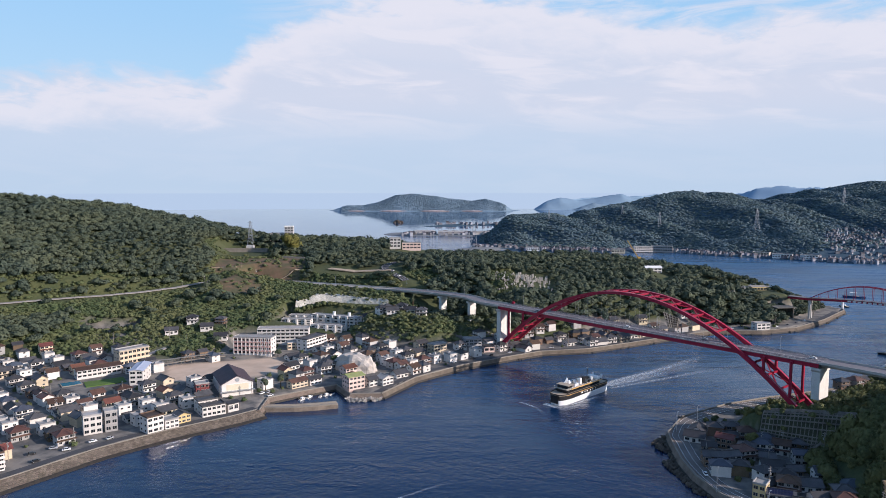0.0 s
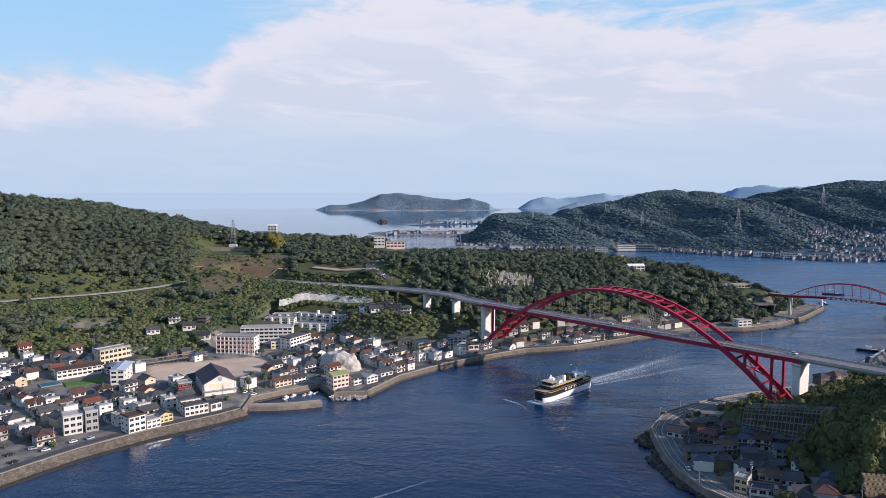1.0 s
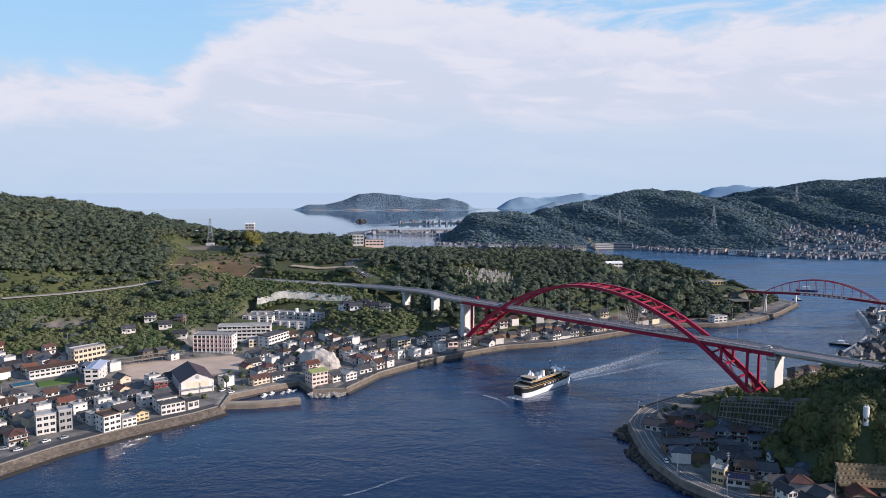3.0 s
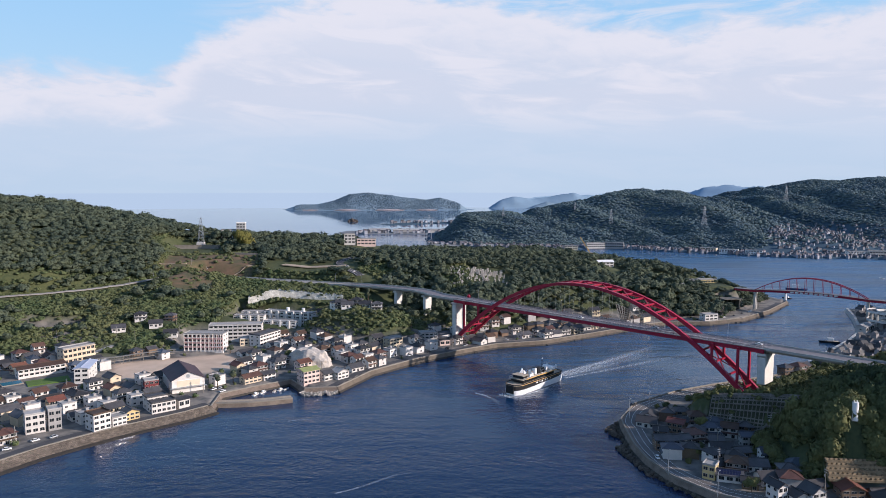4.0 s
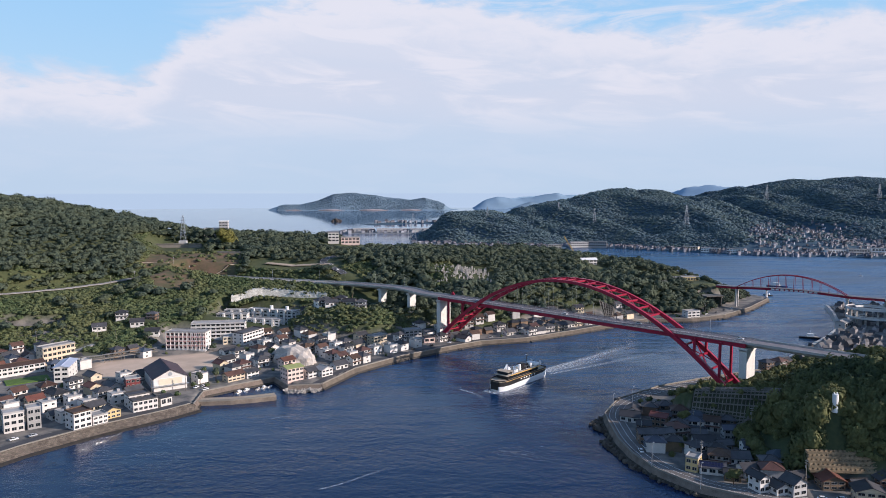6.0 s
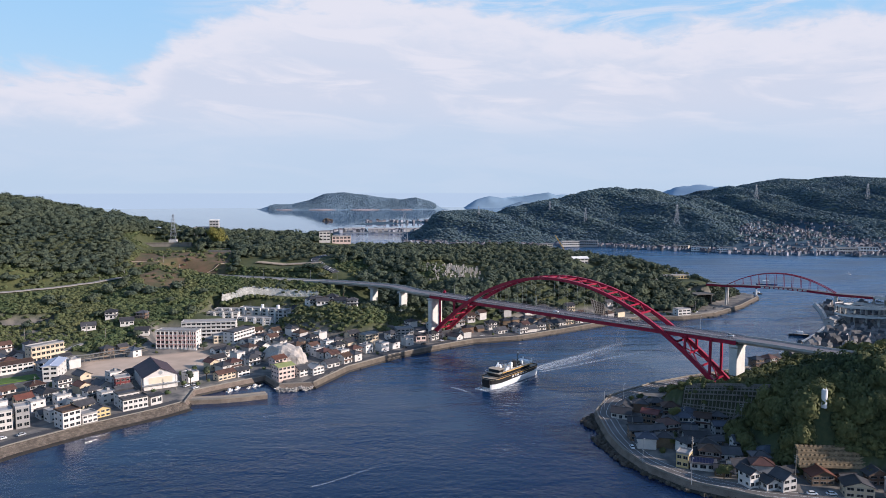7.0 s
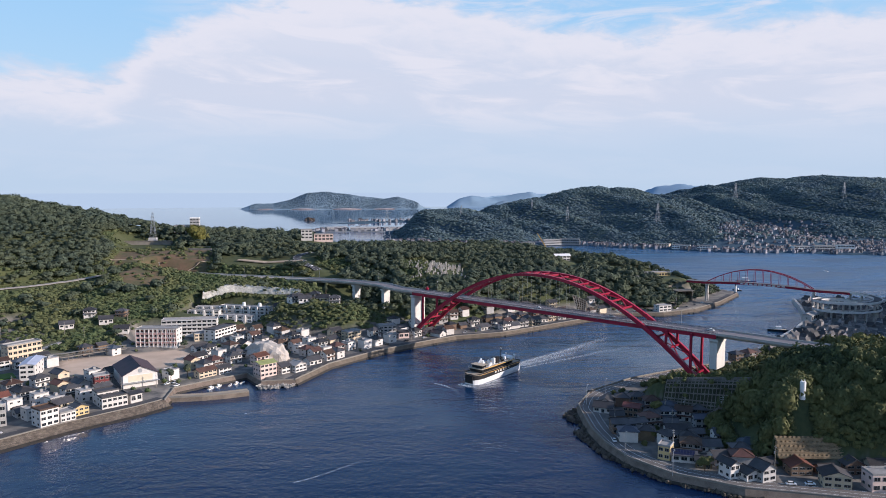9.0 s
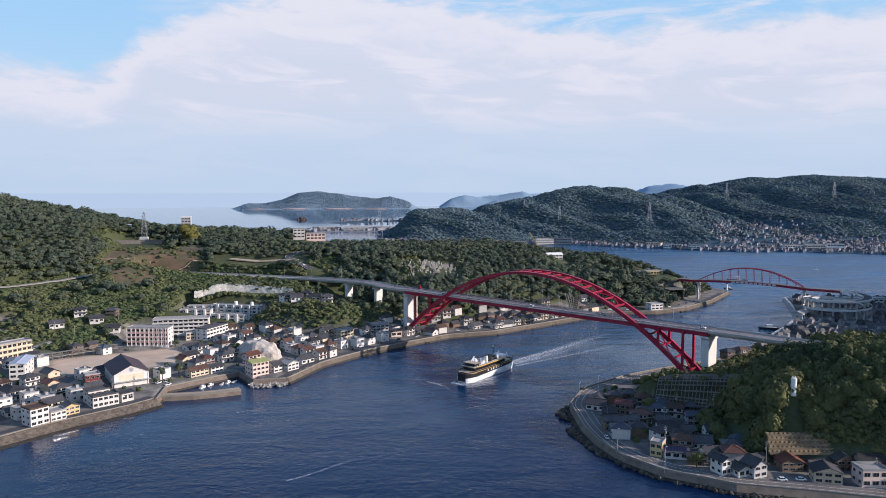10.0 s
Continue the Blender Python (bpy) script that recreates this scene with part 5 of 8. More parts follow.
for nm, a, ang, w, d, h, fl, bays, wm, rm, lb, rf, rs in HEAD:
    building(nm, a, ang, w, d, h, fl, bays, wm, rm, lb, "house", 2, gz=3.7, roof=rf, rise=rs)
so = building("shop_house", (129, 284), -22, 11, 6, 3.4, 1, 3, WALL_W, ROOF_TILE, "low white house with solar panels on its roof", "house", 1, gz=3.7, roof="ridge", rise=1.5)
for k in range(8):
    for j in range(2):
        bm = bmesh.new()
        box(bm, -0.58, 0.58, -0.72, 0.72, 0, 0.08)
        bm.transform(pose(0.9 + 1.25 * k, 0.72 + 1.35 * j, 3.4 + 0.62 + 0.72 * j, 26.5))
        part("solar_panel", bm, SOLAR, so)
rnd = random.Random(11)
for x, y, k, a in ((126, 345, 7, -17), (143, 338, 2, -30), (150, 330, 7, -20), (139, 333, 6, 10), (147, 318, 3, -10), (155, 313, 7, 0), (138, 306, 0, 20), (146, 303, 2, -8), (153, 296, 3, -12), (143, 294, 6, -25), (134, 297, 7, 15), (152, 281, 3, 0), (163, 285, 2, -10),
                   (170, 290, 8, -8), (141, 277, 7, -25), (168, 272, 7, 10), (212, 257, 1, -10), (222, 252, 4, -10), (216, 240, 2, -8), (228, 240, 0, -12), (240, 232, 1, -20), (190, 262, 7, 0)):
    place(k, x, y, a, "houses on the headland shore", z=3.75)
gx, gy = np.meshgrid(np.arange(112, 232, 9.6), np.arange(240, 372, 9.2))
gx, gy = gx.ravel() + 2.4 * np.sin(gy.ravel() * 1.7), gy.ravel() + 2.0 * np.sin(gx.ravel() * 2.3)
for x, y, d, z in zip(gx, gy, side_of(gx, gy, COAST_R + BACK_R), ground_right(gx, gy)):
    if d > 13.5 and z < 5.5 and (y > 274 or x > 205) and not any((x - a) ** 2 + (y - b) ** 2 < (3.3 + 0.75 * c) ** 2 for a, b, c in taken) and rnd.random() < 0.85:
        place(rnd.choice((2, 3, 3, 4, 6, 7, 8)), x, y, rnd.choice((-15, -30, 70, 165)) + rnd.uniform(-8, 8), "houses on the headland shore", z=3.75)
for x, y, k, a in ((262, 461, 2, 20), (273, 464, 6, 30), (284, 474, 7, 25)):
    place(k, x, y, a, "houses on the headland shore")


# ---- the town ----
def blocked(x, y, r):
    return any((x - a) ** 2 + (y - b) ** 2 < (r + c) ** 2 for a, b, c in taken)


YARD = (-180, 508, 0.30, 44, 27)


def in_yard(x, y):
    c, s = math.cos(YARD[2]), math.sin(YARD[2])
    u, v = (x - YARD[0]) * c + (y - YARD[1]) * s, -(x - YARD[0]) * s + (y - YARD[1]) * c
    return abs(u) < YARD[3] + 3 and abs(v) < YARD[4] + 3


COAST_ALL = COAST_L + BACK_L
rnd = random.Random(2)
taken += [(-250, 456, 11), (-262, 449, 12), (-276, 448, 8), (-262, 468, 13), (-255, 480, 10), (-276, 464, 12), (-284, 474, 8), (-239, 525, 6), (-224, 520, 6), (-210, 530, 6), (-82, 512, 14), (-66, 500, 8)]
LOTS = [(-154, 437), (-136, 474), (-131, 452), (-214, 378), (-200, 365), (-228, 345), (-196, 352), (-236, 356), (-205, 357)]


def fill(x0, x1, y0, y1, ang, cell, zmax, dmin, dmax, group, odds, skip=0.06):
    c, s = math.cos(radians(ang)), math.sin(radians(ang))
    cx, cy = (x0 + x1) / 2, (y0 + y1) / 2
    R = int(math.hypot(x1 - x0, y1 - y0) / cell / 2) + 1
    cells = []
    for i in range(-R, R + 1):
        for j in range(-R, R + 1):
            u, v = i * cell + (3.2 if i % 4 == 0 else 0), j * cell * 0.92 + (2.5 if j % 3 == 0 else 0)
            cells.append((cx + u * c - v * s + rnd.uniform(-1.3, 1.3), cy + u * s + v * c + rnd.uniform(-1.3, 1.3)))
    A = np.array(cells)
    sd = side_of(A[:, 0], A[:, 1], COAST_ALL)
    zz = ground_left(A[:, 0], A[:, 1])
    n = 0
    for (x, y), d, z in zip(cells, sd, zz):
        if not (x0 < x < x1 and y0 < y < y1) or d < dmin or d > dmax or z > zmax or in_yard(x, y) or rnd.random() < skip:
            continue
        if y < 380 and d < 25:
            continue
        if blocked(x, y, 3.4) or any(math.hypot(x - a, y - b) < 8 for a, b in LOTS):
            continue
        place(rnd.choice(odds), x, y, ang + rnd.choice((0, 0, 0, 90, 180)) + rnd.uniform(-5, 5), group, z=float(z))
        n += 1
    return n


for zone in (
    (-420, -120, 290, 548, 47, 14.7, 14, 14, 400, "houses of the harbour town", (0, 0, 0, 1, 3, 3, 4, 5, 5, 6, 7, 8, 9, 2)),
    (-120, -20, 460, 600, 44, 12.0, 13, 10, 200, "houses behind the point", (0, 0, 1, 2, 3, 4, 5, 6, 3)),
    (-40, 60, 500, 600, 38, 11.4, 12, 9, 60, "houses by the shore road", (0, 0, 1, 2, 3, 4, 5, 6, 7)),
    (60, 232, 575, 720, 26, 13.4, 14, 10, 48, "houses under the bridge", (0, 1, 2, 3, 4, 6, 7, 1, 2), 0.15),
):
    fill(*zone)
# hamlet on the knoll and single houses on the slope
for x, y, k in ((-82, 612, 3), (-70, 606, 0), (-60, 601, 3), (-52, 612, 0), (-66, 620, 2), (-44, 606, 3), (-34, 601, 0), (-56, 625, 4), (-222, 590, 3), (-238, 600, 0), (-250, 582, 3), (-214, 605, 2), (-205, 575, 3)):
    place(k, x, y, rnd.uniform(-20, 40), "houses on the slope")

# ---- vegetation ----
def leaf_material(name, a, b, c, scale):
    """Foliage: three greens by clump and by place."""
    m = bpy.data.materials.new(name)
    m.use_nodes = True
    n, l = m.node_tree.nodes, m.node_tree.links
    bs = n["Principled BSDF"]
    bs.inputs["Roughness"].default_value = 0.75
    bs.inputs["Specular IOR Level"].default_value = 0.15
    g = n.new("ShaderNodeNewGeometry")
    nz = n.new("ShaderNodeTexNoise")
    nz.inputs["Scale"].default_value, nz.inputs["Detail"].default_value = scale, 6
    nz.inputs["Roughness"].default_value = 0.68
    l.new(g.outputs["Position"], nz.inputs["Vector"])
    mr = n.new("ShaderNodeMapRange")
    mr.inputs["From Min"].default_value, mr.inputs["From Max"].default_value = 0.36, 0.64
    l.new(nz.outputs["Fac"], mr.inputs["Value"])
    m1 = n.new("ShaderNodeMixRGB")
    m1.inputs["Color1"].default_value, m1.inputs["Color2"].default_value = (*a, 1), (*b, 1)
    l.new(g.outputs["Random Per Island"], m1.inputs["Fac"])
    m2 = n.new("ShaderNodeMixRGB")
    m2.inputs["Color2"].default_value = (*c, 1)
    l.new(m1.outputs[0], m2.inputs["Color1"])
    mu = n.new("ShaderNodeMath")
    mu.operation, mu.inputs[1].default_value = "MULTIPLY", 0.75
    l.new(mr.outputs[0], mu.inputs[0]), l.new(mu.outputs[0], m2.inputs["Fac"])
    l.new(m2.outputs[0], bs.inputs["Base Color"])
    return m


# the dark hill woods get a slight haze blue in their greens
LEAF_DARK = leaf_material("dark_forest_leaves", (0.028, 0.046, 0.038), (0.072, 0.094, 0.068), (0.100, 0.114, 0.064), 0.02)
LEAF_BUSH = leaf_material("slope_scrub_leaves", (0.050, 0.076, 0.034), (0.090, 0.120, 0.054), (0.135, 0.138, 0.062), 0.022)
LEAF_NEAR = leaf_material("headland_leaves", (0.026, 0.042, 0.024), (0.088, 0.108, 0.046), (0.175, 0.168, 0.060), 0.022)
# aerial haze put into the leaf colour: paler and bluer across the bay
LEAF_HAZED = leaf_material("hazed_forest_leaves", (0.058, 0.100, 0.132), (0.095, 0.142, 0.172), (0.132, 0.176, 0.160), 0.012)
BARK = mat("bark", (0.12, 0.085, 0.055), 0.95, 0.4, 1, 5, 0.02)


def crown_template(seed, cards, card, squash=0.8, subdiv=1):
    """An uneven crown: a lumpy heart with loose leaf clumps round it. Returns points and faces."""
    rn = np.random.RandomState(seed)
    bm = bmesh.new()
    bmesh.ops.create_icosphere(bm, subdivisions=subdiv, radius=0.72)
    lump = rn.normal(size=(5, 3))
    lump /= np.linalg.norm(lump, axis=1)[:, None]
    V = np.array([v.co[:] for v in bm.verts])
    F = [tuple(v.index for v in f.verts) for f in bm.faces]
    bm.free()
    dirs = V / np.linalg.norm(V, axis=1)[:, None]
    grow = 1 + 0.38 * np.max(np.clip(dirs @ lump.T - 0.55, 0, 1) * 2, 1) + rn.uniform(-0.13, 0.13, len(V))
    V = V * grow[:, None]
    V[:, 2] *= squash
    keep = [f for f in F if V[list(f), 2].mean() > -0.42]
    verts, faces = [V], keep
    k = len(V)
    for _ in range(cards):
        d = rn.normal(size=3)
        d[2] = abs(d[2]) * 0.9 - 0.15
        d /= np.linalg.norm(d)
        g = 1 + 0.38 * max(0, np.max(np.clip(lump @ d - 0.55, 0, 1) * 2))
        c = d * 0.86 * g * rn.uniform(0.9, 1.12)
        c[2] *= squash
        a = np.cross(d, rn.normal(size=3))
        a /= np.linalg.norm(a)
        b = np.cross(d, a) + d * rn.uniform(-0.7, 0.7)
        s = card * rn.uniform(0.6, 1.3)
        verts.append(np.array([c - a * s - b * s * 0.6, c + a * s * 0.9 - b * s * 0.5, c + b * s]))
        faces = faces + [(k, k + 1, k + 2)]
        k += 3
    return np.concatenate(verts), np.array(faces)


def foliage(name, spots, temps, material, label, category="trees", seed=1):
    """Many crowns in one mesh. spots: rows of x, y, z, width, height."""
    rn = np.random.RandomState(seed)
    spots = np.asarray(spots, float)
    pick = rn.randint(0, len(temps), len(spots))
    turn = rn.uniform(0, 2 * np.pi, len(spots))
    VS, FS, base = [], [], 0
    for k, (tv, tf) in enumerate(temps):
        sel = np.where(pick == k)[0]
        if not len(sel):
            continue
        S, a = spots[sel], turn[sel]
        c, s = np.cos(a), np.sin(a)
        x = tv[None, :, 0] * S[:, 3:4]
        y = tv[None, :, 1] * S[:, 3:4]
        P = np.stack([x * c[:, None] - y * s[:, None] + S[:, 0:1], x * s[:, None] + y * c[:, None] + S[:, 1:2], tv[None, :, 2] * S[:, 4:5] + S[:, 2:3]], -1)
        VS.append(P.reshape(-1, 3))
        FS.append((tf[None] + (np.arange(len(sel)) * len(tv))[:, None, None] + base).reshape(-1, 3))
        base += len(sel) * len(tv)
    V, F = np.concatenate(VS), np.concatenate(FS)
    me = bpy.data.meshes.new(name)
    me.vertices.add(len(V)), me.vertices.foreach_set("co", V.ravel())
    me.loops.add(F.size), me.loops.foreach_set("vertex_index", F.ravel().astype(np.int32))
    me.polygons.add(len(F))
    me.polygons.foreach_set("loop_start", (np.arange(len(F)) * 3).astype(np.int32))
    me.update(calc_edges=True)
    me.materials.append(material)
    return tagged(new(name, me), label, category, kind="stuff")


T_MID = [crown_template(k, 84, 0.23, 0.85) for k in range(7)]
T_BUSH = [crown_template(20 + k, 26, 0.34, 0.75) for k in range(5)]
T_NEAR = [crown_template(40 + k, 230, 0.15, 0.9, 2) for k in range(6)]
T_FAR = [crown_template(60 + k, 12, 0.4, 0.8) for k in range(5)]
rn = np.random.RandomState(7)


def scatter(x0, x1, y0, y1, step):
    xs, ys = np.meshgrid(np.arange(x0, x1, step), np.arange(y0, y1, step))
    x, y = xs.ravel(), ys.ravel()
    return x + rn.uniform(-0.48, 0.48, len(x)) * step, y + rn.uniform(-0.48, 0.48, len(x)) * step


def clear_of(x, y, line, r):
    ok = np.ones(len(x), bool)
    for (x0, y0), (x1, y1) in zip(line, line[1:]):
        ex, ey = x1 - x0, y1 - y0
        t = np.clip(((x - x0) * ex + (y - y0) * ey) / (ex * ex + ey * ey), 0, 1)
        ok &= np.hypot(x - x0 - t * ex, y - y0 - t * ey) > r
    return ok


def clear_of_things(x, y, extra):
    ok = np.ones(len(x), bool)
    for a, b, r in taken:
        ok &= (x - a) ** 2 + (y - b) ** 2 > (r + extra) ** 2
    return ok


def wave(x, y, s):
    return np.sin(x / s + 1.7 * np.sin(y / s / 1.3)) + np.sin(y / s * 1.2 + 1.3 * np.sin(x / s / 1.6 + 1))


LINES = [([p[:2] for p in HIGHWAY], 9.5), ([p[:2] for p in HILL_ROAD], 8), ([(-40, 700), (-58, 722), (-72, 745), (-80, 775), (-66, 800)], 9),
         ([(-146, 766), (-110, 758), (-72, 752)], 16), ([(-430, 478), (-370, 492), (-310, 508), (-270, 530), (-245, 556)], 5), ([(30, 600), (8, 641), (-20, 668)], 3), ([(-22, 669), (-52, 690), (-80, 704)], 11), ([(-170, 664), (-131, 669), (-98, 664), (-66, 658)], 4)]


def wooded_left(x, y):
    ok = clear_of_things(x, y, 3.0)
    for line, r in LINES:
        ok &= clear_of(x, y, line, r)
    for cx, cy, a, hx, hy in ((-150, 572, -0.05, 50, 30), (-131, 622, -0.26, 40, 32), (-185, 505, 0.30, 54, 33), (-312, 603, 0.2, 26, 12)):
        ok &= soft_box(x, y, cx, cy, a, hx, hy, 1) < 0.5
    return ok & (side_of(x, y, COAST_ALL) > 12)


def open_slope(x, y):
    """Below the roads only low growth stands."""
    hit = np.zeros(len(x), bool)
    for line, far in ((HIGHWAY, 62), (HILL_ROAD, 44), ([(-158, 772), (-120, 760), (-84, 750)], 34)):
        P = np.array(line)
        o = np.argsort(P[:, 0])
        top = np.interp(x, P[o, 0], P[o, 1], left=-1e4, right=-1e4)
        hit |= (y < top + 6) & (y > top - far)
    return hit


# the big wooded hill and the ridge behind the bridge
x, y = scatter(-640, 440, 520, 935, 6.2)
z = ground_left(x, y)
bare = np.maximum(soft_box(x, y, -222, 772, 0.12, 54, 38, 10), soft_box(x, y, -226, 700, 0.4, 24, 36, 8))
bare = np.maximum(bare, soft_box(x, y, -262, 828, 0.0, 38, 28, 6))
grave = soft_box(x, y, 66, 698, 0.0, 34, 34, 8)
slope_zone = (y < 728 + 0.10 * (x + 200)) & (x < -25) & (x > -345)
slope_zone &= ~((x < -262) & (y > np.interp(x, [p[0] for p in HILL_ROAD], [p[1] for p in HILL_ROAD])))
knoll = soft_box(x, y, -44, 604, -0.25, 52, 30, 6) > 0.5
dense = np.where(slope_zone & ~knoll, 0.05 + 0.22 * (wave(x, y, 31) > 0.7), 1.0) * (1 - bare) * (1 - grave) * np.where(open_slope(x, y), 0.04, 1)
ok = ((z > 11) | ((x > 236) & (z > 4.2) & (side_of(x, y, COAST_ALL) > 17)) | ((x > 372) & (y > 735) & (z > 4.5) & (side_of(x, y, COAST_ALL) > 17))) & wooded_left(x, y) & (rn.uniform(size=len(x)) < dense) & (y < 930)
hidden = ((x > -60) & (y > 890)) | (ground_left(x, y - 30) > z + 7)
ok &= ~hidden
x, y, z = x[ok], y[ok], z[ok]
r = (2.5 + 4.0 * rn.beta(1.3, 2.2, len(x))) * (1 + 0.14 * wave(x, y, 40))
small = np.where(soft_box(x, y, -44, 604, -0.25, 52, 30, 6) > 0.5, 0.5, 1.0)
r = r * small
h = r * rn.uniform(0.6, 1.05, len(x))
foliage("forest", np.stack([x, y, z + 3.5 * small ** 2 + h * 0.25 + rn.uniform(-1.5, 1.8, len(x)), r, h], -1), T_MID, LEAF_DARK, "dense dark green broadleaf woods on the hills")

# scrub on the slopes above the town
x, y = scatter(-560, 60, 470, 872, 2.9)
z = ground_left(x, y)
bare = np.maximum(soft_box(x, y, -222, 775, 0.12, 50, 32, 14), soft_box(x, y, -226, 704, 0.4, 20, 30, 12))
zone = (y < 730 + 0.12 * (x + 300)) | (bare > 0) | open_slope(x, y) | (soft_box(x, y, -256, 846, 0, 44, 26, 2) > 0.5)
dense = np.where(bare > 0.5, 0.10, 0.95) * np.where(wave(x + 50, y, 19) > -1.3, 1, 0.6)
ok = (z > 6.5) & zone & wooded_left(x, y) & (rn.uniform(size=len(x)) < dense) 
x, y, z = x[ok], y[ok], z[ok]
r = 1.3 + 2.8 * rn.beta(1.3, 2.2, len(x))
foliage("scrub", np.stack([x, y, z + r * 0.2, r, r * rn.uniform(0.5, 1.0, len(x))], -1), T_BUSH, LEAF_BUSH, "mid-green scrub and creepers on the open slope", "bushes")

# growth along the head and foot of the cut rock face
u = rn.uniform(0, 1, 260)
cx_, cy_, cz_ = [np.interp(u, np.linspace(0, 1, 8), v) for v in ((-160, -150, -144, -131, -115, -98, -84, -68), (667, 670, 671, 673, 672, 668, 665, 661), (32.0, 33.5, 36.5, 38, 36.5, 35.0, 34.5, 34.0))]
foot = rn.uniform(size=260) < 0.5
r = np.where(foot, rn.uniform(1.3, 3.0, 260), rn.uniform(0.6, 1.5, 260))
foliage("cliff_growth", np.stack([cx_, cy_ + np.where(foot, rn.uniform(-7, -3, 260), rn.uniform(-0.6, 3.0, 260)), cz_ - np.where(foot, rn.uniform(8.5, 11, 260), rn.uniform(-0.6, 0.5, 260) + 2.0 * (rn.uniform(size=260) < 0.25)), r, r], -1), T_BUSH, LEAF_BUSH, "creepers and bushes round the pale rock face", "bushes")


def wall_zone(x, y):
    return soft_box(x, y, 173, 337, math.atan2(-33, 35), 26, 14, 1)


# the headland, seen close
x, y = scatter(158, 420, 215, 470, 3.7)
z = ground_right(x, y)
ok = (z > 4.6) & clear_of_things(x, y, 1.5) & (side_of(x, y, COAST_R + BACK_R) > 26) & clear_of(x, y, [tuple(on_bridge(245, 9.3, 0)[:2]), tuple(on_bridge(345, 9.3, 0)[:2])], 9.5)
ok &= (wall_zone(x, y) < 0.5) & (clear_of(x, y, [(176, 272), (192, 269), (208, 266)], 5) | (z > 17)) & (np.hypot(x - 187, y - 273) > 7.5)
x, y, z = x[ok], y[ok], z[ok]
under = np.hypot(x - 202, y - 368) < 56
r = rn.uniform(2.7, 4.9, len(x)) * np.where(under, 0.42, 1)
h = r * rn.uniform(0.9, 1.5, len(x))
near = (x < 275) & (y < 385)
P = np.stack([x, y, z + np.where(under, 0.5, 2.2) + h * 0.3 + rn.uniform(-0.8, 1.4, len(x)), r, h], -1)
foliage("headland_woods", P[near], T_NEAR, LEAF_NEAR, "thick mixed woods on the shaded headland")
foliage("headland_woods", P[~near], T_MID, LEAF_NEAR, "woods on the back of the headland")

# trees on the steep faces above the shore houses
x, y = scatter(145, 330, 205, 360, 2.1)
z, sd = ground_right(x, y), side_of(x, y, COAST_R + BACK_R)
ok = (soft_box(x, y, 173, 337, math.atan2(-33, 35), 26, 15, 1) < 0.5) & (sd > 27.5) & (z > 4.5) & (x < 262) & (y < 350) & clear_of_things(x, y, 0.5) & (wall_zone(x, y) < 0.5) & (clear_of(x, y, [(176, 271), (192, 268), (206, 265)], 3.5) | (z > 15.5)) & (np.hypot(x - 187, y - 274) > 5.0)
ok &= clear_of(x, y, [tuple(on_bridge(245, 9.3, 0)[:2]), tuple(on_bridge(345, 9.3, 0)[:2])], 9)
x, y, z = x[ok], y[ok], z[ok]
# on the sheer parts they root at any height of the face
low = ground_right(x - 1.6, y - 2.3)
steep = (z - low > 4.0) & (rn.uniform(size=len(x)) < 0.75)
up_face = rn.uniform(0.0, 0.9, len(x))
x, y, z = np.where(steep, x - 0.7, x), np.where(steep, y - 1.0, y), np.where(steep, np.maximum(low + (z - low) * up_face, 5), z)
ok = ~((z < 17.5) & (x > 171) & (x < 209) & (y < 276) & (y > 262))
x, y, z = x[ok], y[ok], z[ok]
r = rn.uniform(1.5, 2.9, len(x))
foliage("headland_woods", np.stack([x, y, z + 1.2 + rn.uniform(-0.4, 1.1, len(x)), r, r * rn.uniform(0.9, 1.4, len(x))], -1), T_MID, LEAF_NEAR, "trees clinging to the steep headland face")

# bushes matting the sheer face behind the crib wall
x, y = scatter(172, 262, 222, 302, 1.15)
z, sd = ground_right(x, y), side_of(x, y, COAST_R + BACK_R)
ok = (sd > 28) & (sd < 44) & (z > 14.5) & (np.hypot(x - 187, y - 274) > 4.6)
x, y, z = x[ok], y[ok], z[ok]
r = rn.uniform(1.1, 2.4, len(x))
foliage("face_bushes", np.stack([x, y, z + 0.5 + rn.uniform(-0.4, 0.6, len(x)), r, r * rn.uniform(0.8, 1.3, len(x))], -1), T_BUSH, LEAF_NEAR, "bushes matting the steep face above the shore houses", "bushes")

# undergrowth on the headland
x, y = scatter(140, 300, 225, 400, 2.5)
z = ground_right(x, y)
ok = (z > 4.0) & clear_of_things(x, y, 0.6) & (side_of(x, y, COAST_R + BACK_R) > 15) & clear_of(x, y, [tuple(on_bridge(245, 9.3, 0)[:2]), tuple(on_bridge(345, 9.3, 0)[:2])], 7)
ok &= (soft_box(x, y, 174, 338, math.atan2(-33, 35), 26, 12, 1) < 0.5) | (rn.uniform(size=len(x)) < 0.15)
ok &= (clear_of(x, y, [(173, 270), (190, 267), (208, 264)], 4) | (z > 15)) & (np.hypot(x - 187, y - 274) > 4.6)
x, y, z = x[ok], y[ok], z[ok]
r = rn.uniform(1.0, 2.1, len(x))
foliage("undergrowth", np.stack([x, y, z + r * 0.3, r, r * rn.uniform(0.8, 1.4, len(x))], -1), T_BUSH, LEAF_NEAR, "dark undergrowth on the headland slope", "bushes")

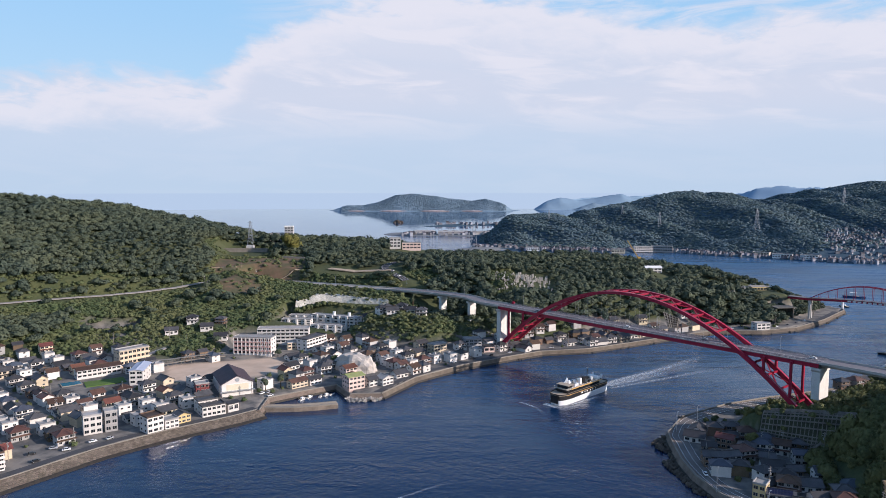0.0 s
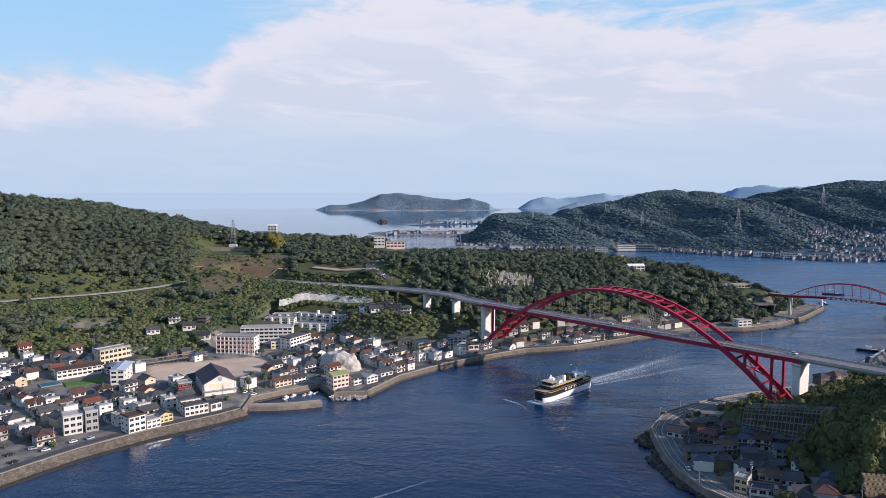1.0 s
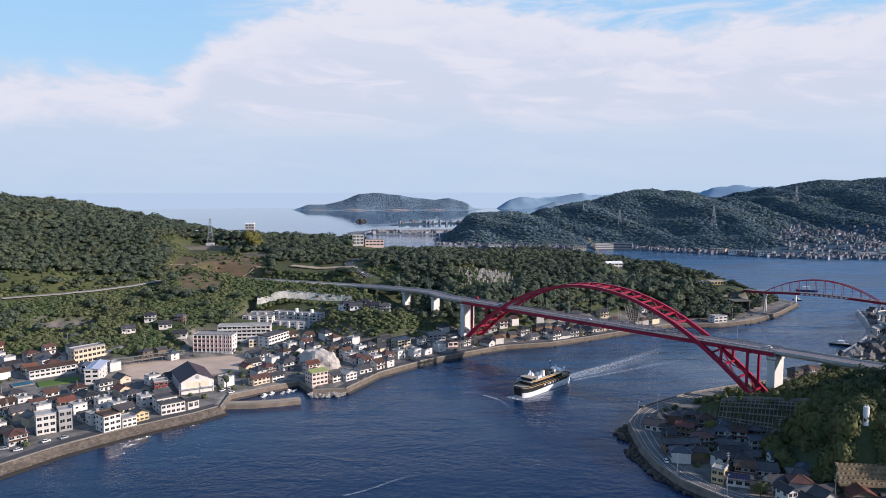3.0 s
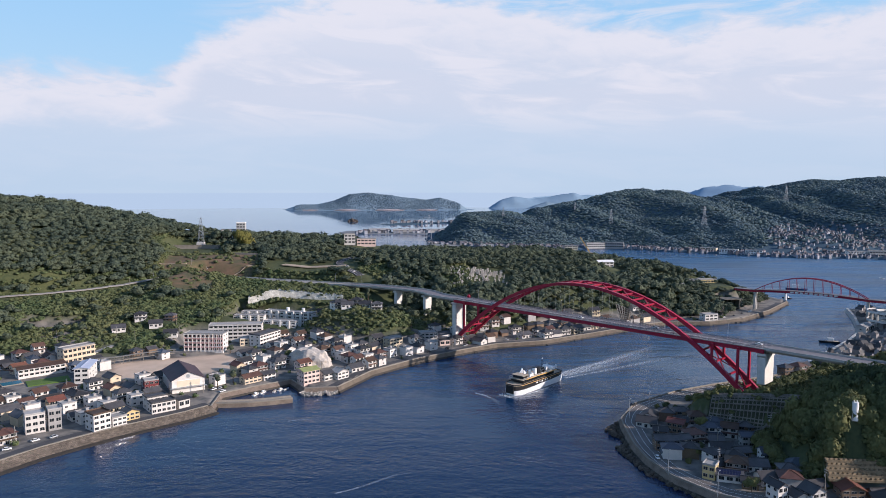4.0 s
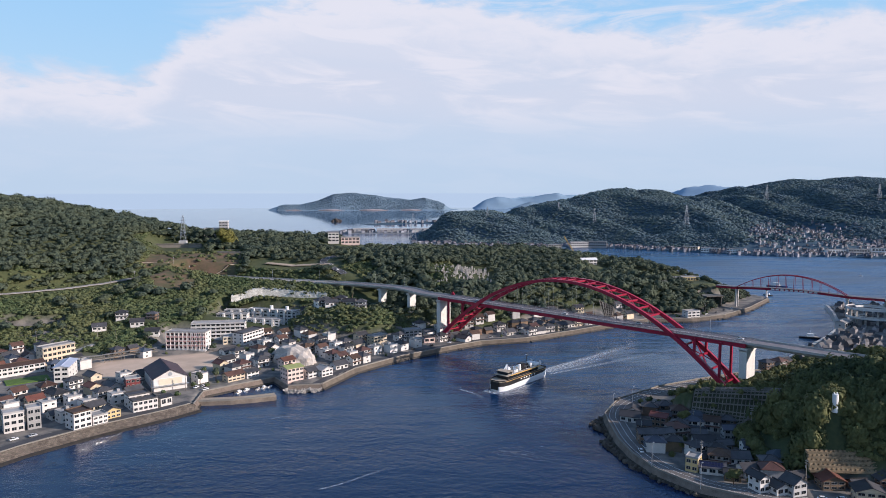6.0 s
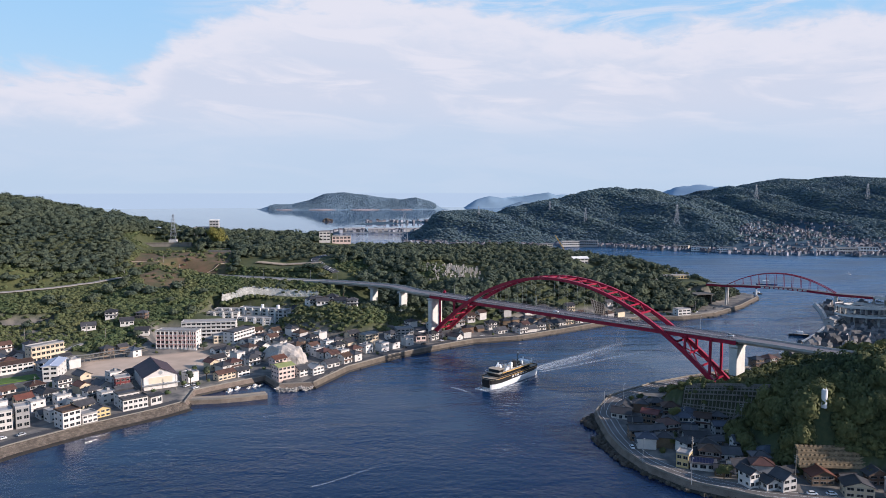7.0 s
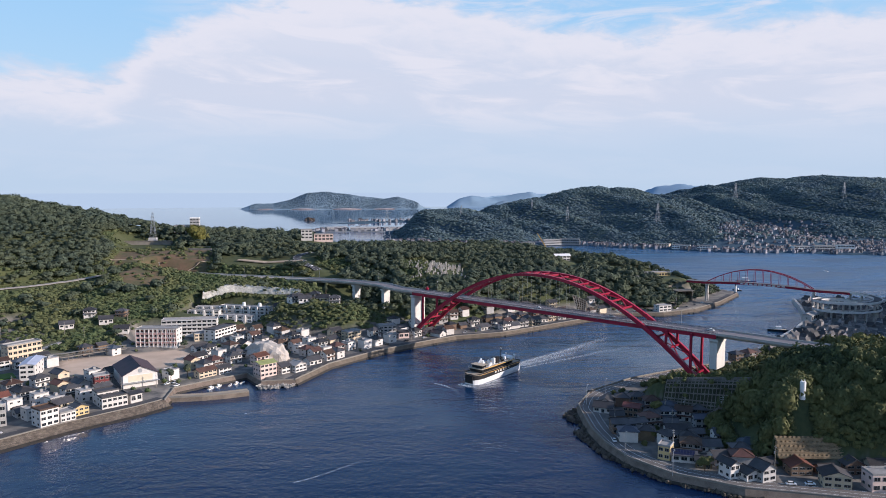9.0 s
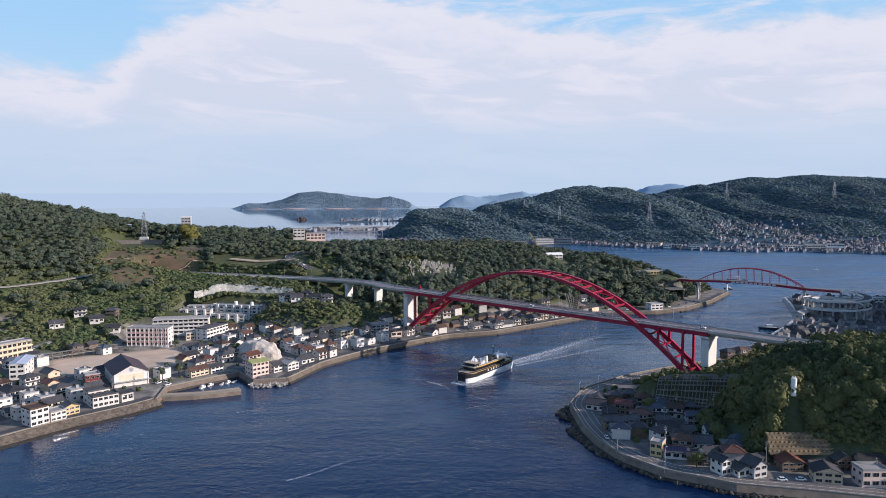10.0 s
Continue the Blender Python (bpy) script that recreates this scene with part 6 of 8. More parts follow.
# trees round the far foot of the headland, below the bridge's end
x, y = scatter(196, 345, 372, 500, 4.2)
z, sd = ground_right(x, y), side_of(x, y, COAST_R + BACK_R)
ok = (sd > 7) & (z < 12) & clear_of_things(x, y, 1.0) & (rn.uniform(size=len(x)) < 0.8) & clear_of(x, y, [tuple(on_bridge(250, 9.3, 0)[:2]), tuple(on_bridge(268, 9.3, 0)[:2])], 8)
ok &= clear_of(x, y, [tuple(p[:2]) for p in inset(COAST_R[6:20], 7.0)], 5.5)
x, y, z = x[ok], y[ok], z[ok]
r = rn.uniform(1.8, 3.4, len(x))
foliage("headland_woods", np.stack([x, y, z + r * 0.5, r, r * rn.uniform(0.9, 1.4, len(x))], -1), T_MID, LEAF_NEAR, "low woods at the far foot of the headland")

# low trees on the end of the point beside the old bridge
x, y = scatter(376, 446, 728, 822, 3.6)
z = ground_left(x, y)
ok = (z > 4.2) & (side_of(x, y, COAST_ALL) > 9) & clear_of(x, y, [(352, 788), (374, 790)], 9)
x, y, z = x[ok], y[ok], z[ok]
r = rn.uniform(1.8, 3.6, len(x))
foliage("forest", np.stack([x, y, z + r * 0.5, r, r * rn.uniform(0.8, 1.2, len(x))], -1), T_MID, LEAF_DARK, "trees on the end of the wooded point")

# garden trees and shrubs in the town
x, y = scatter(-430, 330, 330, 720, 8.0)
z = ground_left(x, y)
ok = (z > 3) & (z < 13) & clear_of_things(x, y, 1.0) & (side_of(x, y, COAST_ALL) > 10) & (rn.uniform(size=len(x)) < 0.30) & ~np.array([in_yard(a, b) for a, b in zip(x, y)], bool)
x, y, z = x[ok], y[ok], z[ok]
r = rn.uniform(0.9, 2.2, len(x))
foliage("garden_shrubs", np.stack([x, y, z + r * 0.5, r, r * 1.1], -1), T_BUSH, LEAF_BUSH, "garden shrubs between the town houses", "bushes")
x, y = scatter(112, 260, 235, 430, 6.0)
z = ground_right(x, y)
ok = (z > 3) & (z < 10) & clear_of_things(x, y, 0.8) & (side_of(x, y, COAST_R + BACK_R) > 13) & (rn.uniform(size=len(x)) < 0.35)
x, y, z = x[ok], y[ok], z[ok]
r = rn.uniform(0.9, 2.3, len(x))
foliage("garden_shrubs", np.stack([x, y, z + r * 0.5, r, r * 1.1], -1), T_NEAR, LEAF_NEAR, "garden shrubs between the headland houses", "bushes")

# woods across the bay and the island's cover
x, y = scatter(40, 1820, 1400, 2390, 6.6)
z, sd = ground_far(x, y), side_of(x, y, COAST_F + BACK_F)
ok = (z > 6) & (sd > 24) & (ground_far(x, y - 34) < z + 5) & (~far_town_zone(x, y, z) | (rn.uniform(size=len(x)) < 0.16 + 0.5 * (wave(x, y, 33) > 0.8)))
x, y, z = x[ok], y[ok], z[ok]
r = 3.6 + 3.4 * rn.beta(1.5, 2.5, len(x)) * (1 + 0.25 * wave(x, y, 60))
foliage("far_woods", np.stack([x, y, z + 0.5 + rn.uniform(-0.8, 1.2, len(x)), r, r * rn.uniform(0.5, 0.8, len(x))], -1), T_FAR, LEAF_HAZED, "woods on the hills across the bay, haze tinted into their green")


# the islands' woods
x, y = rn.uniform(LONG_ISLE[0][0], LONG_ISLE[-1][0], 6500), 4450 - rn.uniform(-12, 104, 6500)
z = ridge(x, y, LONG_ISLE, 110, 1.3) * (1 + rough(x, y, 55, 0.03)) - 3
ok = z > 4
r = rn.uniform(3, 6, len(x))
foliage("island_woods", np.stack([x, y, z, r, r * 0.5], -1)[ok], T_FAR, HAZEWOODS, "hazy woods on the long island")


def tree(x, y, height, radius, label, material=LEAF_DARK, seed=0, group="", z=None):
    """A single tree: tapered trunk with limbs and a crown of clumps."""
    rnd = random.Random(seed)
    t = empty("tree", pose(x, y, ground_at(x, y) if z is None else z), label, "tree", group)
    bm = bmesh.new()
    bmesh.ops.create_cone(bm, cap_ends=True, segments=7, radius1=0.04 * height, radius2=0.015 * height, depth=height * 0.75)
    bm.transform(pose(0, 0, height * 0.375))
    for k in range(4):
        a = k * 1.57 + rnd.uniform(-0.4, 0.4)
        beam(bm, (0, 0, height * (0.4 + 0.07 * k)), (math.cos(a) * radius * 0.6, math.sin(a) * radius * 0.6, height * (0.62 + 0.06 * k)), 0.02 * height, 0.02 * height)
    part("trunk", bm, BARK, t)
    rnn = np.random.RandomState(seed)
    V, F, k = [], [], 0
    for j in range(6):
        tv, tf = T_NEAR[(seed + j) % len(T_NEAR)]
        c = np.array([rnn.uniform(-0.5, 0.5) * radius, rnn.uniform(-0.5, 0.5) * radius, height * (0.55 + 0.07 * j)])
        V.append(tv * radius * rnn.uniform(0.45, 0.7) + c)
        F.append(tf + k)
        k += len(tv)
    mesh_object("crown", np.concatenate(V), np.concatenate(F).tolist(), material, t)
    return t

# ---- the ferry and its wake ----
HULLW = mat("ferry_white", (0.80, 0.80, 0.80), 0.4, 0.06, 0.3, 2)
DECKT = mat("ferry_deck", (0.46, 0.38, 0.29), 0.8, 0.2, 0.3, 2)
bow, stern = Vector((58.5, 434, 0)), Vector((97.5, 471.5, 0))
fd = (bow - stern).normalized()
ferry = empty("ferry", Matrix.Translation((bow + stern) / 2) @ Matrix.Rotation(math.atan2(fd.y, fd.x), 4, "Z"), "white and black car ferry under way with cluttered pale deck", "ferry")
HL, HB = (bow - stern).length / 2, 6.3


def hull_ring(z, grow=0.0):
    pts = []
    for u, w in ((-1.0, 0.72), (-0.97, 0.86), (-0.8, 1.0), (0.4, 1.0), (0.7, 0.98), (0.88, 0.84), (0.97, 0.66), (1.0, 0.55)):
        pts.append((u * (HL + grow * (0.5 if u > 0 else 0.2)), w * (HB + grow)))
    ring = [(x, y, z) for x, y in pts] + [(x, -y, z) for x, y in reversed(pts)]
    return ring


def skin(bm, rings, cap=True):
    rows = [[bm.verts.new(p) for p in r] for r in rings]
    k = len(rows[0])
    for a, b in zip(rows, rows[1:]):
        for i in range(k):
            bm.faces.new((a[i], a[(i + 1) % k], b[(i + 1) % k], b[i]))
    if cap:
        bm.faces.new(rows[0][::-1]), bm.faces.new(rows[-1])
    bmesh.ops.recalc_face_normals(bm, faces=bm.faces)
    return bm


GOLD = mat("gold_trim", (0.62, 0.36, 0.10), 0.45, 0.1, 0.3, 2)


def raised(ring, stern, bow_z):
    """The ring with its height changed from stern to bow: the ship's sheer."""
    return [(x, y, z + stern * max(0.0, -x / HL) ** 2 + bow_z * max(0.0, x / HL) ** 3) for x, y, z in ring]


part("hull", skin(bmesh.new(), [hull_ring(-1.5, -0.9), hull_ring(0.5, -0.3), raised(hull_ring(1.7, 0.1), 0.4, 0.1), raised(hull_ring(3.1, 0.3), 1.5, 0.2)]), HULLW, ferry, "white steel hull")
part("car_deck", skin(bmesh.new(), [hull_ring(2.9, -0.25), hull_ring(6.4, -0.25)]), BLACK, ferry, "black car deck with dark openings")
part("upper_deck", skin(bmesh.new(), [hull_ring(6.41, 0.35), hull_ring(6.66, 0.35)]), DECKT, ferry, "grey-beige upper deck")
part("bulwark", skin(bmesh.new(), [hull_ring(6.67, 0.28), hull_ring(7.35, 0.28)], False), BLACK, ferry)
bm = bmesh.new()
box(bm, -HL * 0.66, HL * 0.70, -HB * 0.74, HB * 0.74, 6.67, 9.2, 0.25)
part("cabin", bm, BLACK, ferry, "black glazed passenger cabin")
bm = bmesh.new()
box(bm, -HL * 0.72, HL * 0.76, -HB * 0.88, HB * 0.88, 9.21, 9.5, 0.1)
part("sun_deck", bm, mat("pale_sun_deck", (0.50, 0.42, 0.33), 0.8, 0.25, 0.4, 2), ferry)
for sy in (-1, 1):
    fitting(ferry, "trim", -HL * 0.72, HL * 0.60, sy * HB * 0.89 - 0.06, sy * HB * 0.89 + 0.06, 9.05, 9.62, GOLD)
    fitting(ferry, "trim", -HL * 0.90, HL * 0.86, sy * (HB + 0.36) - 0.05, sy * (HB + 0.36) + 0.05, 6.38, 6.64, GOLD)
    for k in range(14):
        x = -HL * 0.6 + k * HL * 0.09
        fitting(ferry, "window", x, x + 1.6, sy * HB * 0.745 - 0.05, sy * HB * 0.745 + 0.05, 7.5, 8.6, GLASS)
    for k in range(6):
        x = -HL * 0.42 + k * HL * 0.115
        fitting(ferry, "port", x, x + (1.5 if k % 2 else 0.8), sy * (HB - 0.22) - 0.06, sy * (HB - 0.22) + 0.06, 4.6, 5.6, HULLW)
    fitting(ferry, "rail", -HL * 0.72, HL * 0.76, sy * HB * 0.87 - 0.03, sy * HB * 0.87 + 0.03, 10.4, 10.5, HULLW)
    for k in range(15):
        x = -HL * 0.71 + k * HL * 0.104
        fitting(ferry, "stanchion", x, x + 0.07, sy * HB * 0.87 - 0.04, sy * HB * 0.87 + 0.04, 9.5, 10.45, HULLW)
for y in (-4.2, -2.1, 0.0, 2.1, 4.2):
    fitting(ferry, "front_pane", HL * 0.702, HL * 0.71, y - 0.9, y + 0.9, 7.5, 8.7, GLASS)
wheelhouse = fitting(ferry, "wheelhouse", HL * 0.50, HL * 0.68, -HB * 0.72, HB * 0.72, 9.51, 11.5, BLACK, 0.3)
fitting(wheelhouse, "front_window", HL * 0.682, HL * 0.69, -HB * 0.62, HB * 0.62, 10.3, 11.1, GLASS)
fitting(wheelhouse, "wheelhouse_roof", HL * 0.47, HL * 0.70, -HB * 0.78, HB * 0.78, 11.51, 11.75, DECKT, 0.05)
fitting(ferry, "funnel", -HL * 0.12, HL * 0.0, 1.4, 3.2, 9.61, 13.8, BLACK, 0.2)
fitting(ferry, "funnel", HL * 0.03, HL * 0.10, 1.2, 3.0, 9.61, 13.6, HULLW, 0.2)
for x, y, w, d, h, m in ((0.30, 3.4, 1.6, 1.2, 1.5, HULLW), (0.20, -3.6, 2.2, 1.4, 1.2, HULLW), (0.12, -1.0, 1.5, 1.5, 2.4, HULLW), (-0.18, -3.8, 2.6, 1.3, 1.1, HULLW), (-0.28, 3.2, 2.0, 1.5, 1.4, BLACK), (-0.46, 1.5, 1.4, 1.4, 2.2, HULLW), (-0.5, -2.2, 2.4, 1.2, 1.2, BLACK), (0.40, 4.3, 0.9, 0.9, 2.0, HULLW), (-0.05, 4.4, 2.4, 0.7, 0.9, BLACK), (-0.80, 3.6, 1.0, 1.0, 2.6, HULLW), (-0.80, -3.6, 1.0, 1.0, 2.6, HULLW)):
    fitting(ferry, "deck_box", HL * x - w / 2, HL * x + w / 2, y - d / 2, y + d / 2, 9.61, 9.61 + h, m, 0.12)
fitting(ferry, "awning", -HL * 0.34, -HL * 0.12, -HB * 0.55, HB * 0.3, 12.0, 12.2, BLACK, 0.05)
fitting(ferry, "bow_ramp", HL + 0.1, HL + 0.55, -3.0, 3.0, 1.2, 6.0, BLACK)
fitting(ferry, "davit_house", -HL * 0.72, -HL * 0.6, -HB * 0.7, HB * 0.7, 9.61, 11.4, HULLW, 0.2)
fitting(ferry, "vent", HL * 0.3, HL * 0.36, -2.8, -1.4, 9.61, 12.6, HULLW, 0.2)
fitting(ferry, "vent", HL * 0.2, HL * 0.26, 2.0, 3.6, 9.61, 11.4, HULLW, 0.2)
fitting(ferry, "life_raft_canister", -HL * 0.4, -HL * 0.33, -HB * 0.8, -HB * 0.6, 9.61, 10.7, HULLW, 0.2)
fitting(ferry, "life_raft_canister", -HL * 0.25, -HL * 0.18, -HB * 0.8, -HB * 0.6, 9.61, 10.7, HULLW, 0.2)
bm = bmesh.new()
beam(bm, (HL * 0.46, -2.0, 9.6), (HL * 0.40, -2.0, 14.6), 0.9, 0.7)
beam(bm, (HL * 0.40, -2.0, 14.2), (HL * 0.52, -2.0, 11.7), 0.5, 0.5)
part("radar_mast", bm, HULLW, ferry)
bm = bmesh.new()
beam(bm, (-HL * 0.35, 0, 9.6), (-HL * 0.36, 0, 19.5), 0.35, 0.35)
beam(bm, (-HL * 0.355, -1.6, 16.5), (-HL * 0.355, 1.6, 16.5), 0.2, 0.2)
mast = part("mast", bm, BLACK, ferry)
bm = bmesh.new()
beam(bm, (-HL * 0.356, -0.5, 18.2), (-HL * 0.356, 0.5, 18.2), 0.5, 0.4)
part("mast_lamp", bm, HULLW, mast, "white mast lamp")


def foam_material(name, low, high, scale, stretch):
    m = bpy.data.materials.new(name)
    m.use_nodes = True
    n, l = m.node_tree.nodes, m.node_tree.links
    b = n["Principled BSDF"]
    b.inputs["Base Color"].default_value, b.inputs["Roughness"].default_value = (0.72, 0.77, 0.80, 1), 0.8
    g = n.new("ShaderNodeTexCoord")
    mp = n.new("ShaderNodeMapping")
    mp.inputs["Scale"].default_value = stretch
    l.new(g.outputs["Object"], mp.inputs[0])
    nz = n.new("ShaderNodeTexNoise")
    nz.inputs["Scale"].default_value, nz.inputs["Detail"].default_value, nz.inputs["Distortion"].default_value = scale, 6, 1.0
    l.new(mp.outputs[0], nz.inputs["Vector"])
    mr = n.new("ShaderNodeMapRange")
    mr.inputs["From Min"].default_value, mr.inputs["From Max"].default_value = low, high
    l.new(nz.outputs["Fac"], mr.inputs["Value"])
    at = n.new("ShaderNodeAttribute")
    at.attribute_name = "thick"
    mu = n.new("ShaderNodeMath")
    mu.operation = "MULTIPLY"
    l.new(mr.outputs[0], mu.inputs[0]), l.new(at.outputs["Fac"], mu.inputs[1])
    l.new(mu.outputs[0], b.inputs["Alpha"])
    return m


FOAM = foam_material("foam", 0.36, 0.80, 0.9, (1, 1, 1))


def foam_strip(name, line, widths, label, z=0.12, core=1.0):
    """A patch of foam on the water that thins out towards its edges and its end."""
    P = spline(line, 10)
    n = len(P)
    V, A, F = [], [], []
    for i, p in enumerate(P):
        t = (P[min(i + 1, n - 1)] - P[max(i - 1, 0)]).normalized()
        r = Vector((t.y, -t.x, 0))
        w = widths[0] + (widths[1] - widths[0]) * i / (n - 1)
        for s, a in ((-1, 0), (-0.4, 1), (0.4, 1), (1, 0)):
            V.append(p + r * s * w + Vector((0, 0, z)))
            A.append(a * core * (1 - (i / (n - 1)) ** 1.5) * (1 if i else 0.6))
    for i in range(n - 1):
        for k in range(3):
            a = i * 4 + k
            F.append((a, a + 1, a + 5, a + 4))
    ob = mesh_object(name, V, F, FOAM)
    at = ob.data.attributes.new("thick", "FLOAT", "POINT")
    at.data.foreach_set("value", A)
    return tagged(ob, label, "wake", kind="stuff")


foam_strip("wake", [(100, 481, 0), (125, 501, 0), (150, 519, 0), (180, 545, 0), (214, 574, 0)], (3.0, 5.0), "white foam trail spreading behind the ferry", core=1.1)
foam_strip("wake", [(104, 472, 0), (128, 485, 0), (152, 498, 0), (175, 511, 0), (200, 524, 0), (235, 544, 0)], (2.2, 4.0), "white foam trail spreading behind the ferry", core=0.8)
foam_strip("wake", [(104, 479, 0), (120, 491, 0), (140, 506, 0), (165, 527, 0), (200, 556, 0)], (5.0, 14.0), "pale churned water behind the ferry", z=0.08, core=1.0)
side = Vector((-fd.y, fd.x, 0))
for sg in (-1, 1):
    foam_strip("bow_wave", [bow + fd * 2.5, bow - fd * 6 + side * sg * 6.5, bow - fd * 18 + side * sg * 8.5, bow - fd * 40 + side * sg * 10, bow - fd * 58 + side * sg * 13], (1.2, 1.8), "white bow wave along the ferry's hull", core=1.5)
foam_strip("bow_wave", [bow + fd * 2.8 - side * 6, bow + fd * 3.2, bow + fd * 2.8 + side * 6, bow + side * 8], (3.2, 2.2), "churned white water under the ferry's bow", core=1.8)
foam_strip("eddy_foam", [(36, 440, 0), (42, 433, 0), (47, 424, 0), (49, 412, 0)], (1.2, 1.6), "thin line of foam where currents meet", core=0.9)
foam_strip("eddy_foam", [(46, 441, 0), (30, 446, 0), (8, 449, 0)], (0.6, 0.9), "thin line of foam where currents meet", core=0.6)
foam_strip("eddy_foam", [(-80, 390, 0), (-72, 393, 0), (-62, 391, 0)], (0.8, 1.0), "small foam streak on the current", core=0.7)
foam_strip("eddy_foam", [(-44, 290, 0), (-32, 297, 0), (-18, 308, 0), (-8, 311, 0)], (0.7, 1.1), "small foam streak on the current", core=0.7)
foam_strip("wake", [(520, 883, 0), (470, 905, 0), (420, 930, 0), (350, 975, 0)], (1.5, 6.0), "foam trail of a distant boat", core=0.9)


# ---- boats ----
def boat(x, y, ang, L, label, hull_m=WHITE, cabin=True, mast=False, group="", at_bow=0.2):
    b = empty("boat", pose(x, y, 0, 0, 0, ang), label, "boat", group)
    B = L * 0.14

    def ring(z, s):
        p = [(-L / 2, 0.8), (-L * 0.1, 1.0), (L * 0.25, 0.85), (L * 0.42, 0.45), (L / 2, 0.06)]
        return [(x * (0.96 if s < 1 else 1), w * B * s, z) for x, w in p] + [(x * (0.96 if s < 1 else 1), -w * B * s, z) for x, w in reversed(p)]

    part("hull", skin(bmesh.new(), [ring(-0.4, 0.75), ring(0.1 * L, 1.05)]), hull_m, b)
    fitting(b, "deck", -L * 0.44, L * 0.2, -B * 0.75, B * 0.75, 0.1 * L, 0.1 * L + 0.08, DECKT)
    if cabin:
        fitting(b, "cabin", -L * at_bow, L * 0.1, -B * 0.6, B * 0.6, 0.1 * L + 0.09, 0.1 * L + 0.16 * L, WHITE, 0.1)
        fitting(b, "window", L * 0.1, L * 0.1 + 0.06, -B * 0.5, B * 0.5, 0.18 * L, 0.23 * L, GLASS)
    if mast:
        bm = bmesh.new()
        beam(bm, (-L * 0.05, 0, 0.2 * L), (-L * 0.05, 0, 0.55 * L), 0.2, 0.2)
        part("mast", bm, STEEL, b)
    return b


for x, y, a, L, c in ((-109.5, 445, 70, 7.5, True), (-105.5, 450, 65, 6.5, True), (-98.5, 452, 80, 6, False), (-95, 455, 72, 6.5, True), (-91.5, 457, 60, 5.5, False)):
    boat(x, y, a, L, "small white motor boat moored in the basin", group="boats in the basin", cabin=c)
boat(365.5, 571.5, 160, 17, "dark-hulled fishing boat off the quay", BLACK, True, True)
boat(466, 815, 120, 12, "small boat with a pale cabin near the point", BLACK, True, True)
boat(519, 884, -25, 27, "blue and white harbour vessel in the strait", mat("blue_hull", (0.03, 0.06, 0.14), 0.5), True, True)
boat(716, 992, 100, 8, "tiny white sailing dinghy far out", WHITE, False, True)
rocks("islet", [(-216, 2862, 0), (-188, 2866, 0)], 26, 6, 9, "small dark wooded islet in the bay", 44)

# ---- the older red bridge with its spiral ramp ----
A1, B1 = Vector((378, 725, 0)), Vector((456, 651, 0))
d1 = (B1 - A1).normalized()
n1 = Vector((-d1.y, d1.x, 0))
L1 = (B1 - A1).length
OLD = Matrix(((d1.x, n1.x, 0, A1.x), (d1.y, n1.y, 0, A1.y), (0, 0, 1, 0), (0, 0, 0, 1)))
old = empty("tied_arch_bridge", OLD, "older red tied-arch road bridge over the narrows", "bridge")


def deck1(s):
    return 25.2 + 2.2 * (1 - ((s - L1 / 2) / (L1 / 2)) ** 2)


for y in (-3.2, 3.2):
    bm = bmesh.new()
    sweep(bm, [(L1 * k / 24, y, deck1(L1 * k / 24) + 14.5 * (1 - ((k - 12) / 12) ** 2)) for k in range(25)], [(-0.4, -0.42), (0.4, -0.42), (0.4, 0.42), (-0.4, 0.42)])
    part("arch_rib", bm, RED, old)
    bm = bmesh.new()
    sweep(bm, [(s, y, deck1(max(0, min(s, L1)))) for s in np.linspace(-22, L1 + 33, 40)], [(-0.3, -2.4), (0.3, -2.4), (0.3, -0.1), (-0.3, -0.1)])
    part("girder", bm, RED, old)
    for k in range(1, 13):
        s = L1 * k / 13
        bm = bmesh.new()
        beam(bm, (s, y, deck1(s)), (s, y, deck1(s) + 14.5 * (1 - ((s - L1 / 2) / (L1 / 2)) ** 2)), 0.34, 0.34)
        part("hanger", bm, RED, old)
for k in range(3, 11):
    s = L1 * k / 13
    z = deck1(s) + 14.5 * (1 - ((s - L1 / 2) / (L1 / 2)) ** 2)
    bm = bmesh.new()
    beam(bm, (s, -3.2, z), (s, 3.2, z), 0.4, 0.4)
    part("strut", bm, RED, old)
bm = bmesh.new()
sweep(bm, [(s, 0, deck1(max(0, min(s, L1)))) for s in np.linspace(-22, L1 + 33, 40)], [(-4.4, -0.1), (4.4, -0.1), (4.4, 0.2), (-4.4, 0.2)])
part("road_deck", bm, DECKTOP, old)
for k in range(10):
    fitting(old, "sign_bar", 36 + 4.6 * k, 39.2 + 4.6 * k, -3.62, -3.52, deck1(40) - 2.0, deck1(40) - 0.5, WHITE)
for s in (0, L1):
    for y in (-2.8, 2.8):
        bm = bmesh.new()
        box(bm, s - 0.9, s + 0.9, y - 0.9, y + 0.9, 0, deck1(s) - 2.4, 0.1)
        part("pier", bm, CONCRETE, old)
    fitting(old, "pier_beam", s - 1.2, s + 1.2, -4, 4, deck1(s) - 4.0, deck1(s) - 2.4, CONCRETE)
ramp = empty("spiral_ramp", None, "pale concrete spiral road ramp on slim pillars", "ramp")
RC, RR = Vector((461.5, 608.5, 0)), 26.0
a0 = radians(46.5)
RAMPW = mat("ramp_concrete", (0.64, 0.63, 0.61), 0.8, 0.2, 0.2, 2)
hel = [Vector((RC.x + RR * math.cos(a0 - k * 0.115), RC.y + RR * math.sin(a0 - k * 0.115), 24.9 - k * 0.15)) for k in range(104)]
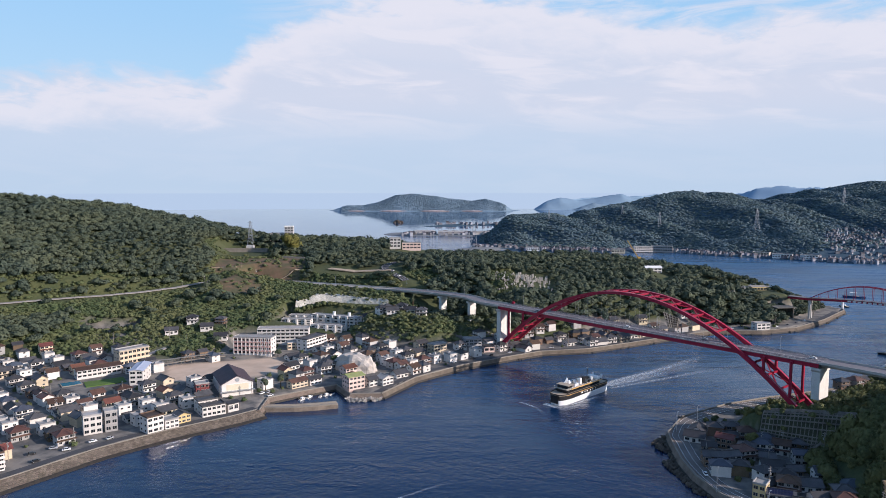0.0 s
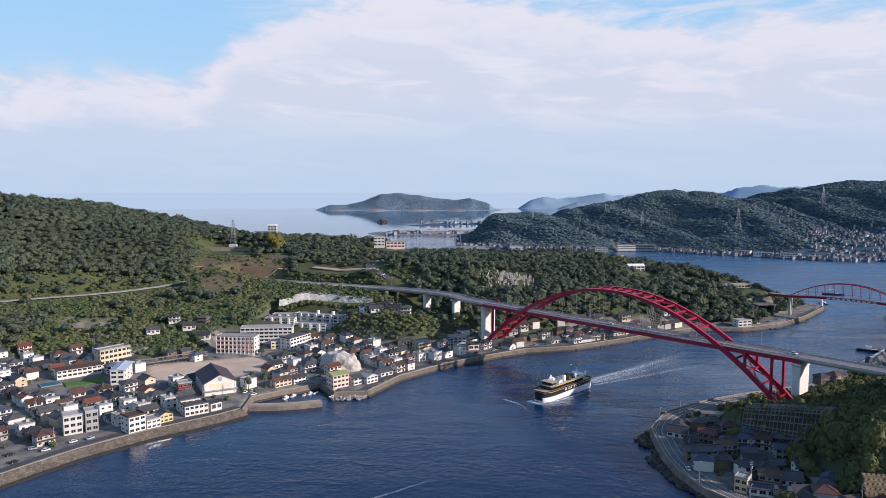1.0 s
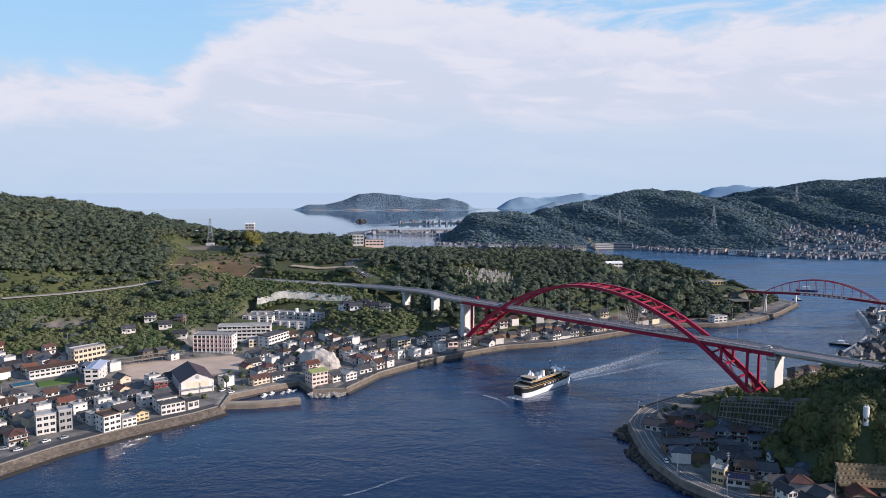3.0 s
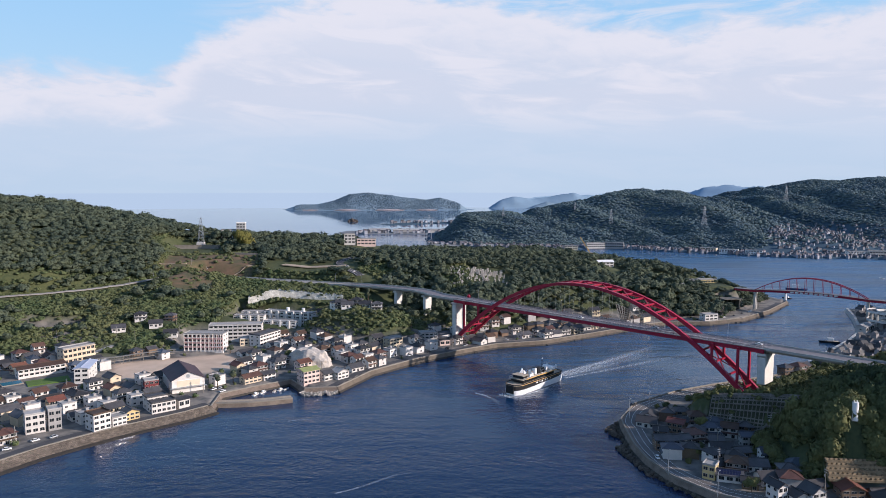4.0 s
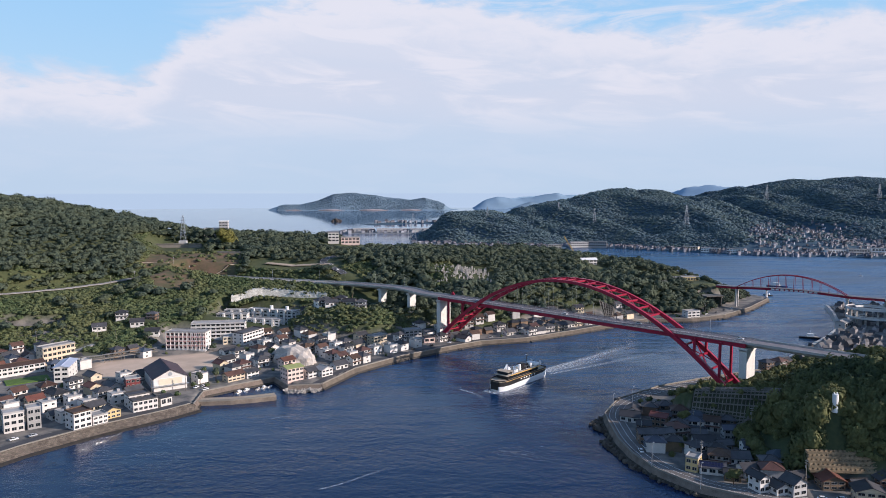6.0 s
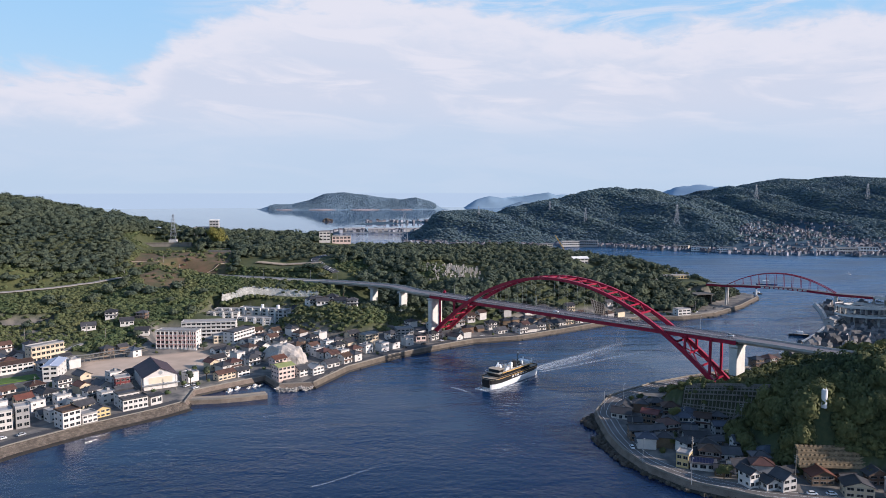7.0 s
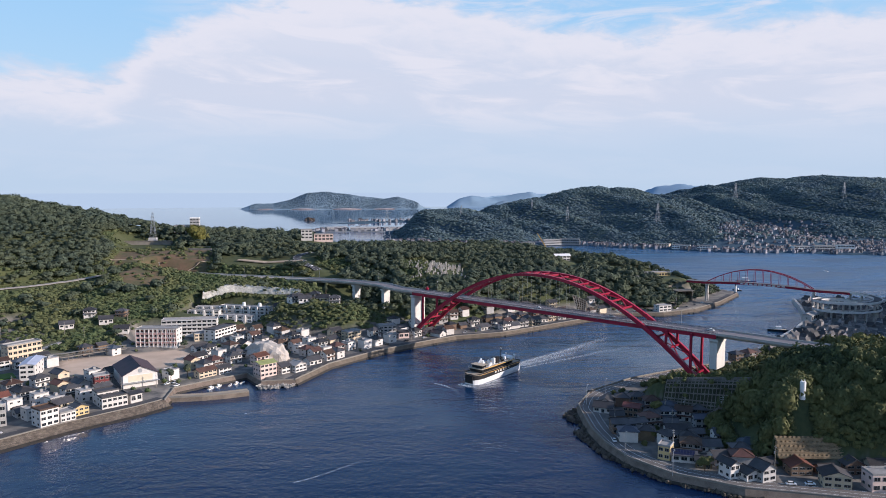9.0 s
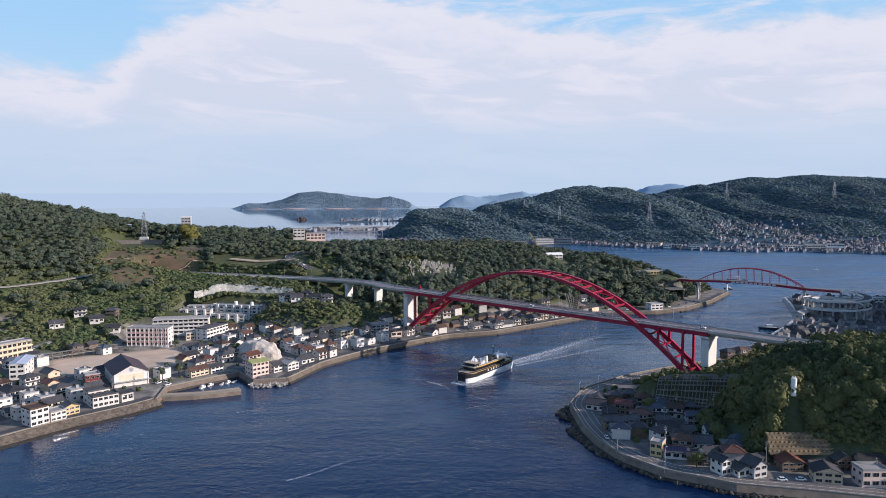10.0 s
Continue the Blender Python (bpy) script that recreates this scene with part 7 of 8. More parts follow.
for nm, sec, m in (("road_deck", [(-3.9, -0.9), (3.9, -0.9), (3.9, 0), (-3.9, 0)], RAMPW), ("parapet", [(3.7, -0.9), (4.0, -0.9), (4.0, 1.1), (3.7, 1.1)], RAMPW), ("parapet", [(-4.0, -0.9), (-3.7, -0.9), (-3.7, 1.1), (-4.0, 1.1)], RAMPW), ("asphalt", [(-3.6, 0), (3.6, 0), (3.6, 0.06), (-3.6, 0.06)], ASPHALT)):
    bm = bmesh.new()
    sweep(bm, hel, sec)
    part(nm, bm, m, ramp)
for k in range(16):
    a = a0 - k * 2 * math.pi / 16
    bm = bmesh.new()
    x, y = RC.x + RR * math.cos(a), RC.y + RR * math.sin(a)
    box(bm, x - 0.7, x + 0.7, y - 0.7, y + 0.7, 2, 23.9 - (k * 2 * math.pi / 16 / 0.115) * 0.15)
    part("pillar", bm, CONCRETE, ramp)
rnd = random.Random(31)
ramp_town = []
for k in range(2600):
    x, y = rnd.uniform(300, 580), rnd.uniform(480, 740)
    sd = float(side_of(np.array([x]), np.array([y]), COAST_R + BACK_R)[0])
    z = float(ground_right(x, y))
    if sd < 7 or z > 9 or 18 < math.hypot(x - RC.x, y - RC.y) < 33 or blocked(x, y, 1.6) or len(ramp_town) > 290:
        continue
    taken.append((x, y, 3.0))
    ramp_town.append((x, y, z))
building("shed", (412, 590), 38, 22, 9, 6, 1, 4, WALL_G, ROOF_PALE, "long pale boat shed near the spiral ramp", "building", 1, gz=3.6, roof="ridge", rise=1.4)
building("harbour_terminal", (512, 664), -12, 46, 14, 7, 2, 9, WALL_W, ROOF_PALE, "long white terminal building on the quay beyond the ramp", "building", 2, gz=3.6)

# ---- works on the headland slope ----
LATT = mat("slope_frame_concrete", (0.22, 0.20, 0.175), 0.9, 0.5, 0.3, 2, 0.03)
wall = empty("lattice_wall", None, "steep slope faced with a weathered concrete lattice", "retaining wall", kind="structure")
w0, w1 = Vector((157, 355, 0)), Vector((192, 322, 0))
wt = (w1 - w0).normalized()
wn_ = Vector((-wt.y, wt.x, 0))


def on_slope(u, v, lift=0.35):
    p, q = w0 + wt * u + wn_ * v, w0 + wt * u + wn_ * 9.2
    face = 5.0 + (ground_at(q.x, q.y) - 5.0) * (v + 2.0) / 11.2
    return Vector((p.x, p.y, max(ground_at(p.x, p.y), face) + lift))


rows = [[on_slope(u, v, 0.05) for v in np.linspace(-2, 9.2, 10)] for u in np.linspace(-1, 49, 30)]
mesh_object("planted_face", [p for r in rows for p in r], [(i * 10 + j, i * 10 + j + 1, i * 10 + j + 11, i * 10 + j + 10) for i in range(29) for j in range(9)], mat("planted_wall_face", (0.055, 0.060, 0.035), 0.95, 0.6, 0.3, 1.5, 0.2), wall)
for i in range(25):
    bm = bmesh.new()
    sweep(bm, [on_slope(i * 2.0, v) for v in np.linspace(-2, 9.2, 8)], [(-0.2, -0.4), (0.2, -0.4), (0.2, 0.25), (-0.2, 0.25)])
    part("frame_beam", bm, LATT, wall)
for j in range(12):
    bm = bmesh.new()
    sweep(bm, [on_slope(u, j * 0.98 - 1.7) for u in np.linspace(0, 48, 16)], [(-0.24, -0.4), (0.24, -0.4), (0.24, 0.3), (-0.24, 0.3)])
    part("frame_beam", bm, LATT, wall)
terr = empty("crib_wall", None, "stepped concrete crib wall with dark planted pockets", "retaining wall", kind="structure")
CRIB = mat("crib_concrete", (0.31, 0.235, 0.145), 0.9, 0.5, 0.3, 2, 0.03)
t0, t1 = Vector((173, 270.5, 9.8)), Vector((213, 263.0, 10.2))
tt = (t1 - t0).normalized()
tn = Vector((-tt.y, tt.x, 0)).normalized()
for j in range(5):
    bm = bmesh.new()
    a, b = t0 + tn * (j * 0.9) + Vector((0, 0, j * 1.75)), t1 + tn * (j * 0.9) + Vector((0, 0, j * 1.75))
    sweep(bm, [a, b], [(-1.0, -1.2), (0.9, -1.2), (0.9, 0.0), (-1.0, 0.0)])
    part("crib_course", bm, CRIB, terr)
    for k in range(20):
        p = a.lerp(b, (k + (0.5 if j % 2 else 0.15)) / 20.5)
        bm = bmesh.new()
        beam(bm, p + Vector((0, 0, 0)), p + Vector((0, 0, 0.6)), 0.9, 1.5)
        part("crib_post", bm, CRIB, terr)
fillv = [t0 + tn * 1.0 + Vector((0, 0, -6)), t1 + tn * 1.0 + Vector((0, 0, -6)), t1 + tn * 6 + Vector((0, 0, 7.5)), t0 + tn * 6 + Vector((0, 0, 7.5)), t0 + tn * 9 + Vector((0, 0, -6)), t1 + tn * 9 + Vector((0, 0, -6))]
mesh_object("fill", fillv, [(0, 1, 2, 3), (4, 0, 3), (1, 5, 2), (3, 2, 5, 4)], HILL, terr)

tank = empty("water_tank", pose(188.5, 277.5, 33.9), "tall white cylindrical tank among the trees", "water tank")
bm = bmesh.new()
bmesh.ops.create_cone(bm, cap_ends=True, segments=20, radius1=1.3, radius2=1.3, depth=8.4)
bm.transform(pose(0, 0, 3.2))
part("barrel", bm, WHITE, tank)
for dx in (-0.7, 0.7):
    bm = bmesh.new()
    beam(bm, (dx, 0, 7.3), (dx, 0, 8.2), 0.3, 0.3)
    part("vent_pipe", bm, WHITE, tank)

# ---- works on the left shore ----
CLIFF = mat("pale_cut_rock", (0.64, 0.62, 0.56), 0.95, 0.35, 0.3, 1.2, 0.3, second=(0.36, 0.35, 0.31))
cl = [(-160, 667, 32.0), (-150, 670, 33.5), (-144, 671, 36.5), (-131, 673, 38), (-115, 672, 36.5), (-98, 668, 35.0), (-84, 665, 34.5), (-68, 661, 34.0)]
bm = bmesh.new()
rows = []
rnd = random.Random(8)
for p in spline(cl, 4):
    rows.append([bm.verts.new((p.x + rnd.uniform(-0.15, 0.15), p.y + dy + rnd.uniform(-0.2, 0.2), p.z + dz)) for dy, dz in ((3, 0), (0, rnd.uniform(-1.2, 0.3)), (-0.8, -3.5), (-1.4, -6.5), (-1.6, -9.0))])
for a, b in zip(rows, rows[1:]):
    for k in range(4):
        bm.faces.new((a[k], a[k + 1], b[k + 1], b[k]))
tagged(part("cut_cliff", bm, CLIFF), "pale cut rock face below the highway", "cliff", kind="structure")
net = [(180, 596, 33), (192, 592, 28), (190, 590, 20), (183, 591, 20)]
ns = empty("net_slope", None, "rock slope covered by a pale square concrete net", "retaining wall", kind="structure")
for i in range(6):
    bm = bmesh.new()
    f = i / 5
    a, b = Vector(net[0]).lerp(Vector(net[1]), f), Vector(net[3]).lerp(Vector(net[2]), f)
    beam(bm, a, b, 0.5, 0.5)
    part("frame_beam", bm, WALLTOP, ns)
for j in range(6):
    bm = bmesh.new()
    f = j / 5
    beam(bm, Vector(net[0]).lerp(Vector(net[3]), f), Vector(net[1]).lerp(Vector(net[2]), f), 0.5, 0.5)
    part("frame_beam", bm, WALLTOP, ns)
mesh_object("slope", [Vector(p) + Vector((0.5, 0.8, -0.1)) for p in net] + [Vector(p) + Vector((3, 6, -4)) for p in net], [(0, 1, 2, 3), (0, 4, 5, 1), (1, 5, 6, 2), (3, 7, 4, 0)], ROCK, ns)

# bare concrete-sprayed knoll behind the point
bm = bmesh.new()
bmesh.ops.create_icosphere(bm, subdivisions=4, radius=1.0)
for v in bm.verts:
    q = v.co * 3.1
    v.co *= 1 + 0.16 * noise.noise(q) + 0.05 * noise.noise(q * 3)
    v.co.z = max(v.co.z, -0.1)
bm.transform(pose(-82, 512, 4, 0, 0, -35) @ Matrix.Diagonal((19, 12, 12, 1)))
tagged(part("sprayed_knoll", bm, mat("sprayed_concrete", (0.50, 0.45, 0.40), 0.95, 0.25, 0.2, 1.2, 0.2)), "bare pale grey concrete-sprayed rock knoll among houses", "rock")
taken.append((-82, 512, 15))

# graves on the terraced hillside
GRAVE = mat("grave_stone", (0.42, 0.39, 0.35), 0.8, 0.3, 0.5, 3, random_tint=0.3)
bm = bmesh.new()
box(bm, -0.5, 0.5, -0.5, 0.5, 0, 0.5)
box(bm, -0.3, 0.3, -0.3, 0.3, 0.5, 1.9)
gm = bpy.data.meshes.new("gravestone")
bm.to_mesh(gm)
bm.free()
gm.materials.append(GRAVE)
rnd = random.Random(17)
for k in range(230):
    x, y = rnd.uniform(40, 96), 680 + 5.0 * rnd.randrange(0, 9) + rnd.uniform(-0.6, 0.6)
    if rnd.random() < 0.25 + 0.25 * (abs(x - 68) > 18):
        continue
    ob = new("gravestone", gm)
    ob.matrix_world = pose(x, y, ground_at(x, y) - 0.1, 0, 0, rnd.uniform(-15, 15)) @ Matrix.Scale(rnd.uniform(1.2, 2.2), 4)
    tagged(ob, "weathered grey gravestone on the terraced hillside", "gravestone", "graves on the hillside")

# raised walkway beside the school ground
wk = empty("raised_walkway", None, "long pale footbridge on posts beside the school ground", "footbridge")
wl_pts = spline([(-241, 512, 7.6), (-226, 516, 7.6), (-212, 527, 7.6), (-190, 538, 7.8)], 5)
for nm, sec in (("deck", [(-1.5, -0.4), (1.5, -0.4), (1.5, 0), (-1.5, 0)]), ("rail", [(1.4, 1.0), (1.5, 1.0), (1.5, 1.12), (1.4, 1.12)]), ("rail", [(-1.5, 1.0), (-1.4, 1.0), (-1.4, 1.12), (-1.5, 1.12)]), ("roof", [(-1.7, 2.5), (1.7, 2.5), (1.7, 2.65), (-1.7, 2.65)])):
    bm = bmesh.new()
    sweep(bm, wl_pts, sec)
    part(nm, bm, WALLTOP, wk)
for p in wl_pts[::2]:
    for o in (-1.3, 1.3):
        fitting(wk, "post", p.x + o - 0.12, p.x + o + 0.12, p.y - 0.12, p.y + 0.12, 2, p.z + 2.5, WALLTOP)
# pool and lawn of the nursery
POOL = mat("pool_water", (0.03, 0.17, 0.26), 0.1, 0.2, 0.5, 3)
pool = empty("swimming_pool", pose(-280, 462, 4.1, 0, 0, 38), "blue swimming pool with a pale rim", "pool")
fitting(pool, "rim", -0.6, 12.6, -0.6, 9.6, -0.6, 0.15, WALLTOP, 0.05)
fitting(pool, "water_surface", 0, 12, 0, 9, 0.1, 0.2, POOL)
LAWN = mat("lawn_grass", (0.10, 0.17, 0.035), 0.95, 0.3, 0.2, 2, 0.05)
fitting(tagged(empty("lawn", pose(-263, 461, 3.9, 0, 0, 33), "", "lawn"), "bright green lawn in front of the nursery", kind="structure"), "turf", 0, 26, 0, 15, -0.5, 0.25, LAWN)

# ---- pylons, poles and lamps ----
def pylon(x, y, z, h, label, w=0.16):
    p = empty("pylon", pose(x, y, z), label, "pylon", "power line pylons")
    b = h * 0.11
    for sx, sy in ((-1, -1), (1, -1), (1, 1), (-1, 1)):
        bm = bmesh.new()
        beam(bm, (sx * b, sy * b, -3), (sx * b * 0.14, sy * b * 0.14, h), w * 1.6, w * 1.6)
        part("leg", bm, STEEL, p)
    n = 9
    for k in range(n):
        z0, z1 = h * k / n, h * (k + 1) / n
        w0_, w1_ = b * (1 - 0.86 * k / n), b * (1 - 0.86 * (k + 1) / n)
        bm = bmesh.new()
        for (ax, ay), (bx, by) in (((-1, -1), (1, -1)), ((1, -1), (1, 1)), ((1, 1), (-1, 1)), ((-1, 1), (-1, -1))):
            beam(bm, (ax * w0_, ay * w0_, z0), (bx * w1_, by * w1_, z1), w, w)
            beam(bm, (bx * w0_, by * w0_, z0), (ax * w1_, ay * w1_, z1), w, w)
        part("lattice", bm, STEEL, p)
    for f in (0.72, 0.83, 0.94):
        bm = bmesh.new()
        beam(bm, (-h * 0.11, 0, h * f), (h * 0.11, 0, h * f), w * 1.4, w * 1.4)
        part("crossarm", bm, STEEL, p)
    return p


pylon(-258, 866, 65, 36, "grey lattice power pylon on the hill platform")
pylon(25, 884, 48, 54, "grey lattice power pylon behind the wooded ridge")
for x, y, z, h in ((508, 1674, 46, 39), (702, 1582, 45, 50), (1102, 1938, 101, 43), (1311, 1752, 103, 43), (439, 1757, 75, 25), (252, 1746, 62, 26)):
    pylon(x, y, z, h, "pale lattice power pylon on the far hills", 0.2)
plat = empty("lookout_platform", pose(-252, 848, 66.4), "pale concrete lookout platform at the pylon's foot", "platform")
fitting(plat, "slab", -34, 20, -5, 3, -6, 1.0, WALLTOP)
fitting(plat, "parapet", -34, 20, -5.4, -5.02, 1.0, 2.0, WALLTOP)
fitting(plat, "house", -6, 3, -3, 3, 1.01, 5, WALL_G, 0.2)

for k, (x, y, w) in enumerate(((-198, 806, 16), (-186, 803, 18), (-172, 800, 14), (-190, 815, 20))):
    tr = empty("terrace_wall", pose(x, y, ground_at(x, y), 0, 0, -14), "pale stepped retaining wall beside the hill path", "retaining wall", "terraces below the lookout")
    fitting(tr, "wall", -w / 2, w / 2, -0.4, 0.4, -2, 2.2, WALLTOP, 0.05)
    fitting(tr, "path", -w / 2, w / 2, 0.42, 3.2, -2, 1.2, CONCRETE, 0.05)


def pole(x, y, z, h, kind):
    if kind == "utility":
        p = empty("utility_pole", pose(x, y, z, 0, 0, rnd.uniform(0, 180)), "grey concrete utility pole with crossarms", "pole", "utility poles")
        bm = bmesh.new()
        bmesh.ops.create_cone(bm, cap_ends=True, segments=8, radius1=0.22, radius2=0.13, depth=h + 1)
        bm.transform(pose(0, 0, h / 2 - 0.5))
        part("post", bm, WALLTOP, p)
        for f in (0.86, 0.94):
            fitting(p, "crossarm", -0.9, 0.9, -0.07, 0.07, h * f - 0.07, h * f + 0.07, STEEL)
        fitting(p, "transformer", 0.15, 0.65, -0.25, 0.25, h * 0.7, h * 0.78, STEEL, 0.06)
    else:
        p = empty("street_lamp", pose(x, y, z), "slim grey street lamp with a curved arm", "street lamp", "street lamps")
        bm = bmesh.new()
        beam(bm, (0, 0, 0), (0, 0, h), 0.2, 0.2)
        beam(bm, (0, 0, h), (0.9, 0.9, h + 0.5), 0.12, 0.12)
        part("post", bm, STEEL, p)
        fitting(p, "lamp_head", 0.6, 1.3, 0.6, 1.3, h + 0.42, h + 0.6, STEEL)
    return p


u0 = pole(-229, 561, 8, 13, "utility")
for x, y, h in ((134, 383, 0), (119, 330, 10), (147, 322, 12), (133, 291, 13), (168, 265, 13), (178, 268, 0), (207, 247, 11), (153, 343, 11), (-236, 330, 10), (-214, 352, 10), (-250, 400, 11), (-228, 440, 11), (-200, 420, 10), (-270, 430, 11), (-300, 470, 11), (-160, 430, 10), (-142, 440, 10), (-105, 475, 10), (-70, 480, 10),
                (-40, 505, 10), (-15, 530, 10), (30, 560, 10), (60, 582, 11), (95, 588, 12), (130, 600, 11), (165, 616, 11), (-245, 565, 12), (-205, 590, 12), (-280, 690, 10), (-262, 704, 10), (-240, 760, 9), (-225, 765, 9), (-290, 560, 11), (230, 665, 11), (320, 680, 11), (390, 740, 11), (165, 345, 11), (172, 318, 13)):
    if h:
        z = ground_at(x, y)
        copy_thing(u0, pose(x, y, z, 0, 0, rnd.uniform(0, 180)) @ Matrix.Diagonal((1, 1, h / 13, 1)))
l0 = pole(134, 384, 3.7, 11, "lamp")
for x, y in ((110, 293), (122, 268), (118, 392 - 20)):
    copy_thing(l0, pose(x, y, 3.7))
for s in (14, 58, 102, 146, 190, 234):
    copy_thing(l0, pose(*on_bridge(s, 17.5, DECK_Z)) @ Matrix.Diagonal((0.7, 0.7, 0.8, 1)))
for x, y in ((6, 652, ), (-22, 678), (-52, 698), (-80, 712), (-130, 728)):
    copy_thing(l0, pose(x, y, 39) @ Matrix.Diagonal((0.7, 0.7, 0.85, 1)))
lh = empty("lighthouse", pose(444, 780, 3.6), "small white beacon at the tip of the point", "lighthouse")
bm = bmesh.new()
bmesh.ops.create_cone(bm, cap_ends=True, segments=14, radius1=1.6, radius2=1.0, depth=8)
bm.transform(pose(0, 0, 4))
part("tower", bm, WHITE, lh)
fitting(lh, "lantern", -0.6, 0.6, -0.6, 0.6, 8, 9.6, GLASS, 0.1)


# ---- cars ----
CARPAINT = [mat("car_" + nm, rgb, 0.3, 0.05, 1, 5) for nm, rgb in (("white", (0.75, 0.75, 0.75)), ("silver", (0.4, 0.41, 0.43)), ("black", (0.02, 0.02, 0.022)), ("blue", (0.03, 0.08, 0.25)))]
TYRE = mat("tyre", (0.02, 0.02, 0.02), 0.9)


def car(m, paint, label):
    c = empty("car", m, label, "car", "parked cars")
    bm = bmesh.new()
    box(bm, -2.1, 2.1, -0.85, 0.85, 0.3, 0.95, 0.12)
    part("body", bm, paint, c)
    bm = bmesh.new()
    box(bm, -1.5, 1.1, -0.75, 0.75, 0.96, 1.5)
    for v in bm.verts:
        if v.co.z > 1.2:
            v.co.x *= 0.75
            v.co.y *= 0.85
    part("cabin", bm, GLASS, c)
    fitting(c, "car_roof", -1.1, 0.75, -0.62, 0.62, 1.505, 1.56, paint)
    for x in (-1.3, 1.3):
        for y in (-0.8, 0.8):
            bm = bmesh.new()
            bmesh.ops.create_cone(bm, cap_ends=True, segments=10, radius1=0.33, radius2=0.33, depth=0.24)
            bm.transform(pose(x, y, 0.33, 90))
            wheel = part("wheel", bm, TYRE, c)
            bm = bmesh.new()
            bmesh.ops.create_cone(bm, cap_ends=True, segments=10, radius1=0.2, radius2=0.2, depth=0.27)
            bm.transform(pose(x, y, 0.33, 90))
            part("rim", bm, STEEL, wheel, "grey metal rim")
    return c


cars = [car(pose(-206, 356, 3.7, 0, 0, 50), CARPAINT[0], "white car parked on the quay lot"), car(pose(-222, 346, 3.7, 0, 0, 20), CARPAINT[1], "silver car parked on the quay lot"),
        car(pose(-229, 338, 3.7, 0, 0, 45), CARPAINT[2], "black car parked on the quay lot"), car(pose(168, 253, 3.8, 0, 0, -15), CARPAINT[0], "white car parked by the coast road")]
for k, x, y, z, a in ((0, -214, 344, 3.7, 30), (1, -199, 361, 3.7, 50), (0, -196, 420, 3.7, 40), (0, 176, 252, 3.8, -15), (1, 165, 263, 3.8, 75), (0, 162, 264, 3.8, 75), (0, 118, 330, 3.85, 95), (2, 128, 395, 3.85, 35), (0, 112, 312, 3.85, 85),
                     (0, -70, 748, 52.3, 60), (0, -62, 728, 48, 60), (0, -130, 441, 3.7, 40), (0, -137, 446, 3.7, 60), (1, -133, 449, 3.7, 60)):
    if z > 40:
        z = ground_at(x, y) + 0.55
    copy_thing(cars[k], pose(x, y, z, 0, 0, a))
car_rnd = random.Random(41)
for line, step, off in ((quay_road, 23, 3.9), ([Vector((*p, 3.62)) for p in COAST_L[14:24]], 19, 12.0)):
    R = resample(line, step)
    for p, q in zip(R, R[1:]):
        t = (q - p).normalized()
        if car_rnd.random() < 0.55 and not blocked(p.x - t.y * off, p.y + t.x * off, 0.3):
            copy_thing(cars[car_rnd.randrange(3)], pose(p.x - t.y * off, p.y + t.x * off, 3.68, 0, 0, math.degrees(math.atan2(t.y, t.x)) + car_rnd.choice((0, 180))))
for s, y, k, a in ((40, 6.5, 1, 180), (128, 6.5, 0, 180), (256, 11.5, 0, 0), (186, 11.8, 1, 0)):
    copy_thing(cars[k], BRIDGE @ pose(s, y, DECK_Z + 0.07, 0, 0, a))
red_hut = empty("red_gantry", BRIDGE @ pose(2, 17.6, DECK_Z), "small red maintenance gantry at the end of the deck", "gantry")
fitting(red_hut, "frame", -1.4, 1.4, -0.8, 0.8, 0.1, 2.0, RED, 0.1)
fitting(red_hut, "top", -0.6, 0.6, -0.5, 0.5, 2.01, 3.0, RED, 0.1)

# ---- single trees ----
for k, (x, y, h, r, lb, mt) in enumerate((( -136, 452, 9, 2.4, "dark bushy palm beside the gymnasium", LEAF_DARK), (-128, 462, 9, 2.6, "dark bushy palm near the basin", LEAF_DARK), (-100, 520, 8, 3.2, "yellow-green tree among the houses", LEAF_BUSH), (-44, 655, 17, 2.6, "tall dark conifer beside the viaduct", LEAF_DARK),
                                         (-204, 836, 20, 13, "broad olive-yellow bamboo clump below the lookout", leaf_material("yellow_leaves", (0.09, 0.095, 0.025), (0.17, 0.16, 0.045), (0.15, 0.14, 0.04), 0.1)), (-178, 552, 6, 2.5, "small dark tree before the school", LEAF_DARK), (-150, 548, 6, 2.6, "small dark tree before the school", LEAF_DARK),
                                         (139, 272, 6, 3.2, "rounded olive-green tree by the coast road", LEAF_NEAR), (132, 311, 5, 2.6, "dark garden tree among the headland houses", LEAF_NEAR), (166, 309, 7, 3.0, "dark garden tree among the headland houses", LEAF_NEAR), (150, 345, 8, 4.0, "dark tree at the foot of the slope", LEAF_NEAR),
                                         (-240, 872, 15, 7, "dark tree before the hill-top lodge", LEAF_DARK), (-229, 874, 16, 7, "dark tree before the hill-top lodge", LEAF_DARK), (-217, 872, 15, 7, "dark tree before the hill-top lodge", LEAF_DARK), (-206, 874, 16, 7, "dark tree before the hill-top lodge", LEAF_DARK), (-196, 870, 15, 7, "dark tree before the hill-top lodge", LEAF_DARK))):
    tree(x, y, h, r, lb, mt, seed=k)

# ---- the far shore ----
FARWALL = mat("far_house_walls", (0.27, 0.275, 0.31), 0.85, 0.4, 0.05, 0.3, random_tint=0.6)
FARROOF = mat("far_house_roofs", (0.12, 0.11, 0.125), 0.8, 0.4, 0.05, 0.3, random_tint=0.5)


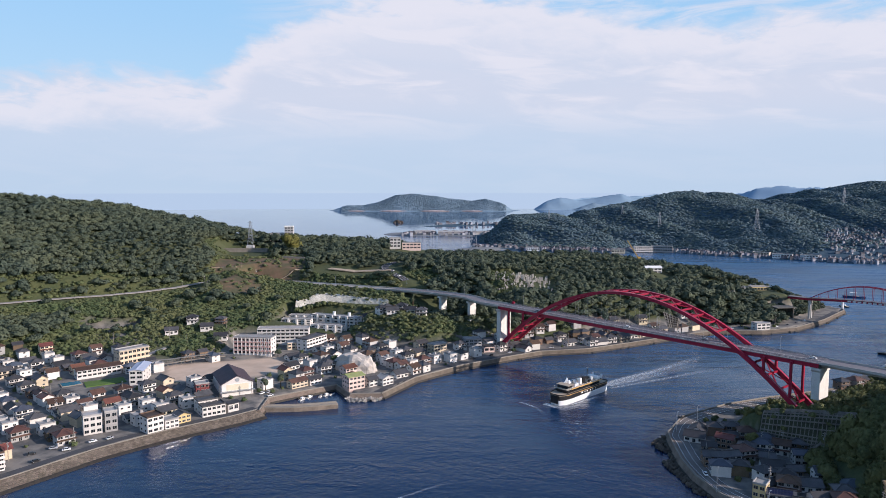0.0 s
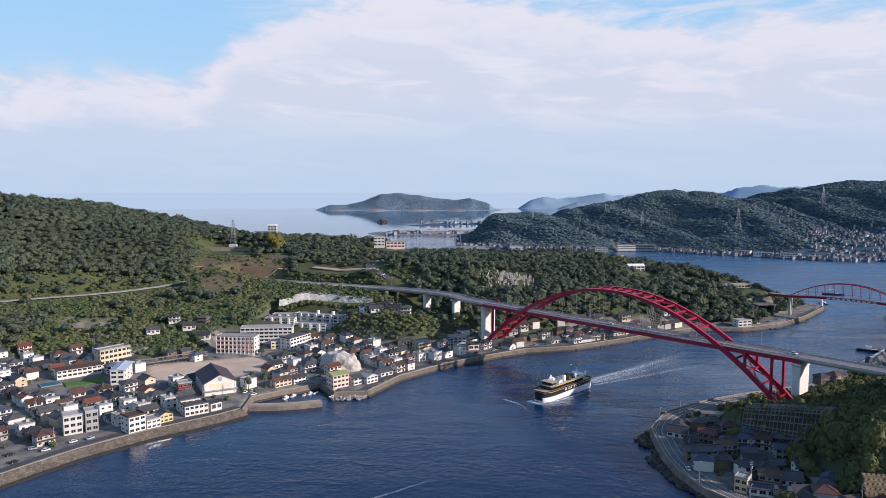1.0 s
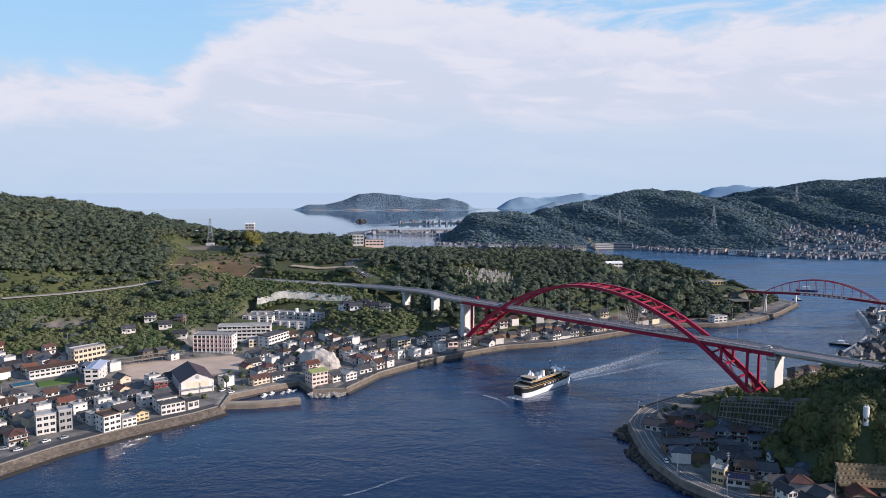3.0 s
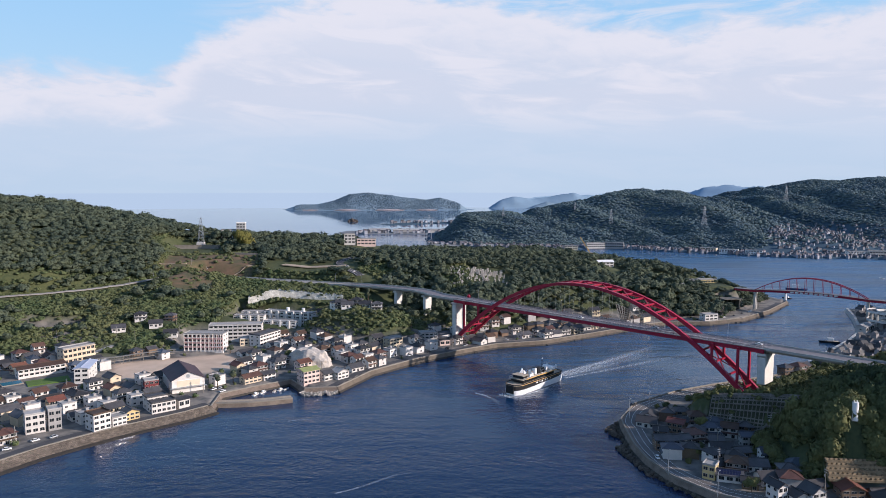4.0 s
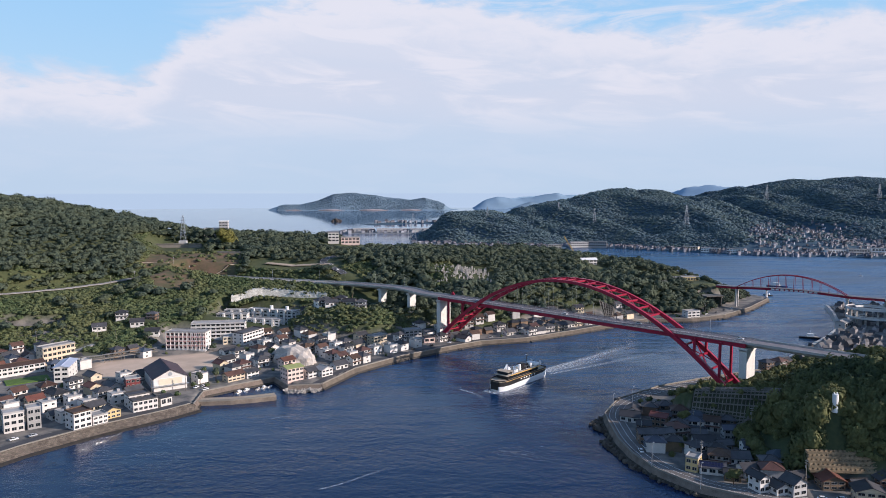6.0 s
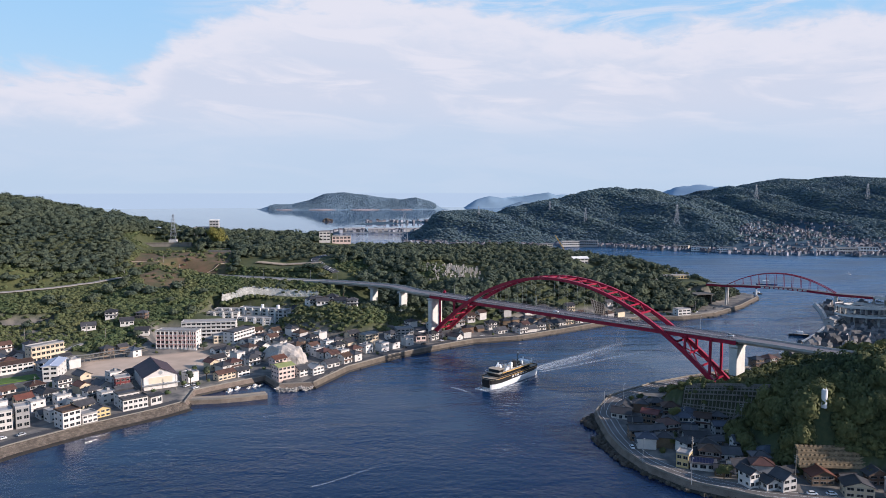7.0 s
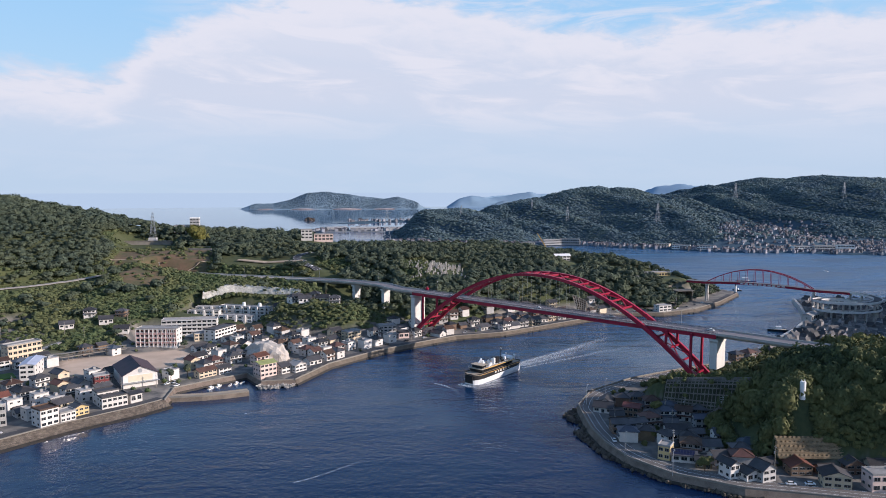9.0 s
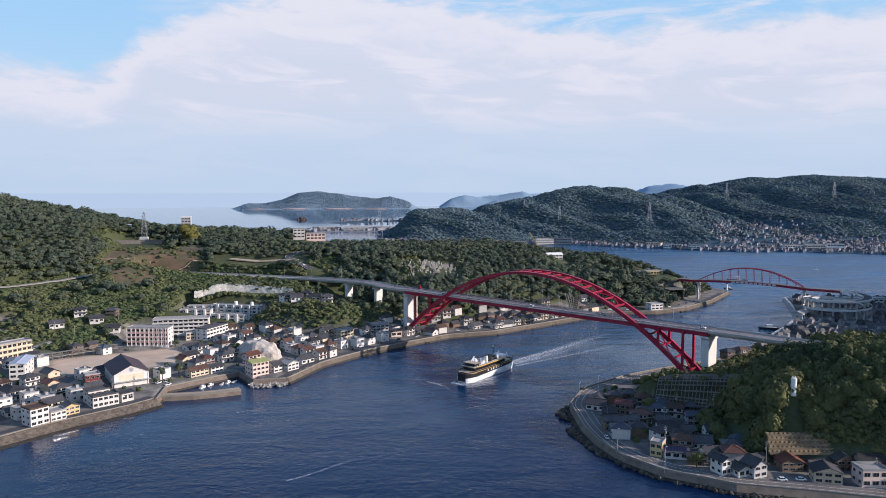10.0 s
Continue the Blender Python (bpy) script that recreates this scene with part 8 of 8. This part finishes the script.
def far_town(name, spots, label, seed, size=1.0, walls=None, tiles=None):
    """Small houses with saddle roofs in one mesh; the roofs are the second material."""
    rnd = random.Random(seed)
    V, F, M = [], [], []
    for x, y, z in spots:
        w, d, h, a = size * rnd.uniform(6, 13), size * rnd.uniform(5, 9), size * rnd.uniform(2.6, 7), rnd.choice((20, 110)) + rnd.uniform(-25, 25)
        m = pose(x, y, z, 0, 0, a)
        k = len(V)
        V += [m @ Vector(p) for p in ((-w / 2, -d / 2, -4), (w / 2, -d / 2, -4), (w / 2, d / 2, -4), (-w / 2, d / 2, -4), (-w / 2, -d / 2, h), (w / 2, -d / 2, h), (w / 2, d / 2, h), (-w / 2, d / 2, h), (-w / 2, 0, h + 2.4), (w / 2, 0, h + 2.4))]
        F += [(k, k + 1, k + 5, k + 4), (k + 1, k + 2, k + 6, k + 9, k + 5), (k + 2, k + 3, k + 7, k + 6), (k + 3, k, k + 4, k + 8, k + 7), (k + 4, k + 5, k + 9, k + 8), (k + 6, k + 7, k + 8, k + 9)]
        M += [0, 0, 0, 0, 1, 1]
    ob = mesh_object(name, V, F, walls or FARWALL)
    ob.data.materials.append(tiles or FARROOF)
    ob.data.polygons.foreach_set("material_index", M)
    return tagged(ob, label, "town", kind="stuff")


rnd = random.Random(77)
spots = []
cand = [(rnd.uniform(760, 1600), rnd.uniform(1130, 1800)) for _ in range(9000)]
C = np.array(cand)
zz, sd = ground_far(C[:, 0], C[:, 1]), side_of(C[:, 0], C[:, 1], COAST_F + BACK_F)
for (x, y), z, s in zip(cand, zz, sd):
    if s > 10 and far_town_zone(x, y, z) and len(spots) < 1700:
        spots.append((x, y, float(z)))
cand = [(rnd.uniform(150, 960), rnd.uniform(1240, 1680)) for _ in range(5200)]
C = np.array(cand)
zz, sd = ground_far(C[:, 0], C[:, 1]), side_of(C[:, 0], C[:, 1], COAST_F + BACK_F)
spots2 = [(x, y, float(z)) for (x, y), z, s in zip(cand, zz, sd) if 8 < s < 46]
far_town("ramp_town", ramp_town, "close-set houses with dark tiled roofs round the spiral ramp", 4, 0.56, mat("mixed_house_walls", (0.30, 0.285, 0.28), 0.85, 0.4, 0.3, 1.5, random_tint=0.7), ROOF_TILE)
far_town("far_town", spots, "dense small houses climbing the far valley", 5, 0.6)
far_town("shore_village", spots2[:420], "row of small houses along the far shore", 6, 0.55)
for x, y, w, h, a, wm, lb in ((173, 1556, 36, 8, -8, WHITE, "white waterfront hall on the far shore"), (267, 1600, 24, 9, 0, WHITE, "white building on the far shore"), (352, 1500, 34, 9, -12, CREAM, "cream quay shed on the far shore"), (408, 1524, 60, 13, 6, WALL_G, "grey shipyard hall on the far shore"), (446, 1530, 56, 15, -20, WALL_G, "long grey shipyard hall on the far shore"),
                             (650, 1392, 46, 9, -32, WHITE, "sunlit white quay building on the far shore"), (690, 1360, 40, 10, -30, WHITE, "white quay shed on the far shore"), (630, 1436, 40, 9, -40, CREAM, "cream quay shed on the far shore"), (868, 1300, 44, 12, -12, WHITE, "white factory on the far shore"), (905, 1290, 50, 14, -14, WALL_G, "grey factory on the far shore"), (955, 1290, 40, 16, -20, WHITE, "white block on the far shore")):
    building("waterfront_building", (x, y), a, w * 0.8, 14, h * 0.75, 2, int(w // 6), wm, ROOF_PALE, lb, "building", 1, gz=3)
rt = building("red_tower_building", (662, 1478), -30, 14, 12, 15, 4, 3, mat("bright_red_wall", (0.55, 0.06, 0.10), 0.7, 0.1), ROOF_PALE, "bright red waterfront building on the far shore", "building", 2, gz=4)
# crane in front of the far shore
YEL = mat("crane_yellow", (0.50, 0.30, 0.06), 0.6, 0.15)
cr = empty("crane_barge", pose(360, 1350, 0), "yellow crane jib on a low barge", "crane")
fitting(cr, "barge", -22, 22, -8, 8, -1, 2.5, ROCK)
bm = bmesh.new()
for o in (-1.6, 1.6):
    beam(bm, (10, o, 3), (-14, o * 0.3, 40), 1.1, 1.1)
for k in range(7):
    f = k / 7
    beam(bm, (10 - 24 * f, -1.6 * (1 - 0.7 * f), 3 + 37 * f), (10 - 24 * (f + 0.1), 1.6 * (1 - 0.7 * f), 3 + 37 * (f + 0.1)), 0.7, 0.7)
part("jib", bm, YEL, cr)
fitting(cr, "cab", 6, 13, -3, 3, 2.51, 8, YEL, 0.3)

# low spits with sheds, seen over the ridge
SPIT = mat("spit_ground", (0.20, 0.21, 0.22), 0.95, 0.35, 0.01, 0.1)
for nm, line, wd, lb in (("spit", [(-150, 2130, 7), (-40, 2100, 8), (80, 2090, 7), (190, 2110, 8)], 60, "low built-up spit across the inlet"), ("spit", [(-60, 2600, 7), (60, 2680, 8), (170, 2720, 9), (260, 2740, 8)], 50, "low wooded spit beyond the inlet"), ("spit", [(40, 1600, 6), (110, 1640, 8), (170, 1650, 8)], 55, "low shore with sheds beside the inlet")):
    island(nm, line, wd, 2.0, SPIT if "built" in lb or "sheds" in lb else HAZED_TREES, lb, 8.0)
sp = [(rnd.uniform(-140, 180), rnd.uniform(2075, 2135), 4.5) for _ in range(90)] + [(rnd.uniform(-40, 240), 2690 + rnd.uniform(-30, 40), 5) for _ in range(40)] + [(rnd.uniform(50, 150), rnd.uniform(1610, 1650), 4) for _ in range(30)]
far_town("spit_sheds", sp, "grey sheds and small houses on the low spits", 12)
for x, y, w, a in ((-30, 2090, 90, 2), (70, 2078, 110, 3), (-100, 2105, 60, 6)):
    building("spit_hall", (x, y), a, w, 22, 7, 1, 0, WALL_G, ROOF_PALE, "long grey industrial hall on the spit", "building", 0, gz=4, roof="ridge", rise=3)

# islands and blue hills at the limit of sight; haze is put into their colours
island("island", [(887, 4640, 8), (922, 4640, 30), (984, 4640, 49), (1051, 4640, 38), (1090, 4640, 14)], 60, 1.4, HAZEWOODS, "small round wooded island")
island("far_island", [(708, 4760, 62), (779, 4760, 82), (898, 4760, 74), (1018, 4760, 82), (1116, 4750, 101), (1194, 4740, 113), (1272, 4730, 89), (1330, 4720, 74)], 110, 1.3, mat("hazed_blue_island", (0.23, 0.33, 0.43), 1, 0.15, 0.004, 0.02, spec=0), "long pale blue island on the horizon")
island("far_mountains", [(1815, 4600, 97), (1932, 4550, 109), (2013, 4500, 151), (2150, 4450, 166), (2226, 4400, 151), (2299, 4350, 154), (2371, 4300, 139), (2481, 4250, 125), (2743, 4050, 139), (3042, 3750, 185), (3102, 3700, 194), (3203, 3600, 202)], 200, 1.2, HAZEHILLS, "pale blue mountains on the horizon", 24)
island("far_ridge", [(822, 4780, 78), (982, 4780, 93), (1138, 4760, 85), (1335, 4740, 101), (1492, 4720, 109), (1689, 4700, 105)], 70, 1.2, mat("hazed_blue_ridge", (0.33, 0.46, 0.56), 1, 0.05, 0.004, 0.02, spec=0), "faint blue ridge behind the hills", 20)
